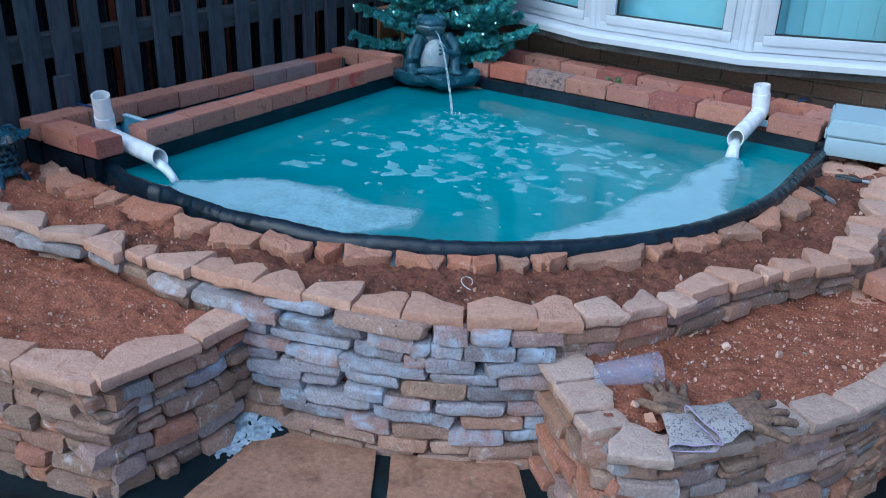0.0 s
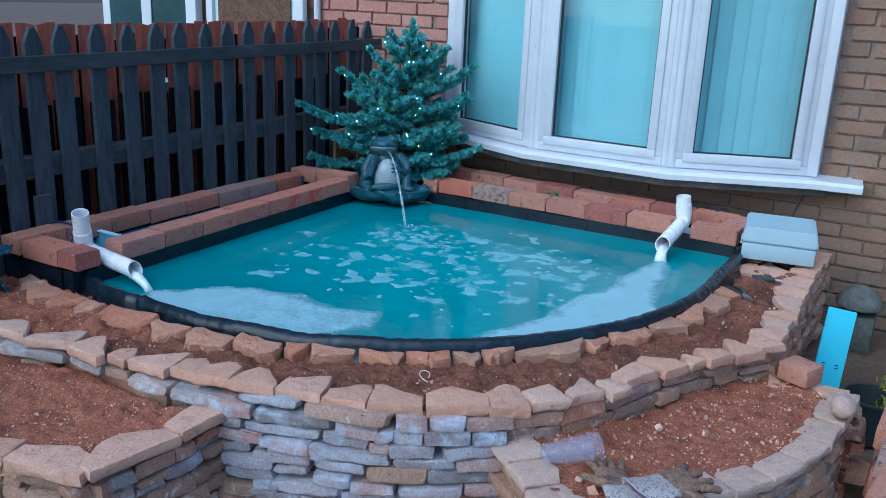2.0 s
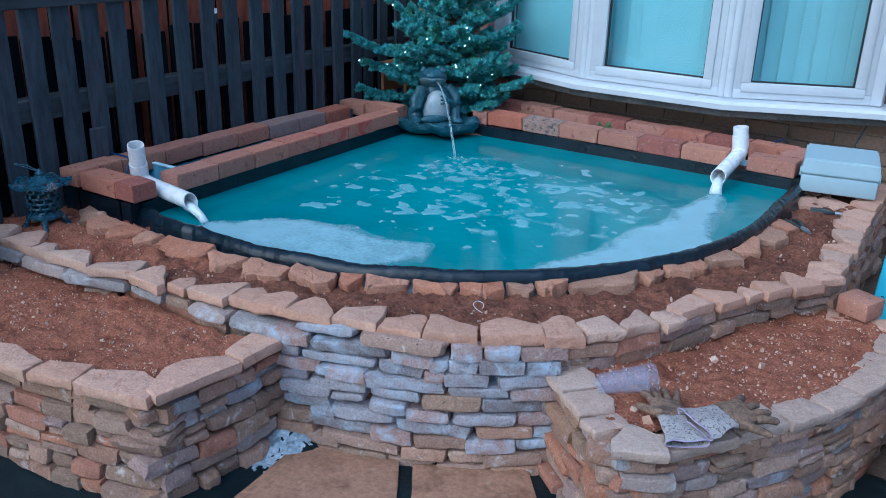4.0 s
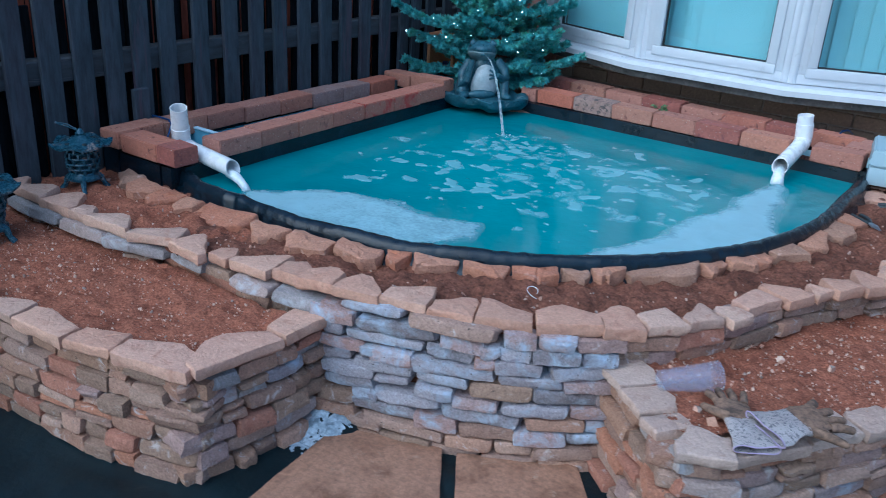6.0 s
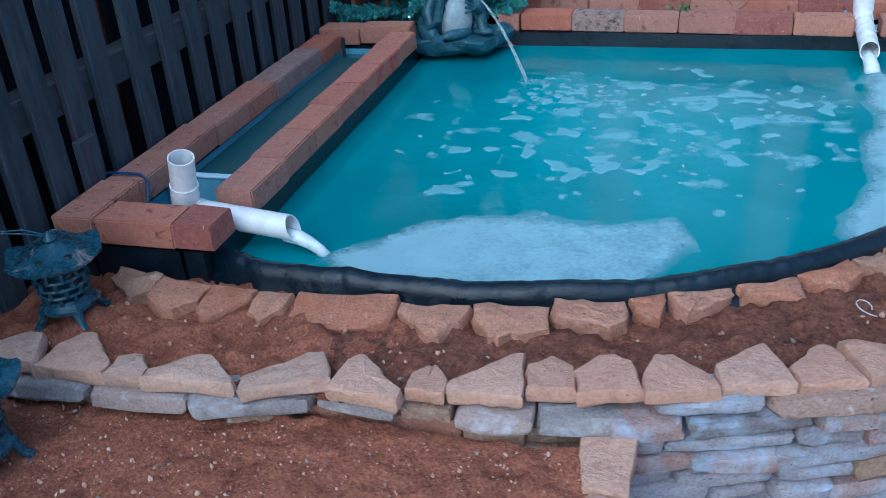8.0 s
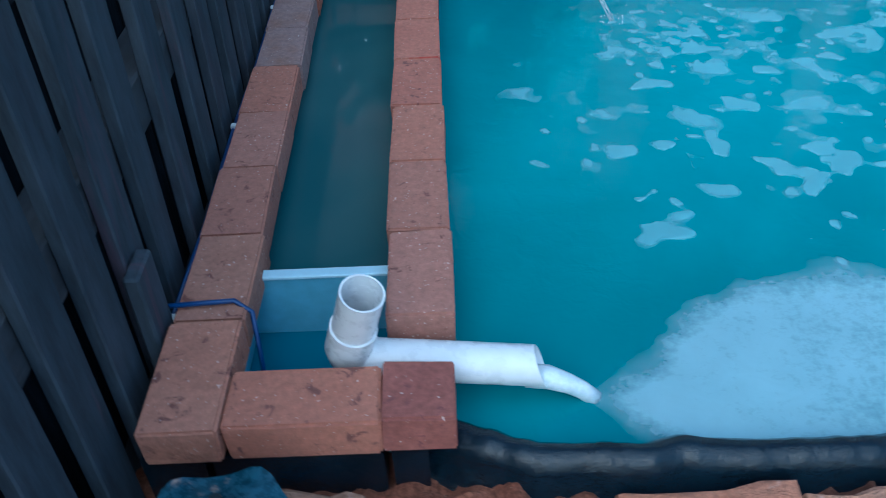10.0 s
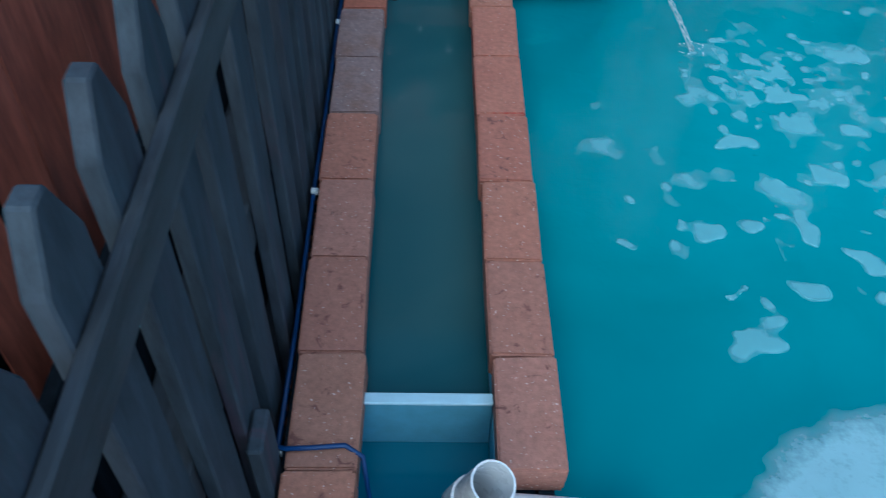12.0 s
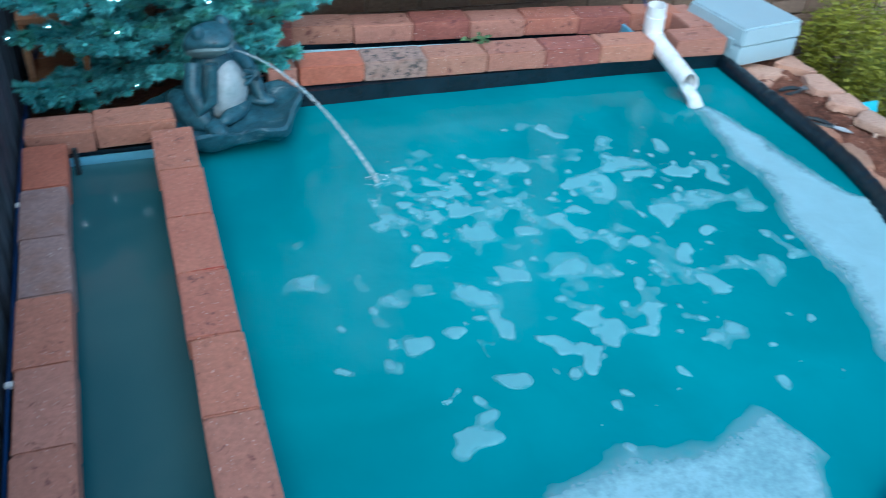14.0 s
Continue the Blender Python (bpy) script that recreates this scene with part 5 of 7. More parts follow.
for c in range(6):
    lay_course(side_wall, SIDE_LINE, 0.0, SIDE_LINE.length, 0.002 + c * Z6, Z6, RUBBLE_SHAPES, rnd)
lay_caps(side_wall, SIDE_LINE, 0.0, SIDE_LINE.length, H - 0.228, CAP_SHAPES, rnd, sizes=(0.15, 0.21), depth=(0.10, 0.13), tip=3)
part("core", wall_core(SIDE_LINE, 0, SIDE_LINE.length, H - 0.262, 0.11), core_mat, side_wall, "earth packed behind the stones")

RIGHT_SIDE = Course([(1.745, -0.185), (1.93, -0.345), (2.035, -0.425)])
RIGHT_LINE = Course([(2.040, -0.432), (2.165, -0.365), (2.30, -0.165), (2.42, 0.005), (2.51, 0.17), (2.585, 0.39), (2.62, 0.70), (2.62, 0.80)])
RIGHT_BACK = Course([(2.62, 0.815), (2.36, 0.80)])
right_wall = thing("low_stone_wall", (2.3, -0.1, 0.0), "low curved dry wall of reclaimed brick rubble round a bed", "stone wall", "rubble walls")
rnd = random.Random(44)
for c in range(6):
    lay_course(right_wall, RIGHT_SIDE, 0.0, RIGHT_SIDE.length, 0.002 + c * Z6, Z6, MIXED, rnd, inset=0.002 * c)
    lay_course(right_wall, RIGHT_BACK, 0.0, RIGHT_BACK.length, 0.002 + c * Z6, Z6, RUBBLE_SHAPES, rnd)
for c in range(7):
    lay_course(right_wall, RIGHT_LINE, 0.0, RIGHT_LINE.length, 0.002 + c * 0.0458, 0.0458, MIXED, rnd, sizes=(0.055, 0.17), inset=0.002 * c)
lay_slabs(right_wall, RIGHT_SIDE, [(-0.01, 0.105, -0.008, 0.14, 0.3), (0.11, 0.225, -0.006, 0.13, -0.35), (0.23, 0.305, -0.004, 0.12, 0.0)], H - 0.230, BUFF_CAP, 390, tip=1.5, squared=True)
lay_slabs(right_wall, RIGHT_LINE, [(0.00, 0.145, -0.018, 0.13, -0.1)], H - 0.226, BUFF_CAP, 400, tip=1.5)
lay_slabs(right_wall, RIGHT_LINE, [(0.15, 0.365, 0.0, 0.09, 0.0), (0.37, 0.535, -0.002, 0.11, 0.1), (0.54, 0.685, -0.004, 0.10, 0.0), (0.69, 0.835, -0.002, 0.09, 0.0), (0.84, 0.995, 0.0, 0.09, 0.05),
                                   (1.00, 1.145, 0.0, 0.11, 0.0), (1.15, 1.305, 0.0, 0.11, 0.0), (1.31, 1.42, 0.0, 0.10, 0.0)], H - 0.230, BUFF_CAP, 404, tip=1.5, squared=True)
lay_caps(right_wall, RIGHT_BACK, 0.03, RIGHT_BACK.length, H - 0.250, CAP_SHAPES, rnd, sizes=(0.13, 0.18), depth=(0.09, 0.11), tip=3)
for line in (RIGHT_SIDE, RIGHT_LINE, RIGHT_BACK):
    part("core", wall_core(line, 0, line.length, H - 0.282, 0.10), core_mat, right_wall, "earth packed behind the stones")

edging = thing("stone_edging", (1.2, -0.2, H - 0.16), "ring of broken orange bricks set against the pond liner", "stone edging")
rnd = random.Random(55)
EDGE_LINE = Course([(-0.25, -0.315), (0.05, -0.335), (0.30, -0.335)] + arc(1.59, -97, 0) + [(2.12, 1.50)])
lay_slabs(edging, EDGE_LINE, [(-0.02, 0.12, 0.08, 0.10, 0.2), (0.13, 0.265, 0.066, 0.12, 0.1), (0.27, 0.385, 0.064, 0.12, -0.2), (0.39, 0.475, 0.064, 0.10, 0.0), (0.48, 0.73, 0.064, 0.12, 0.1), (0.735, 0.90, 0.066, 0.11, 0.1),
                              (0.91, 1.08, 0.074, 0.11, -0.2), (1.09, 1.25, 0.086, 0.08, 0.2), (1.265, 1.35, 0.094, 0.08, 0.0), (1.36, 1.51, 0.094, 0.07, -0.3)], H - 0.108, EDGESTONE, 420, 0.075, 5, 1.7, "edging_stone", True, 7)
lay_slabs(edging, EDGE_LINE, [(1.52, 1.675, 0.094, 0.075, 0.3), (1.68, 1.83, 0.094, 0.07, 0.0), (1.84, 1.935, 0.094, 0.06, 0.2), (1.94, 2.055, 0.094, 0.06, -0.2), (2.06, 2.33, 0.094, 0.085, 0.2), (2.335, 2.445, 0.094, 0.07, -0.3),
                              (2.45, 2.555, 0.094, 0.07, 0.3), (2.56, 2.65, 0.094, 0.065, 0.0), (2.665, 2.81, 0.096, 0.09, 0.3), (2.84, 3.03, 0.096, 0.09, -0.2), (3.05, 3.19, 0.096, 0.10, 0.0), (3.22, 3.34, 0.09, 0.10, 0.2)],
          H - 0.108, EDGESTONE, 440, 0.075, 5, 1.7, "edging_stone", True, 7)


# ---- outlets ----
def open_pipe(pts, r, wall=0.003, seg=24, slant=None):
    """A pipe with a bore, along points; slant turns its far end into an oblique cut."""
    bm = bmesh.new()
    outer, inner = [], []
    pts = [Vector(p) for p in pts]
    side = None
    for i, p in enumerate(pts):
        d = (pts[min(i + 1, len(pts) - 1)] - pts[max(i - 1, 0)]).normalized()
        side = d.orthogonal().normalized() if side is None else (side - d * side.dot(d)).normalized()
        up = d.cross(side)
        for ring, rr in ((outer, r), (inner, r - wall)):
            row = []
            for k in range(seg):
                a = 2 * math.pi * k / seg
                o = rr * (math.cos(a) * side + math.sin(a) * up)
                shift = d * (o.z * slant) if slant and i == len(pts) - 1 else Vector()
                row.append(bm.verts.new(p + o + shift))
            ring.append(row)
    for ring in (outer, inner):
        for a, b in zip(ring, ring[1:]):
            for k in range(seg):
                bm.faces.new((a[k], a[(k + 1) % seg], b[(k + 1) % seg], b[k]))
    for i in (0, -1):
        for k in range(seg):
            bm.faces.new((outer[i][k], outer[i][(k + 1) % seg], inner[i][(k + 1) % seg], inner[i][k]))
    return bm


def outlet(top, bend, end, r, label):
    """Upright stub in a collar, an elbow and an open spout."""
    top, bend, end = Vector(top), Vector(bend), Vector(end)
    ob = thing("outlet_pipe", bend - Vector((0, 0, r)), label, "pipe", "outlet pipes")
    up, way = (top - bend).normalized(), (end - bend).normalized()
    part("upright_pipe", open_pipe([bend + up * 0.05, top], r), PIPE, ob)
    part("collar", open_pipe([bend + up * 0.028, bend + up * 0.034, bend + up * 0.082, bend + up * 0.086], r * 1.10, 0.0045), PIPE, ob)
    pts = [bend + up * (0.034 * (1 - t) ** 2) + way * (0.045 * t ** 2) for t in (k / 7 for k in range(8))]
    part("elbow", open_pipe(pts, r * 1.06), PIPE, ob)
    part("spout", open_pipe([bend + way * 0.03, bend + way * 0.06, (bend + end) / 2, end], r, slant=-0.45), PIPE, ob)
    return ob


def stream(name, pts, radii, material, label, seg=9, twist=0.15):
    bm = add_tube(bmesh.new(), pts, radii, seg)
    for v in bm.verts:
        v.co += twist * min(radii) * Vector(noise.noise_vector(v.co * 60))
    return single(name, bm, material, label, "water jet", "water jets", smooth=180)


outlet((-0.118, -0.088, H + 0.128), (-0.160, -0.050, H - 0.035), (0.138, -0.058, H - 0.062), 0.0325, "white plastic outlet pipe lying between coping bricks")
outlet((1.704, 1.862, H + 0.112), (1.716, 1.872, H - 0.012), (1.705, 1.570, H - 0.060), 0.034, "white plastic outlet pipe over the back coping")
stream("spout_water", [(0.115, -0.058, H - 0.083), (0.150, -0.060, H - 0.087), (0.180, -0.063, H - 0.098), (0.205, -0.066, H - 0.114), (0.222, -0.069, WATER - 0.006)],
       [0.020, 0.020, 0.017, 0.015, 0.016], STREAM, "white aerated water pouring from the spout")
stream("spout_water", [(1.706, 1.60, H - 0.082), (1.708, 1.568, H - 0.088), (1.712, 1.54, H - 0.102), (1.718, 1.52, WATER - 0.006)], [0.022, 0.023, 0.024, 0.030], STREAM,
       "white aerated water pouring from the spout")

# frog fountain: one plain shape
bm = bmesh.new()
FX, FY, FZ = 0.115, 1.700, H - 0.10
add_lathe(bm, [(0.02, -0.02), (0.13, -0.015), (0.205, 0.004), (0.232, 0.030), (0.236, 0.056), (0.222, 0.062), (0.198, 0.052), (0.16, 0.042), (0.10, 0.040), (0.0001, 0.042)], (FX, FY, FZ), 60, 0.09, 5, squash=0.85)
for v in bm.verts:
    v.co.z += 0.018 * noise.noise(v.co * 13) + 0.010 * noise.noise(v.co * 31)
    v.co += 0.012 * Vector(noise.noise_vector(v.co * 9))
face = Vector((0.68, -0.73, 0)).normalized()
yaw = math.degrees(math.atan2(face.y, face.x))
right = Vector((face.y, -face.x, 0))


def frog_at(f, s, z):
    p = Vector((FX - 0.02, FY + 0.015, FZ)) + face * (1.2 * f) + right * (1.2 * s)
    return (p.x, p.y, p.z + 1.18 * z)



def shaped(at, turn, form, seg, mats):
    """A rounded body: a sphere drawn out by form; mats picks each face's material by its place on the sphere."""
    made = bmesh.ops.create_uvsphere(bm, u_segments=seg, v_segments=seg * 2 // 3, radius=1.0)["verts"]
    for f in {f for v in made for f in v.link_faces}:
        c = f.calc_center_median()
        f.material_index = mats(c.x, c.y, c.z)
    m = pose(*at, *turn)
    for v in made:
        v.co = m @ Vector(form(*v.co))


def pear(x, y, z):
    r = 0.092 * (1 - 0.28 * z) * (1 + 0.10 * max(0.0, x) * (z < 0.3))
    return 0.92 * r * x + 0.012 * z, r * y, 0.128 * z


def head_form(x, y, z):
    w = 0.078 * (1 - 0.34 * max(0.0, x) ** 1.5)
    shut = 1 - 0.09 * math.exp(-((z + 0.12) / 0.10) ** 2) * (x > -0.4)
    return 0.086 * x * shut, w * y * shut, (0.048 if z < 0 else 0.056 * (1 - 0.45 * max(0.0, x))) * z + 0.006 * math.sin(2.6 * x) - 0.006 * x * x


shaped(frog_at(-0.014, -0.005, 0.112), (0, 0, yaw), pear, 36, lambda x, y, z: 0)
shaped(frog_at(0.022, -0.005, 0.100), (0, 0, yaw), lambda x, y, z: (0.062 * x, 0.076 * (1 - 0.16 * z) * y, 0.098 * z), 36, lambda x, y, z: 1)
nod = yaw - 16                                                             # the head is turned a little aside
shaped(frog_at(0.006, 0.012, 0.230), (0, -15, nod), head_form, 28, lambda x, y, z: 2 if z < -0.16 and x > -0.5 else 0)
add_blob(bm, frog_at(0.072, 0.020, 0.226), (0.012, 0.014, 0.008), (0, -14, nod), 12)
for s in (-1, 1):
    add_blob(bm, frog_at(0.006, 0.010 + s * 0.042, 0.262), (0.025, 0.019, 0.024), (0, 0, nod), 12)
    add_blob(bm, frog_at(0.014, 0.010 + s * 0.052, 0.264), (0.014, 0.010, 0.013), (0, 0, nod), 10)
    add_blob(bm, frog_at(-0.02, s * 0.082, 0.060), (0.096, 0.042, 0.056), (0, 10, yaw - s * 12), 16)
    add_blob(bm, frog_at(0.060, s * 0.088, 0.046), (0.060, 0.030, 0.018), (0, 0, yaw - s * 22), 14)
add_blob(bm, frog_at(0.066, 0.012, 0.052), (0.028, 0.078, 0.024), (0, 0, yaw + 6), 16)
add_tube(bm, [frog_at(-0.01, 0.058, 0.180), frog_at(0.008, 0.092, 0.130), frog_at(0.034, 0.092, 0.082), frog_at(0.052, 0.080, 0.110), frog_at(0.050, 0.066, 0.165), frog_at(0.046, 0.060, 0.200)],
         [0.028, 0.026, 0.026, 0.020, 0.016, 0.019], 12)
add_tube(bm, [frog_at(-0.01, -0.060, 0.185), frog_at(0.008, -0.092, 0.150), frog_at(0.036, -0.098, 0.118), frog_at(0.064, -0.078, 0.120), frog_at(0.078, -0.048, 0.140)],
         [0.030, 0.027, 0.022, 0.017, 0.014], 12)
for k in (-1, 0, 1):
    add_tube(bm, [frog_at(0.076, -0.052, 0.138), frog_at(0.084, -0.030, 0.142 + 0.012 * k), frog_at(0.082, -0.014, 0.144 + 0.020 * k)], [0.009, 0.007, 0.005], 8)
add_tube(bm, [frog_at(0.0, -0.080, 0.100), frog_at(0.050, -0.092, 0.095), frog_at(0.074, -0.088, 0.045)], [0.030, 0.026, 0.020], 12)
frog = single("frog_fountain", bm, [BRONZE, BELLY, JAW], "verdigris resin frog fountain with a pale belly on a lily dish", "fountain statue", at=(FX, FY, FZ))
mouth = Vector(frog_at(0.074, 0.002, 0.222))
land = Vector((0.492, 1.305, WATER))
arc_pts = [mouth.lerp(land, t) + Vector((0, 0, 0.30 * t * (1 - t))) for t in (k / 21 for k in range(22))]
bm = bmesh.new()
for strand in range(4):
    pts, radii = [], []
    for i, p in enumerate(arc_pts):
        t = i / 21
        swing = 0.0015 + 0.0042 * t
        a = 1.3 * i + 1.57 * strand
        pts.append(p + Vector((swing * math.cos(a), swing * math.sin(a), 0.5 * swing * math.sin(a + 1))))
        radii.append((0.0010 + 0.0006 * t) * (0.75 + 0.5 * abs(math.sin(2.1 * i + strand))))
    add_tube(bm, pts, radii, 6)
single("fountain_jet", bm, JET_WHITE, "thin arc of water from the frog's mouth", "water jet", "water jets", smooth=180)
rnd = random.Random(8)
bm = bmesh.new()
for i in range(16):
    a, d = rnd.uniform(0, 6.28), rnd.uniform(0.004, 0.05)
    add_blob(bm, (land.x + d * math.cos(a), land.y + d * math.sin(a), WATER + rnd.uniform(0.0, 0.028) * (1 - d / 0.06)), (rnd.uniform(0.0008, 0.0018),) * 3, seg=6)
single("splash_drops", bm, STREAM, "drops thrown up where the jet lands", "splash", kind="stuff", smooth=180)

# ---- house wall and bow window ----
WALL_Y = 2.52
house_wall = thing("wall_house", (1.2, WALL_Y, 0.0), "brown brick house wall behind the pond", "wall", kind="structure")
A, B, C, D = Vector((0.07, 2.485)), Vector((0.765, 2.205)), Vector((1.525, 2.190)), Vector((2.180, 2.455))
WZ0, WZ1 = H + 0.182, H + 1.62
bm = bmesh.new()
add_box(bm, (-2.6, WALL_Y + 0.012, 0.0), (5.2, WALL_Y + 0.25, WZ0 - 0.06))
add_box(bm, (-2.6, WALL_Y + 0.012, WZ0 - 0.06), (A.x + 0.01, WALL_Y + 0.25, WZ1 + 1.2))
add_box(bm, (D.x + 0.02, WALL_Y + 0.012, WZ0 - 0.06), (5.2, WALL_Y + 0.25, WZ1 + 1.2))
add_box(bm, (A.x + 0.01, WALL_Y + 0.012, WZ1 + 0.05), (D.x + 0.02, WALL_Y + 0.25, WZ1 + 1.2))
part("mortar", bm, MORTAR, house_wall, "pale mortar bed")

window = thing("window_1", (1.07, 2.3, WZ0), "white plastic bow window with vertical blinds drawn", "window", kind="structure")


def facet(a, b, opening):
    """One light of the bow, from a to b on the plan: frame, bead, pane."""
    d = (b - a).normalized()
    long = (b - a).length
    m = Matrix.Translation((a.x, a.y, 0)) @ pose(0, 0, 0, 0, 0, math.degrees(math.atan2(d.y, d.x)))
    e = 0.030
    frame_bm = bmesh.new()
    w = 0.048
    for lo, hi in (((e, -0.030, WZ0), (long - e, 0.040, WZ0 + w)), ((e, -0.030, WZ1 - w), (long - e, 0.040, WZ1)), ((e, -0.030, WZ0 + w), (e + w, 0.040, WZ1 - w)),
                   ((long - e - w, -0.030, WZ0 + w), (long - e, 0.040, WZ1 - w))):
        add_box(frame_bm, lo, hi, 0.004, 2, m)
    part("window_frame", frame_bm, UPVC, window)
    inner = e + w
    sash = None
    if opening:
        bm = bmesh.new()
        s = 0.046
        x0, x1, z0, z1 = inner - 0.014, long - inner + 0.014, WZ0 + w - 0.014, WZ1 - w + 0.014
        for lo, hi in (((x0, -0.040, z0), (x1, -0.008, z0 + s)), ((x0, -0.040, z1 - s), (x1, -0.008, z1)), ((x0, -0.040, z0 + s), (x0 + s, -0.008, z1 - s)),
                       ((x1 - s, -0.040, z0 + s), (x1, -0.008, z1 - s))):
            add_box(bm, lo, hi, 0.005, 2, m)
        sash = part("sash", bm, UPVC, window, "white casement")
        inner, zlo, zhi = x0 + s, z0 + s, z1 - s
    else:
        zlo, zhi = WZ0 + w, WZ1 - w
    bm = bmesh.new()
    for lo, hi in (((inner - 0.004, -0.020, zlo - 0.004), (long - inner + 0.004, -0.006, zlo + 0.007)), ((inner - 0.004, -0.020, zhi - 0.007), (long - inner + 0.004, -0.006, zhi + 0.004)),
                   ((inner - 0.004, -0.020, zlo + 0.007), (inner + 0.007, -0.006, zhi - 0.007)), ((long - inner - 0.007, -0.020, zlo + 0.007), (long - inner + 0.004, -0.006, zhi - 0.007))):
        add_box(bm, lo, hi, 0, 1, m)
    part("gasket", bm, GASKET, sash or window)
    pane = part("pane", box((inner - 0.002, -0.012, zlo), (long - inner + 0.002, -0.008, zhi), 0, 1, m), PANE, sash or window, "clear glass pane")
    pane.visible_shadow = False


facet(A, B, True)
facet(B, C, True)
facet(C, D, True)
for p in (B, C):
    post = bmesh.new()
    for k in (-0.018, 0.018):
        add_tube(post, [(p.x + k, p.y - 0.006, WZ0), (p.x + k, p.y - 0.006, WZ1)], 0.024, 12)
    part("mullion", post, UPVC, window, "rounded white corner post")
for p in (A, D):
    part("jamb", box((p.x - 0.035, p.y - 0.035, WZ0), (p.x + 0.035, p.y + 0.06, WZ1), 0.006, 2), UPVC, window)


def bow_strip(over, z0, z1, back=0.06, ends=0.16, nose=0.0):
    """A board that follows the bow's plan."""
    pts = [A + Vector((-ends, 0.02)), A, B, C, D, D + Vector((ends * 2.4, 0.03))]
    bm = bmesh.new()
    rings = []
    for i, p in enumerate(pts):
        d = (pts[min(i + 1, 5)] - pts[max(i - 1, 0)]).normalized()
        out = Vector((d.y, -d.x))
        f, b = p + out * over, p - out * back
        rings.append([bm.verts.new((*f, z0)), bm.verts.new((*f, z1 - nose)), bm.verts.new((*(p + out * (over - 0.012)), z1)), bm.verts.new((*b, z1 + nose * 0.6)), bm.verts.new((*b, z0))])
    for a, b in zip(rings, rings[1:]):
        for k in range(5):
            bm.faces.new((a[k], a[(k + 1) % 5], b[(k + 1) % 5], b[k]))
    bm.faces.new(rings[0][::-1])
    bm.faces.new(rings[-1])
    return bm


part("window_sill", bow_strip(0.112, WZ0 - 0.048, WZ0 - 0.006, 0.10, 0.10, 0.016), UPVC, window, "white sill", 30)
part("sub_sill", bow_strip(0.082, WZ0 - 0.086, WZ0 - 0.049, 0.20, 0.02), SILL_STONE, window, "dark slate bed under the sill", 30)
bm = bmesh.new()
vs = [bm.verts.new((p.x, p.y + 0.02, WZ0 - 0.088)) for p in (A, B, C, D)]
bm.faces.new(vs)
bmesh.ops.solidify(bm, geom=bm.faces[:], thickness=0.02)
part("soffit", bm, SILL_STONE, window, "shadowed underside")
# blinds and a dim room behind
rnd = random.Random(4)
blind = thing("vertical_blind", (1.07, 2.4, WZ0), "pale vertical fabric blind drawn behind the glass", "window blind")
SLAT = box((-0.043, -0.0006, WZ0 + 0.01), (0.043, 0.0006, WZ1 - 0.02))
slat_me = mesh_of(SLAT, "slat", BLIND, 0)
for p, q in ((A, B), (B, C), (C, D)):
    d = (q - p).normalized()
    inn = Vector((-d.y, d.x))
    k = 0.06
    while k < (q - p).length - 0.04:
        at = p + d * k + inn * 0.11
        ob = piece("slat", slat_me, blind, pose(at.x, at.y, rnd.uniform(-0.003, 0.003), 0, 0, math.degrees(math.atan2(d.y, d.x)) + 15 + rnd.uniform(-4, 4)))
        k += 0.078
bm = bmesh.new()
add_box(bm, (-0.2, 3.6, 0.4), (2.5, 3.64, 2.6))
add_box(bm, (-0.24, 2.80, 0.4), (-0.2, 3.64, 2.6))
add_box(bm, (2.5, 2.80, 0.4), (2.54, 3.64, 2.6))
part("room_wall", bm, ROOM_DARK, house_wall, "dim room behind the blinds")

# bricks of the house wall
pink_me = [brick_mesh(PINK_BRICK, 80 + i, (0.215, 0.03, 0.065), 0.003) for i in range(4)]
brick_me = [brick_mesh(HOUSE_BRICK, 70 + i, (0.215, 0.03, 0.065), 0.003) for i in range(4)]
rnd = random.Random(6)
for r in range(31):
    z = 0.075 * r + 0.04
    for k in range(-6, 18):
        x = 0.225 * k + (0.1125 if r % 2 else 0)
        if z > WZ0 - 0.07 and A.x - 0.16 < x < D.x + 0.13 and z < WZ1 + 0.05:
            if x < A.x - 0.05:
                piece("brick", rnd.choice(pink_me), house_wall, pose(A.x - 0.05 - 0.055 - (0.0 if r % 2 else 0.0), WALL_Y + 0.008, z) @ Matrix.Diagonal((0.45, 1, 1, 1)))
            elif x > D.x + 0.02:
                piece("brick", rnd.choice(brick_me), house_wall, pose(D.x + 0.10, WALL_Y + 0.008, z) @ Matrix.Diagonal((0.6, 1, 1, 1)))
            continue
        if -1.02 < x < -0.86 and 1.15 < z < 1.9:
            piece("brick", rnd.choice(pink_me), house_wall, pose(x, WALL_Y + 0.008, z))
            continue
        if x < -0.86 or x > 3.7 or (z > 1.75) or (z < 0.28 and x < 2.2):
            continue
        piece("brick", rnd.choice(pink_me if x < 0.1 else brick_me), house_wall, pose(x, WALL_Y + 0.008 + rnd.uniform(-0.001, 0.001), z))

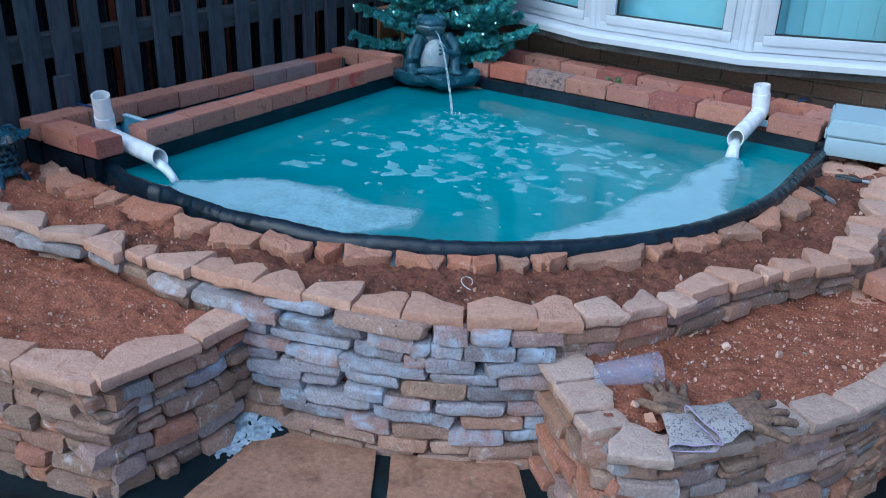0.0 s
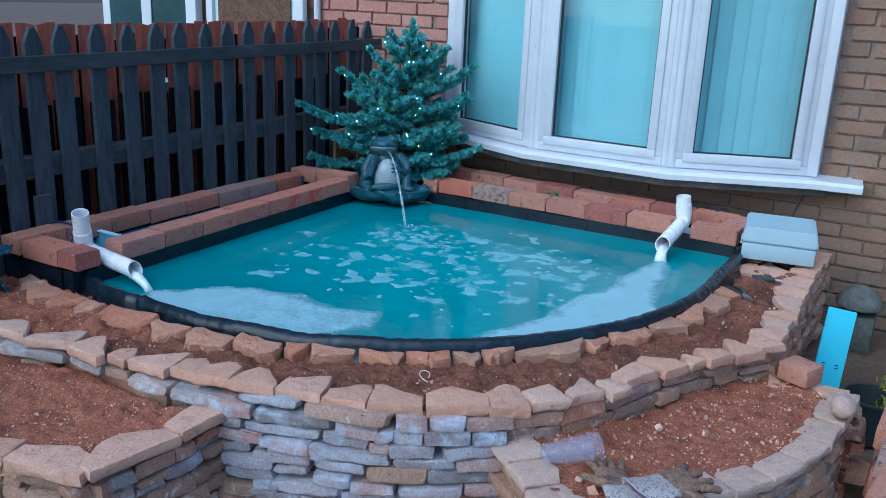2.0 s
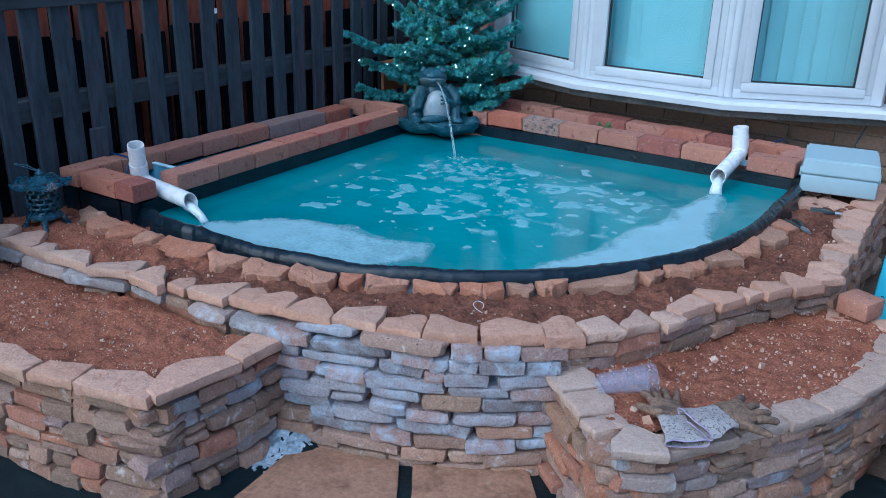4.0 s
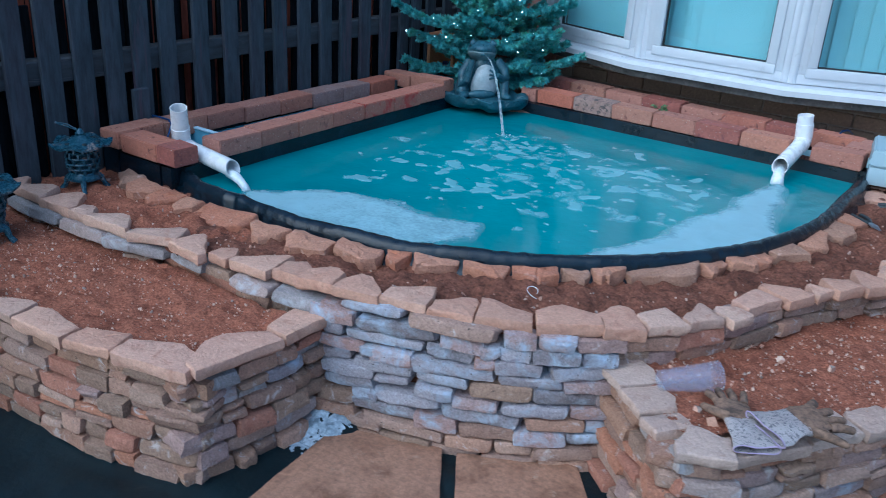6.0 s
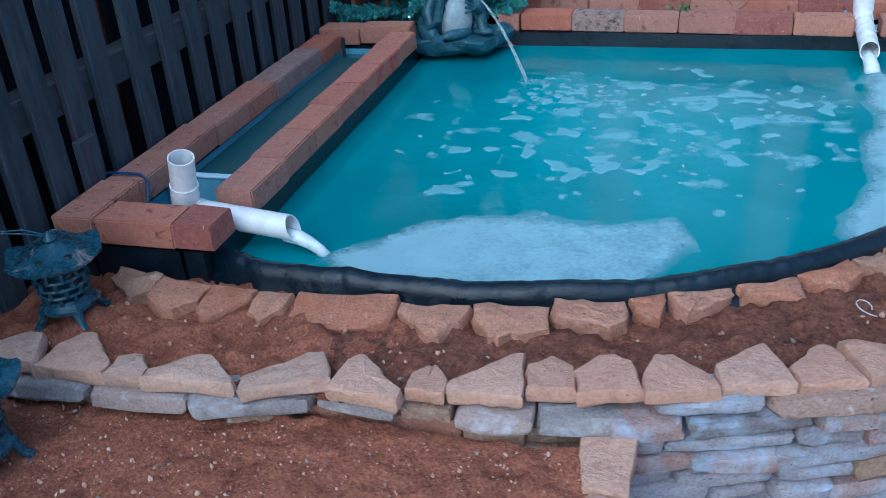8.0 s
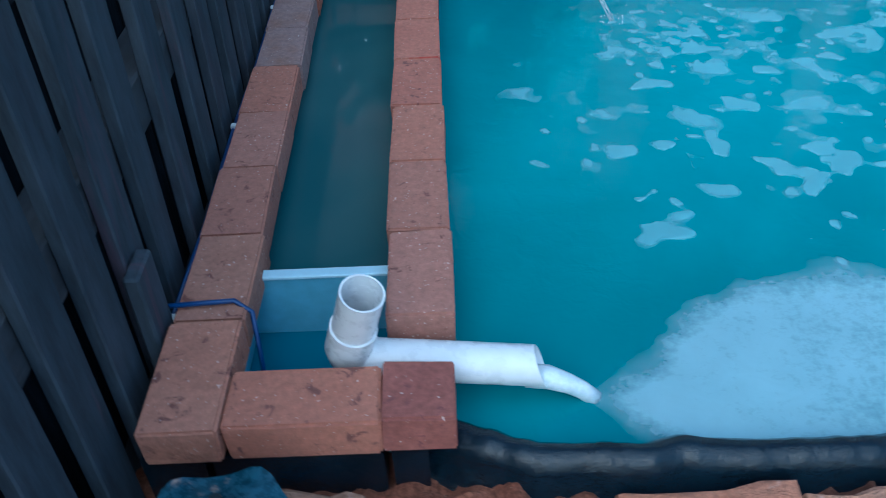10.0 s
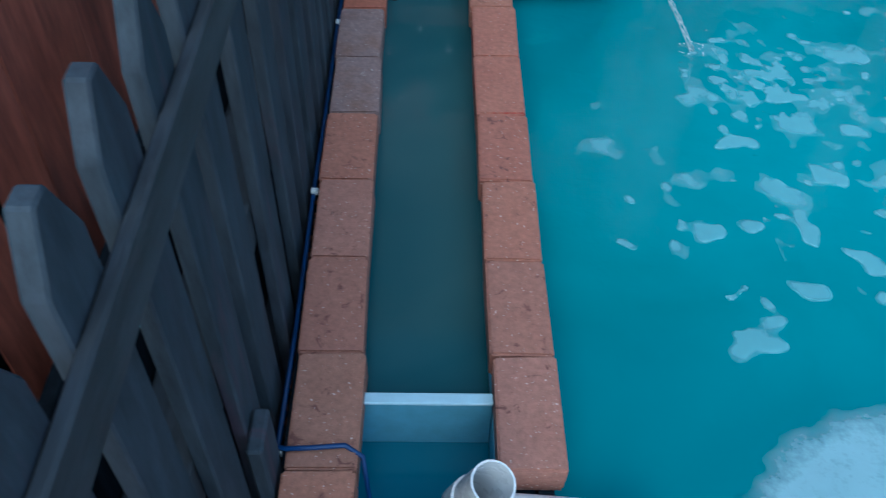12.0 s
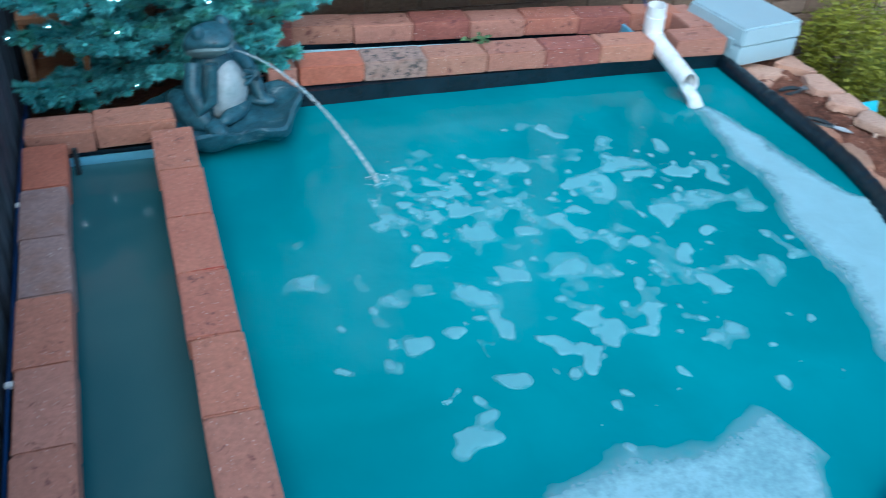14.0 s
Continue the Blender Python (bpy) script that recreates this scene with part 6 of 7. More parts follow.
# the rest of the brickwork, above and beside what is seen close to
bm = bmesh.new()
for r in range(45):
    z = 0.075 * r + 0.04
    for k in range(-11, 23):
        x = 0.225 * k + (0.1125 if r % 2 else 0)
        seen = -1.1 < x <= 3.7 and z <= 1.9
        opening = A.x - 0.17 < x < D.x + 0.14 and z < WZ1 + 0.06 or -3.2 < x < -0.95 and z < 2.13
        if not seen and not opening:
            lo, hi = (x - 0.1075, WALL_Y - 0.006, z - 0.0325), (x + 0.1075, WALL_Y + 0.02, z + 0.0325)
            v = [bm.verts.new((hi[0] if i & 1 else lo[0], hi[1] if i & 2 else lo[1], hi[2] if i & 4 else lo[2])) for i in range(8)]
            for f in ((0, 1, 5, 4), (0, 4, 6, 2), (1, 3, 7, 5), (4, 5, 7, 6), (0, 2, 3, 1)):
                bm.faces.new([v[i] for i in f])
tagged(part("brickwork", bm, FAR_BRICK, house_wall, "brown bricks higher up the wall", 0), "brown bricks higher up the wall", kind="stuff")

# ---- fences ----
FX_, TIP = -0.461, H + 0.806
fence = thing("picket_fence", (FX_, 1.0, 0.0), "charcoal-stained timber picket fence", "fence", "fences")


def picket_mesh(wide=0.080, thick=0.021, tall=TIP - 0.03, point=0.062, seed=0):
    rnd = random.Random(seed)
    bm = bmesh.new()
    out = [(-wide / 2, 0.0), (wide / 2, 0.0), (wide / 2, tall - point), (0.012, tall), (-0.012, tall), (-wide / 2, tall - point)]
    vs = [bm.verts.new((0, y, z)) for y, z in out]
    f = bm.faces.new(vs)
    top = bmesh.ops.extrude_face_region(bm, geom=[f])
    bmesh.ops.translate(bm, verts=[v for v in top["geom"] if isinstance(v, bmesh.types.BMVert)], vec=(-thick, 0, 0))
    bmesh.ops.bevel(bm, geom=bm.edges[:], offset=0.0025, segments=1, affect="EDGES")
    return mesh_of(bm, "picket", FENCE, 30)


PICKETS = [picket_mesh(seed=i, tall=TIP - 0.03 + 0.004 * (i - 1)) for i in range(3)]
rnd = random.Random(12)
SPOTS = [-1.60, -1.46, -1.32, -1.18, -1.04, -0.905, -0.77, -0.64, -0.505, -0.372, -0.238, -0.105, 0.018, 0.151, 0.322, 0.497, 0.642, 0.798, 0.953, 1.111, 1.257, 1.413,
         1.588, 1.744, 1.856, 2.006, 2.169, 2.323]
for k, y in enumerate(SPOTS):
    piece("picket", PICKETS[k % 3], fence, pose(FX_, y, 0.03, rnd.uniform(-0.4, 0.4), 0, 0))
part("rail", box((FX_ + 0.001, -2.4, H + 0.628), (FX_ + 0.016, 2.46, H + 0.694), 0.003), FENCE_RAIL, fence, "heavy top rail")
for z in (H + 0.24, 0.30):
    part("rail", box((FX_ - 0.094, -2.4, z - 0.045), (FX_ - 0.022, 2.46, z + 0.045), 0.004), FENCE_RAIL, fence, "back rail")
for y in (-1.75, 2.44):
    part("post", box((FX_ - 0.150, y - 0.045, 0.0), (FX_ - 0.114, y + 0.045, H + 0.69), 0.005), FENCE, fence)
part("post", box((FX_ + 0.002, -0.050, 0.0), (FX_ + 0.026, 0.024, H + 0.135), 0.004), FENCE, fence, "sawn-off stub of a post")
# boards between the pickets, behind; the gaps' shade is put into their near-black colour
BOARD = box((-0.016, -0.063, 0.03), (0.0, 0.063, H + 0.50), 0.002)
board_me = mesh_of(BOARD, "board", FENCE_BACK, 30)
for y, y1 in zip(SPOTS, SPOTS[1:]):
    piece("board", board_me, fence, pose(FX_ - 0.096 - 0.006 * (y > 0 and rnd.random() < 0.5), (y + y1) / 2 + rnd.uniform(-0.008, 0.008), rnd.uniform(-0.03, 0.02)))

tag = thing("fence_tag", (FX_ + 0.003, 0.690, H + 0.53), "small white tag stapled to a fence picket", "tag")
part("card", box((FX_ + 0.0005, 0.683, H + 0.542), (FX_ + 0.003, 0.699, H + 0.564), 0.0), WHITE_CLIP, tag, "white card")
part("strap", box((FX_ + 0.0005, 0.680, H + 0.50), (FX_ + 0.003, 0.702, H + 0.540), 0.0), BLACK_PLASTIC, tag, "dark strap")

red_fence = thing("board_fence", (-0.66, 0.5, 0.0), "rough red-brown feather-edge board fence beyond the pickets", "fence", "fences")
rnd = random.Random(13)


def feather_board(seed, material=RED_TIMBER):
    rnd = random.Random(seed)
    top = H + 0.80
    bm = bmesh.new()
    out = [(-0.041, 0.0), (0.041, 0.0), (0.041, top + rnd.uniform(-0.008, 0.008)), (0.0, top + rnd.uniform(-0.004, 0.004)), (-0.041, top + rnd.uniform(-0.008, 0.008))]
    front = [bm.verts.new((0.002 + (0.008 if y > 0 else 0.004 if y == 0 else 0.0), y, z)) for y, z in out]
    rear = [bm.verts.new((0.0, y, z)) for y, z in out]
    bm.faces.new(front)
    bm.faces.new(rear[::-1])
    for i in range(5):
        bm.faces.new((front[i], front[(i + 1) % 5], rear[(i + 1) % 5], rear[i]))
    return mesh_of(bm, "board", material, 20)


RED_BOARDS = [feather_board(i) for i in range(6)]
# near-black rear boards paint the shadow in the joints of the red boards
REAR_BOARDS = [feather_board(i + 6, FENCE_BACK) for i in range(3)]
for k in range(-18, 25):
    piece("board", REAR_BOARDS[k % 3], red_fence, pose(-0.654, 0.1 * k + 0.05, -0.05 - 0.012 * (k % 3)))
    piece("board", RED_BOARDS[k % 6], red_fence, pose(-0.638 + rnd.uniform(-0.003, 0.003), 0.1 * k, rnd.uniform(-0.006, 0.010), rnd.uniform(-0.5, 0.5), rnd.uniform(-0.3, 0.3), 0))
for z in (0.35, 1.0):
    part("rail", box((-0.70, -1.9, z - 0.04), (-0.655, 2.5, z + 0.04), 0.003), RED_TIMBER, red_fence)

# next door, seen over the fence
part_yard = thing("neighbour_yard", (-1.6, 1.9, 0.0), "red-painted concrete path next door", "pavement", kind="structure")
part("paving", box((-3.2, 1.52, 0.0), (-0.70, 2.42, 0.030), 0.004), PINK_PAVING, part_yard, "red-painted concrete")
part("kerb", box((-3.2, 1.42, 0.0), (-0.70, 1.518, 0.045), 0.006), COPING_RED, part_yard, "dark red kerb")
door = thing("door_1", (-1.8, 2.42, 0.0), "white plastic patio door next door", "door", kind="structure")
bm = bmesh.new()
for lo, hi in (((-3.0, 2.40, 0.03), (-1.05, 2.47, 0.11)), ((-3.0, 2.42, 0.11), (-2.92, 2.47, 2.0)), ((-2.10, 2.40, 0.11), (-2.00, 2.47, 2.0)), ((-1.13, 2.42, 0.11), (-1.05, 2.47, 2.0)), ((-1.90, 2.40, 0.11), (-1.84, 2.46, 2.0)),
               ((-3.0, 2.42, 2.0), (-1.05, 2.47, 2.08)), ((-1.838, 2.41, 0.11), (-1.132, 2.46, 0.22))):
    add_box(bm, lo, hi, 0.006, 2)
part("door_frame", bm, UPVC, door)
part("downpipe", add_tube(bmesh.new(), [(-0.98, 2.485, 0.03), (-0.98, 2.485, 2.6)], 0.022, 12), UPVC, door, "white plastic downpipe")
part("sill", box((-3.05, 2.34, 0.03), (-1.0, 2.398, 0.075), 0.008, 2), UPVC, door)
part("panel", box((-2.915, 2.43, 0.112), (-2.105, 2.45, 1.998)), BLIND, door, "pale glazed panel")
part("panel", box((-1.838, 2.43, 0.222), (-1.132, 2.45, 1.998)), BLIND, door, "pale glazed panel")
part("door_glass", box((-2.915, 2.420, 0.96), (-2.105, 2.428, 1.995)), DARK_GLASS, door, "dark glass pane")
part("door_mullion", box((-2.56, 2.405, 0.95), (-2.46, 2.418, 1.995), 0.004), UPVC, door)
part("timber_panel", box((-1.80, 2.415, 1.00), (-1.15, 2.428, 1.995), 0.003), BARK, door, "brown timber panel")
part("brass_strip", box((-2.40, 2.408, 0.17), (-2.12, 2.428, 0.20), 0.003), BRASS, door, "brass strip")
bm = bmesh.new()
rnd = random.Random(91)
for i in range(3000):
    x, y = rnd.uniform(-2.4, -0.72), rnd.uniform(0.2, 1.41)
    h, a = rnd.uniform(0.03, 0.08), rnd.uniform(0, 6.28)
    w = Vector((math.cos(a), math.sin(a), 0)) * 0.005
    p = Vector((x, y, 0.03))
    bm.faces.new([bm.verts.new(p - w), bm.verts.new(p + w), bm.verts.new(p + Vector((rnd.uniform(-0.03, 0.03), rnd.uniform(-0.03, 0.03), h)))])
add_box(bm, (-2.4, -1.2, 0.0), (-0.70, 1.415, 0.032))
single("lawn", bm, GRASS, "strip of rough green lawn next door", "grass", kind="stuff", smooth=0)

# ---- spruce with fairy lights ----
TX, TY, TZ = -0.06, 2.08, 0.46
tree = thing("spruce_tree", (TX, TY, TZ), "small blue-green spruce strung with white fairy lights", "tree")
rnd = random.Random(77)
TOP = H + 0.83
wood, leaves = bmesh.new(), bmesh.new()
add_tube(wood, [(TX, TY, TZ - 0.02), (TX + 0.01, TY - 0.01, TZ + 0.30), (TX + 0.04, TY - 0.01, TZ + 0.62), (TX + 0.09, TY - 0.03, TOP - 0.03)], [0.022, 0.017, 0.011, 0.004], 8)
tips = []


def shoot(a, b, r=0.027, density=2100):
    """A twig clothed all round in short needles."""
    a, b = Vector(a), Vector(b)
    d = b - a
    long = d.length
    d.normalize()
    side = d.orthogonal().normalized()
    up = d.cross(side)
    n = int(density * long)
    for i in range(n):
        t = (i + rnd.random()) / n
        ang = rnd.uniform(0, 2 * math.pi)
        out = math.cos(ang) * side + math.sin(ang) * up
        lean = (out * rnd.uniform(0.75, 1.0) + d * rnd.uniform(0.45, 0.9) + Vector((0, 0, 0.15))).normalized()
        p = a + d * long * t
        w = lean.cross(Vector(noise.random_unit_vector())).normalized() * 0.0032
        tip = p + lean * r * rnd.uniform(0.8, 1.25) * (1.0 if t < 0.9 else 0.8)
        mid = p.lerp(tip, 0.55)
        leaves.faces.new([leaves.verts.new(p - w * 0.5), leaves.verts.new(mid - w), leaves.verts.new(tip), leaves.verts.new(mid + w)])
    tips.append(b)


def limb(base, way, long):
    pts = []
    for i in range(6):
        t = i / 5
        pts.append(base + way * long * t + Vector((0, 0, -0.09 * long * math.sin(t * 2.6) + 0.10 * long * t * t)))
    add_tube(wood, pts, [0.007 - 0.001 * i for i in range(6)], 5, False)
    flat = Vector((-way.y, way.x, 0)).normalized()
    d = 0.07
    while d < long:
        t = d / long
        k = min(4, int(t * 5))
        p = pts[k].lerp(pts[k + 1], t * 5 - k)
        for s in (-1, 1):
            reach = (0.05 + 0.15 * (1 - t)) * rnd.uniform(0.6, 1.1) * min(1.0, long / 0.35)
            w = (way * 0.75 + flat * s * rnd.uniform(0.5, 0.9) + Vector((0, 0, rnd.uniform(-0.10, 0.25)))).normalized()
            q = p + w * reach
            if q.y < WALL_Y - 0.03:
                shoot(p, q)
                if reach > 0.09:
                    m2 = p.lerp(q, 0.45)
                    q2 = m2 + (w + flat * s * 0.8 + Vector((0, 0, 0.15))).normalized() * reach * 0.5
                    if q2.y < WALL_Y - 0.03:
                        shoot(m2, q2)
        d += rnd.uniform(0.05, 0.075)
    shoot(pts[3], pts[5], 0.025)


# main limbs: root height, tip
for root, tip in ((0.34, (-0.43, 1.62, H + 0.335)), (0.26, (-0.40, 1.74, H + 0.18)), (0.12, (-0.43, 1.72, H + 0.03)), (0.06, (-0.40, 1.80, H - 0.04)), (0.46, (-0.36, 1.92, H + 0.52)),
                  (0.16, (0.50, 2.02, H + 0.140)), (0.10, (0.36, 1.86, H + 0.02)), (0.14, (0.27, 1.80, H + 0.10)), (0.40, (0.42, 2.02, H + 0.44)), (0.52, (0.42, 2.06, H + 0.585)),
                  (0.28, (0.40, 1.98, H + 0.27)), (0.34, (0.02, 1.74, H + 0.34)), (0.42, (-0.16, 1.78, H + 0.43)), (0.44, (0.20, 1.82, H + 0.42)), (0.22, (-0.20, 1.76, H + 0.20)),
                  (0.24, (0.30, 1.88, H + 0.24)), (0.56, (0.06, 1.86, H + 0.56)), (0.60, (-0.20, 1.96, H + 0.66)), (0.62, (0.28, 2.00, H + 0.68)), (0.70, (0.10, 1.92, H + 0.72)),
                  (0.50, (-0.06, 2.40, H + 0.52)), (0.36, (0.25, 2.34, H + 0.36)), (0.30, (-0.34, 2.34, H + 0.34)), (0.66, (-0.08, 2.26, H + 0.72))):
    t = root / (TOP - TZ)
    base = Vector((TX + 0.10 * t, TY - 0.03 * t, TZ + root))
    way = Vector(tip) - base
    limb(base, way.normalized(), way.length)
for k in range(44):
    t = ((k + 0.5) / 44) ** 1.1
    a = 2.4 * k
    way = Vector((math.cos(a), math.sin(a), 0.15 + 0.5 * t)).normalized()
    base = Vector((TX + 0.09 * t, TY - 0.02 * t, TZ + 0.08 + t * (TOP - TZ - 0.19)))
    long = (0.36 * (1 - t) ** 0.6 + 0.10) * rnd.uniform(0.6, 1.0)
    if way.y > 0.05:
        long = min(long, (WALL_Y - 0.06 - base.y) / way.y)
    limb(base, way, long)
shoot((TX + 0.085, TY - 0.02, TOP - 0.13), (TX + 0.10, TY - 0.03, TOP + 0.01))
shoot((TX + 0.09, TY - 0.02, TOP - 0.10), (TX + 0.13, TY - 0.05, TOP - 0.03))
part("trunk", wood, BARK, tree, "thin brown trunk and limbs")
part("crown", leaves, NEEDLE, tree, "stiff blue-green needles", 0)

lights = thing("fairy_lights", (TX, TY - 0.1, TZ + 0.2), "string of tiny white fairy lights over the spruce", "string lights")
front = [p for p in tips if p.y < TY + 0.12 and p.z > TZ + 0.05]
rnd.shuffle(front)
chosen = sorted(front[:36], key=lambda p: p.z)
bm = bmesh.new()
add_blob(bm, (0, 0, 0), (0.0023, 0.0023, 0.0032), seg=8)
bulb_me = mesh_of(bm, "bulb", BULB, 180)
for p in chosen:
    piece("bulb", bulb_me, lights, pose(p.x, p.y - 0.030, p.z + 0.012))
bm = bmesh.new()
for p, q in zip(chosen, chosen[1:]):
    if (p - q).length < 0.25:
        add_tube(bm, [p, p.lerp(q, 0.5) + Vector((0, 0.02, -0.012)), q], 0.0011, 4, False)
part("wire", bm, WIRE, lights, "thin dark wire")

# corner behind the channels: earth, clay block, loose bits
bm = sheet(-0.46, 0.40, 1.66, 2.50, 0.02, H - 0.16, lambda x, y: True, 0.03, 0.12, 0.01, 0.04)
single("corner_soil", bm, DARK_SOIL, "dark earth in the corner under the spruce", "soil", kind="structure", smooth=60)
bm = bmesh.new()
m = pose(-0.352, 2.06, H - 0.05, 0, 0, 4)
for lo, hi in (((-0.09, -0.12, 0.0), (0.09, 0.12, 0.020)), ((-0.09, -0.12, 0.205), (0.09, 0.12, 0.225)), ((-0.09, -0.12, 0.020), (-0.070, 0.12, 0.205)), ((0.070, -0.12, 0.020), (0.09, 0.12, 0.205))):
    add_box(bm, lo, hi, 0.002, 1, m)
single("clay_block", bm, TERRACOTTA, "hollow orange clay block beside the spruce", "clay block", at=(-0.352, 2.06, H - 0.05))
rnd = random.Random(3)
rockery = thing("loose_bricks", (0.0, 1.76, H - 0.15), "loose broken bricks packed behind the frog dish", "bricks")
for x, y in ((-0.26, 1.72), (-0.12, 1.76), (0.02, 1.90), (0.20, 1.93), (0.30, 1.84)):
    piece("capstone", rnd.choice(EDGE_SHAPES), rockery, pose(x, y, H - 0.115, rnd.uniform(-8, 8), rnd.uniform(-8, 8), rnd.uniform(0, 180)) @ Matrix.Diagonal((0.8, 0.9, 1, 1)))


# ---- cast-iron lanterns ----
def lantern(at, turn, label, s=1.0):
    ob = thing("garden_lantern", at, label, "garden lantern", "pagoda lanterns")
    m = Matrix.Translation(at) @ pose(0, 0, 0, 0, 0, turn) @ Matrix.Diagonal((s, s, s, 1))

    def put(name, bm, label="", material=IRON, under=None):
        bmesh.ops.transform(bm, matrix=m, verts=bm.verts[:])
        return part(name, bm, material, under or ob, label)

    for k in range(4):
        a = radians(45 + 90 * k)
        c, s_ = math.cos(a), math.sin(a)
        put("leg", add_tube(bmesh.new(), [(0.040 * c, 0.040 * s_, 0.058), (0.058 * c, 0.058 * s_, 0.045), (0.066 * c, 0.066 * s_, 0.022), (0.080 * c, 0.080 * s_, 0.004)], [0.012, 0.012, 0.009, 0.011], 8))
    put("base", add_lathe(bmesh.new(), [(0.001, 0.040), (0.054, 0.040), (0.062, 0.044), (0.062, 0.052), (0.052, 0.060), (0.046, 0.070), (0.001, 0.070)], seg=24))
    body = bmesh.new()
    rings, n = (0.066, 0.086, 0.106, 0.126, 0.146, 0.164), 20
    radius = lambda z: 0.047 + 0.010 * math.sin((z - 0.066) / 0.098 * math.pi)
    for z in rings:
        add_tube(body, [(radius(z) * math.cos(2 * math.pi * k / n), radius(z) * math.sin(2 * math.pi * k / n), z) for k in range(n + 1)], 0.0048, 5, False)
    for i, (z0, z1) in enumerate(zip(rings, rings[1:])):
        for k in range(10):
            a = 2 * math.pi * (k + 0.5 * (i % 2)) / 10
            add_tube(body, [(radius(z) * math.cos(a), radius(z) * math.sin(a), z) for z in (z0, (z0 + z1) / 2, z1)], 0.006, 5, False)
    put("body", body, "pierced lattice body")
    put("inner_shell", add_lathe(bmesh.new(), [(0.034, 0.066), (0.040, 0.112), (0.034, 0.164)], seg=18), "dark hollow inside")
    roof = bmesh.new()
    seg = 48
    prof = [(0.012, 0.210), (0.020, 0.203), (0.034, 0.198), (0.046, 0.190), (0.070, 0.181), (0.092, 0.175), (0.106, 0.174), (0.106, 0.168), (0.078, 0.170), (0.040, 0.164)]
    add_lathe(roof, prof, seg=seg)
    for v in roof.verts:
        r = math.hypot(v.co.x, v.co.y)
        a = math.atan2(v.co.y, v.co.x)
        lobe = abs(math.cos(3 * a)) ** 3
        k = max(0.0, (r - 0.04) / 0.066)
        v.co.xy *= 1 + 0.10 * k * (lobe - 0.4)
        v.co.z += 0.010 * k * k * lobe + 0.002 * lobe * k
    lid = put("roof", roof, "upswept six-sided roof")
    # vents are not cut: black discs paint the darkness inside them
    for k in range(6):
        a = radians(30 + 60 * k)
        put("vent_hole", add_lathe(bmesh.new(), [(0.0001, 0.0), (0.0075, 0.0), (0.0085, -0.004)], (0.060 * math.cos(a), 0.060 * math.sin(a), 0.1875), 12), "black disc for the darkness of a vent hole", BLACK_PLASTIC, lid)
    put("finial", add_lathe(bmesh.new(), [(0.015, 0.206), (0.017, 0.214), (0.012, 0.220), (0.009, 0.227), (0.002, 0.232)], seg=16), under=lid)
    put("handle", add_tube(bmesh.new(), [(-0.012, 0.0, 0.220), (-0.05, -0.02, 0.236), (-0.085, -0.035, 0.244), (-0.089, -0.028, 0.245), (-0.052, -0.006, 0.238), (-0.012, 0.006, 0.220)], 0.0022, 5), "bent wire handle", under=lid)
    return ob


lantern((-0.285, -0.400, H - 0.158), 8, "teal cast-iron pagoda lantern standing on the upper bed", 1.0)
lantern((-0.205, -0.822, H - 0.222), -10, "teal cast-iron pagoda lantern standing on the lower bed", 1.10)

# ---- grey enclosure ----
m = pose(2.150, 1.910, H - 0.104, 0, 0, 9)
enclosure = thing("electrical_enclosure", (2.150, 1.910, H - 0.104), "pale grey plastic electrical box beside the channel", "electrical box")
part("body", box((-0.155, -0.155, 0.0), (0.155, 0.155, 0.078), 0.008, 2, m), BOX_GREY, enclosure)
bm = box((-0.160, -0.160, 0.081), (0.160, 0.160, 0.150), 0.0, 1, m)
top = [v for v in bm.verts if v.co.z > H - 0.104 + 0.12]
bmesh.ops.scale(bm, verts=top, vec=(0.94, 0.94, 1), space=Matrix.Translation(-Vector((2.150, 1.910, 0))))
bmesh.ops.bevel(bm, geom=bm.edges[:], offset=0.007, segments=2, affect="EDGES")
lid = part("lid", bm, BOX_GREY, enclosure)
for x in (-0.164, 0.156):
    part("latch", box((x, -0.120, 0.060), (x + 0.008, -0.085, 0.100), 0.002, 1, m), BOX_GREY, lid)
bm = add_tube(bmesh.new(), [(2.20, 2.06, H - 0.02), (2.16, 2.20, H + 0.03), (2.17, 2.42, H + 0.09), (2.20, 2.45, H + 0.14)], 0.004, 6)
single("black_cable", bm, BLACK_PLASTIC, "thin black cable hanging from the sill to the box", "cable", smooth=180)
rnd = random.Random(2)
pad = thing("stone_pad", (2.16, 1.9, H - 0.15), "flat stones under the electrical box", "stones")
for x, y in ((2.06, 1.82), (2.20, 1.78), (2.08, 2.0), (2.22, 1.98), (2.12, 1.72)):
    piece("capstone", rnd.choice(CAP_SHAPES), pad, pose(x, y, H - 0.131, 0, 0, rnd.uniform(0, 180)))

# ---- small things ----
a, b = Vector((1.905, -0.205, H - 0.200)), Vector((2.022, -0.095, H - 0.192))
d = (b - a)
bm = bmesh.new()
prof = [(0.0005, 0.002), (0.026, 0.002), (0.028, 0.006), (0.029, 0.030), (0.031, 0.034), (0.0325, 0.07), (0.0345, 0.074), (0.038, 0.128), (0.039, 0.132), (0.0415, 0.160), (0.0425, 0.160), (0.0425, 0.163), (0.0400, 0.161)]
add_lathe(bm, prof, seg=32)
bmesh.ops.transform(bm, matrix=Matrix.Translation(a) @ d.to_track_quat("Z", "Y").to_matrix().to_4x4(), verts=bm.verts[:])
single("plastic_cup", bm, CUP, "empty clear plastic cup lying on its side", "cup", smooth=50)


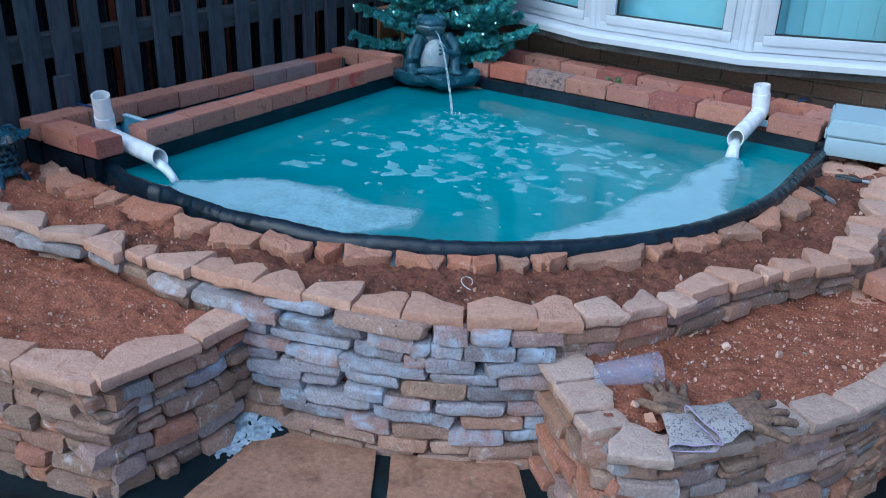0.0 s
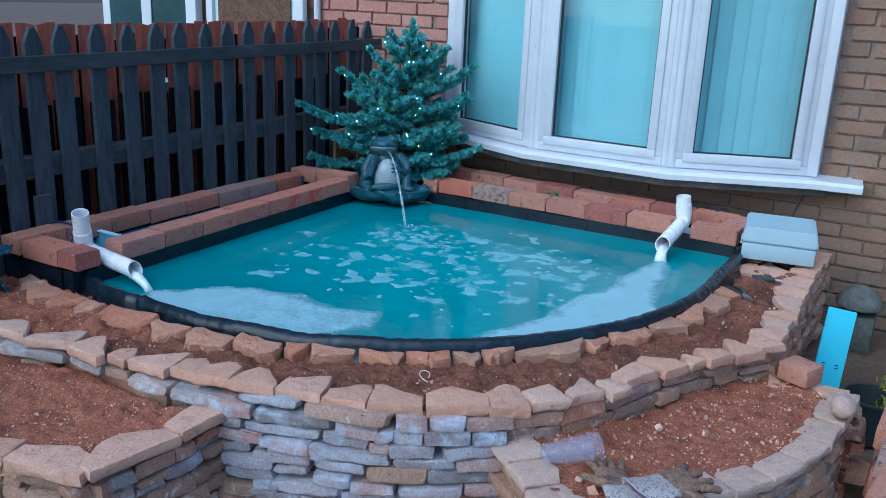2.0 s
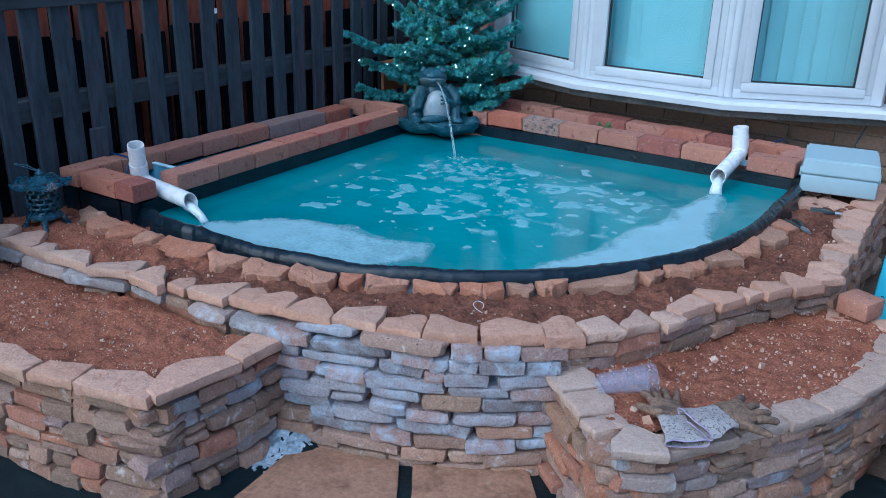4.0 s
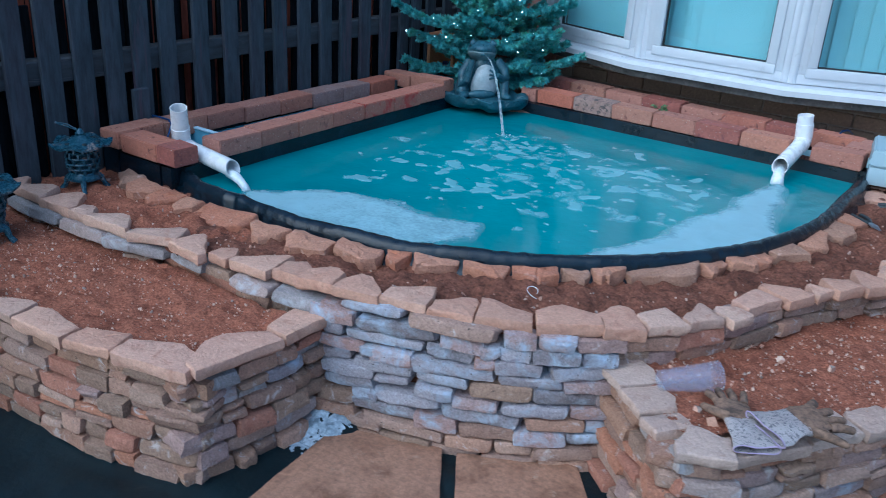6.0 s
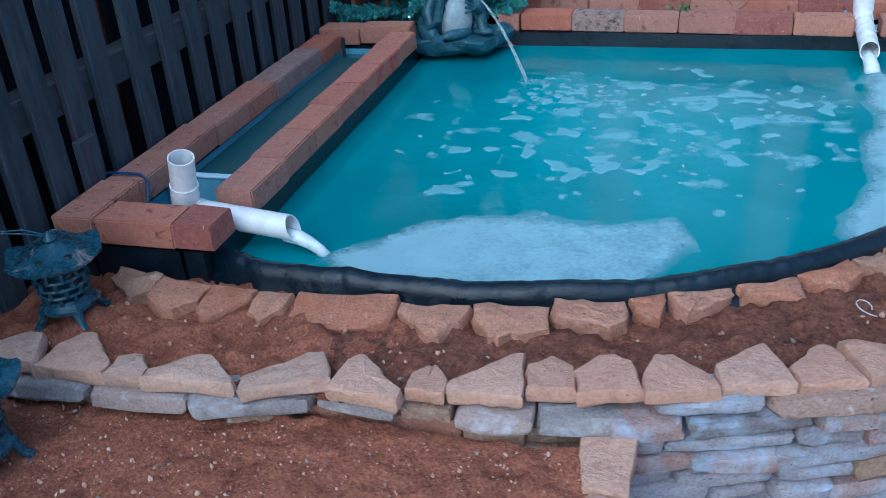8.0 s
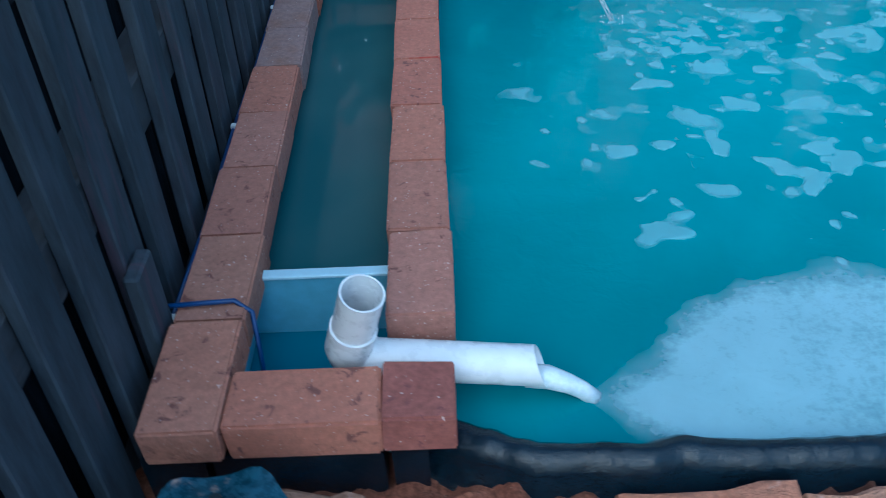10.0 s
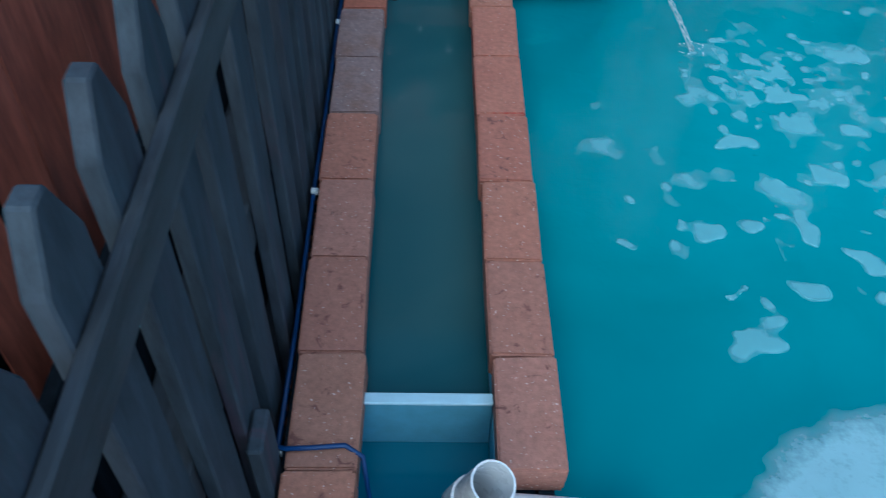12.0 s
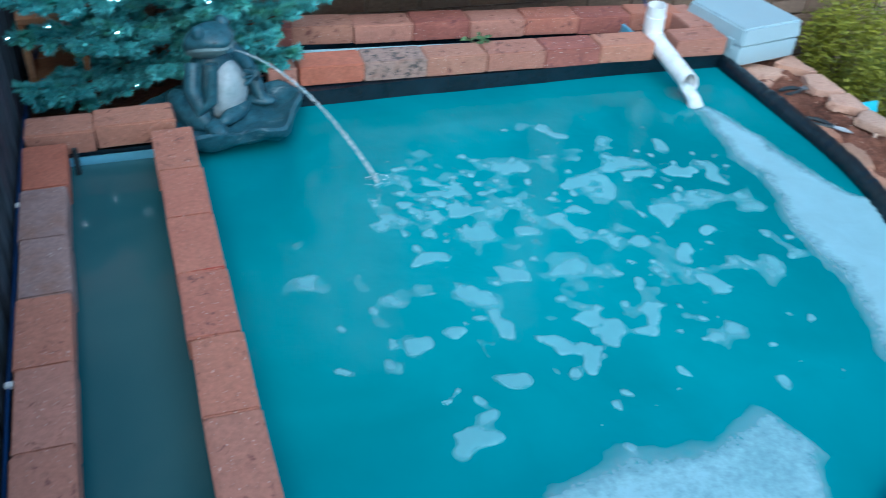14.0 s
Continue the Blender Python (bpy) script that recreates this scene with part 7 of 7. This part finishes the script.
def glove(base, turn, flip, label, long=1.0, wide=1.0):
    """A work glove lying flat: cuff with a hem, palm, four fingers and a thumb."""
    ob = thing("work_glove", base, label, "glove", "work gloves")
    m = Matrix.Translation(base) @ pose(0, 0, 0, 0, 0, turn)

    def put(name, bm, material, label="", smooth=60, under=None):
        for v in bm.verts:
            v.co.x, v.co.y = long * v.co.x, wide * v.co.y
            v.co += 0.004 * Vector(noise.noise_vector(v.co * 22 + Vector((flip * 3, 0, 0))))
        bmesh.ops.transform(bm, matrix=m, verts=bm.verts[:])
        return part(name, bm, material, under or ob, label, smooth)

    def sleeve(pts, widths, thick):
        bm = bmesh.new()
        rings = []
        for (x, y, z), w in zip(pts, widths):
            rings.append([bm.verts.new((x, y + w * math.cos(t), z + thick * math.sin(t) + 0.35 * thick * math.sin(3 * t + x * 60))) for t in np.linspace(0, 2 * math.pi, 16, endpoint=False)])
        for p, q in zip(rings, rings[1:]):
            for k in range(16):
                bm.faces.new((p[k], p[(k + 1) % 16], q[(k + 1) % 16], q[k]))
        bm.faces.new(rings[-1])
        return bm

    cuff = put("cuff", sleeve([(0, 0, 0.013), (0.03, 0, 0.014), (0.06, 0.002, 0.015), (0.09, 0.004, 0.015), (0.112, 0.004, 0.014)], [0.060, 0.056, 0.050, 0.044, 0.044], 0.012), GLOVE, "pale printed cloth")
    palm = put("palm", sleeve([(0.105, 0.004, 0.014), (0.13, 0.006, 0.015), (0.165, 0.006, 0.015), (0.185, 0.006, 0.013)], [0.043, 0.046, 0.046, 0.043], 0.013), GLOVE_DIRTY, "muddy rubber palm")
    hem = add_tube(bmesh.new(), [(0.0, 0.060 * math.cos(t), 0.013 + 0.012 * math.sin(t) + 0.0042 * math.sin(3 * t)) for t in np.linspace(0, 2 * math.pi, 22)], 0.0017, 6, False)
    put("hem", hem, GLOVE_HEM, "lilac hem", under=cuff)
    for k, (y, l) in enumerate(((-0.031, 0.058), (-0.008, 0.070), (0.015, 0.068), (0.036, 0.052))):
        bend = 0.012 * (k - 1.5)
        put("finger", add_tube(bmesh.new(), [(0.178, y, 0.013), (0.178 + l * 0.5, y + bend * 0.5, 0.016), (0.178 + l * 0.9, y + bend, 0.012), (0.178 + l, y + bend, 0.011)], [0.0115, 0.0105, 0.0095, 0.005], 10), GLOVE_DIRTY, under=palm)
    put("thumb", add_tube(bmesh.new(), [(0.125, flip * 0.030, 0.014), (0.145, flip * 0.066, 0.016), (0.165, flip * 0.084, 0.013), (0.172, flip * 0.088, 0.012)], [0.014, 0.012, 0.010, 0.005], 10), GLOVE_DIRTY, under=palm)


glove((2.200, -0.330, H - 0.222), 125, 1, "muddy gardening glove with a pale floral cuff", 1.06, 0.92)
glove((2.195, -0.265, H - 0.202), 54, -1, "gardening glove with printed cloth cuff lying on another", 0.90, 1.2)


def secateurs(at, turn, tint, label):
    ob = thing("garden_shears", at, label, "shears", "hand shears")
    m = Matrix.Translation(at) @ pose(0, 0, 0, 0, 0, turn)

    def put(name, bm, mat, label=""):
        bmesh.ops.transform(bm, matrix=m, verts=bm.verts[:])
        part(name, bm, mat, ob, label)

    for s in (-1, 1):
        put("handle", add_tube(bmesh.new(), [(0.0, 0.004 * s, 0.01), (-0.03, 0.016 * s, 0.011), (-0.06, 0.021 * s, 0.011), (-0.095, 0.016 * s, 0.010)], [0.006, 0.008, 0.008, 0.006], 8), tint, "dark plastic grip")
        put("blade", add_tube(bmesh.new(), [(0.0, 0.002 * s, 0.01), (0.03, 0.009 * s, 0.010), (0.065, 0.003 * s, 0.008)], [0.006, 0.005, 0.001], 6), STEEL, "dull steel blade")


secateurs((2.130, 1.285, H - 0.135), -48, BLACK_PLASTIC, "garden scissors with dark blue-grey grips lying on earth")
secateurs((2.205, 1.560, H - 0.135), 8, BLACK_PLASTIC, "dark hand shears lying on earth near the box")

bm = add_tube(bmesh.new(), [(-0.448, 0.042, H - 0.02), (-0.444, 0.030, H + 0.012), (-0.425, 0.022, H + 0.020), (-0.38, 0.024, H + 0.021), (-0.335, 0.030, H + 0.018), (-0.308, 0.020, H + 0.002), (-0.298, -0.02, H - 0.06), (-0.295, -0.04, H - 0.13)], 0.0042, 8)
add_tube(bm, [(-0.447, 0.040, H - 0.03), (-0.446, 0.30, H - 0.035), (-0.449, 0.64, H - 0.03), (-0.450, 0.95, H - 0.04), (-0.450, 1.27, H - 0.03), (-0.450, 1.62, H - 0.04), (-0.45, 1.86, H - 0.06), (-0.40, 1.96, H - 0.03)], 0.0042, 8)
hose = single("blue_air_line", bm, BLUE_CABLE, "thin blue air line running along the fence into the channel", "hose", smooth=180)
bm = box((-0.008, -0.007, -0.006), (0.008, 0.007, 0.006), 0.002)
clip_me = mesh_of(bm, "cable_clip", WHITE_CLIP, 30)
for y in (0.042, 0.640, 1.265):
    c = new("cable_clip", clip_me)
    c.location = (-0.446, y, H - 0.026)
    tagged(c, "small white cable clip on the fence foot", "cable clip", "cable clips")
bm = add_tube(bmesh.new(), [(1.80, 2.02, H - 0.06), (1.81, 2.06, H - 0.02), (1.825, 2.12, H + 0.015), (1.84, 2.18, H + 0.01), (1.85, 2.26, H - 0.02)], 0.004, 8)
single("blue_air_line", bm, BLUE_CABLE, "short blue air line over the back channel", "hose", smooth=180)
part("inlet", add_tube(bmesh.new(), [(-0.315, 1.50, H - 0.02), (-0.315, 1.50, H - 0.11)], 0.008, 8), BLACK_PLASTIC, channel, "black inlet tube")

bm = add_tube(bmesh.new(), [(-0.445, 2.00, H - 0.03), (-0.435, 2.07, H - 0.01), (-0.42, 2.16, H - 0.03), (-0.37, 2.22, H - 0.02), (-0.28, 2.27, H - 0.04), (-0.18, 2.36, H - 0.12)], 0.009, 10)
hose = thing("garden_hose", (-0.40, 2.15, H - 0.12), "dark rubber hose with a blue connector lying by the clay block", "hose")
part("pipe", bm, BLACK_PLASTIC, hose, "dark rubber pipe", 180)
part("connector", add_tube(bmesh.new(), [(-0.432, 2.085, H - 0.014), (-0.424, 2.135, H - 0.024)], 0.013, 12), BLUE_CABLE, hose, "blue plastic connector")
curl = [(1.45 + 0.022 * math.cos(a) + 0.004 * a, -0.10 + 0.018 * math.sin(a), 0.450 + 0.012 * math.sin(0.7 * a)) for a in np.linspace(0, 5.2, 18)]
single("loose_wire", add_tube(bmesh.new(), curl, 0.0010, 6), WHITE_CLIP, "short curl of white wire lying on the earth", "wire", smooth=180)
# debris in the slit between fence and channel
single("leaf_litter", scatter(260, (-0.452, -0.440, -0.2, 1.6, lambda x, y: True), lambda x, y: H - 0.10 + 0.02 * noise.noise((x * 20, y * 9, 0)), (0.004, 0.010), 9), DARK_SOIL,
       "dead leaves and crumbs in the slit beside the fence", "leaf litter", kind="stuff", smooth=0)


def sprig(name, at, n, long, leaf, material, label, category, seed):
    rnd = random.Random(seed)
    stem, bm = bmesh.new(), bmesh.new()
    for i in range(n):
        a = rnd.uniform(0, 6.28)
        top = Vector(at) + Vector((math.cos(a) * rnd.uniform(0.2, 0.9) * long, math.sin(a) * rnd.uniform(0.2, 0.9) * long, rnd.uniform(0.5, 1.0) * long))
        add_tube(stem, [at, (Vector(at) + top) / 2 + Vector((0, 0, 0.1 * long)), top], 0.0012, 4, False)
        for j in range(3):
            p = Vector(at).lerp(top, rnd.uniform(0.5, 1.0))
            d = Vector((rnd.uniform(-1, 1), rnd.uniform(-1, 1), rnd.uniform(-0.2, 0.6))).normalized() * leaf
            w = d.orthogonal().normalized() * leaf * 0.35
            bm.faces.new([bm.verts.new(p), bm.verts.new(p + d * 0.5 + w), bm.verts.new(p + d), bm.verts.new(p + d * 0.5 - w)])
    ob = thing(name, at, label, category)
    part("stem", stem, BARK, ob)
    part("leaf", bm, material, ob, "", 0)


x, y = along(0.66, 0.11)
sprig("weed", (x, y, H - 0.02), 7, 0.055, 0.022, WEED, "small green weed growing from the back channel", "weed", 15)

# ---- right-hand corner, beyond the beds ----
single("loose_brick", box((-0.05, -0.055, -0.0325), (0.05, 0.055, 0.0325), 0.005, 2, pose(2.430, 0.780, H - 0.190, 0, 0, 66)), COPING, "half a brown brick resting on the low wall", "brick", at=(2.425, 0.775, H - 0.222))
bm = bmesh.new()
add_blob(bm, (2.585, 0.56, H - 0.184), (0.040, 0.044, 0.036), seg=20)
roughen(bm, 0.004, 0.05)
single("round_stone", bm, BALL_STONE, "pale rounded stone resting on the low wall", "stone", at=(2.585, 0.56, H - 0.220), smooth=180)
rnd = random.Random(40)
stack = thing("brick_stack", (2.78, 0.45, 0.0), "stack of reused brown bricks standing beside the low wall", "bricks")
for r in range(5):
    for k in range(3):
        lay_brick(stack, 2.755 + rnd.uniform(-0.01, 0.01), 0.25 + 0.22 * k + 0.05 * (r % 2), 0.07 + 0.067 * r, 84 + rnd.uniform(-4, 4), ("grey", "plain", "grey", "red", "plain")[(r + k) % 5])
m = pose(2.475, 1.36, 0.03, -18, 6, 12)
bm = box((-0.055, -0.006, 0.0), (0.055, 0.006, 0.40), 0.002, 1, m)
board = single("blue_board", bm, CYAN_BOARD, "light blue plastic board leaning behind the bed", "board", at=(2.475, 1.36, 0.03))
for i in range(4):
    p = m @ Vector((-0.025 + 0.05 * (i % 2), -0.007, 0.16 + 0.012 * (i // 2)))
    part("mark", box((p.x - 0.006, p.y - 0.001, p.z - 0.002), (p.x + 0.006, p.y + 0.001, p.z + 0.002)), BLACK_PLASTIC, board, "small dark printed mark")
bm = bmesh.new()
add_lathe(bm, [(0.001, 0.0), (0.085, 0.0), (0.105, 0.16), (0.112, 0.162), (0.112, 0.172), (0.100, 0.170), (0.082, 0.02), (0.001, 0.02)], (2.66, 1.20, 0.02), 28)
single("black_bucket", bm, BLACK_PLASTIC, "black plastic bucket standing on the ground", "bucket", at=(2.66, 1.20, 0.02))
orn = thing("stone_ornament", (2.52, 2.20, 0.0), "mossy grey stone mushroom ornament on a block", "garden ornament")
part("block", box((2.44, 2.12, 0.0), (2.60, 2.28, 0.18), 0.006, 2), STONE_GREY, orn)
bm = bmesh.new()
add_lathe(bm, [(0.03, 0.18), (0.05, 0.20), (0.105, 0.215), (0.108, 0.230), (0.085, 0.265), (0.05, 0.295), (0.02, 0.315), (0.001, 0.320)], (2.52, 2.20, 0.0), 28, 0.03, 9)
part("dome", bm, STONE_GREY, orn, "ribbed rounded dome", 60)


def shrub(at, size, n, seed, label):
    rnd = random.Random(seed)
    stem, bm = bmesh.new(), bmesh.new()
    at = Vector(at)
    for i in range(n):
        d = Vector((rnd.gauss(0, 1), rnd.gauss(0, 1), rnd.gauss(0, 1))).normalized()
        p = at + Vector((d.x * size[0], d.y * size[1], size[2] + d.z * size[2])) * 1.0
        p = at + (p - at) * rnd.uniform(0.62, 1.06) * (1 + 0.16 * noise.noise(d * 2.5 + at))
        if i % 60 == 0:
            add_tube(stem, [at, at.lerp(p, 0.5) + Vector((0, 0, 0.03)), p], [0.006, 0.004, 0.001], 5, False)
        for j in range(9):
            o = p + 0.020 * Vector((rnd.gauss(0, 1), rnd.gauss(0, 1), rnd.gauss(0, 1)))
            w = Vector((rnd.uniform(-1, 1), rnd.uniform(-1, 1), rnd.uniform(0.0, 1.2))).normalized() * rnd.uniform(0.016, 0.030)
            s = w.orthogonal().normalized() * 0.0055
            bm.faces.new([bm.verts.new(o), bm.verts.new(o + w * 0.5 + s), bm.verts.new(o + w), bm.verts.new(o + w * 0.5 - s)])
    ob = thing("shrub", at, label, "shrub", "golden shrubs")
    part("stem", stem, BARK, ob)
    part("foliage", bm, LEAF_YELLOW, ob, "", 0)


shrub((2.98, 1.80, 0.02), (0.18, 0.20, 0.20), 1000, 61, "golden-green dwarf conifer beside the raised bed")
shrub((3.10, 2.25, 0.02), (0.20, 0.18, 0.23), 1000, 62, "golden-green dwarf conifer against the house wall")
shrub((2.86, 1.30, 0.02), (0.15, 0.16, 0.15), 1000, 63, "golden-green dwarf conifer behind the low wall")
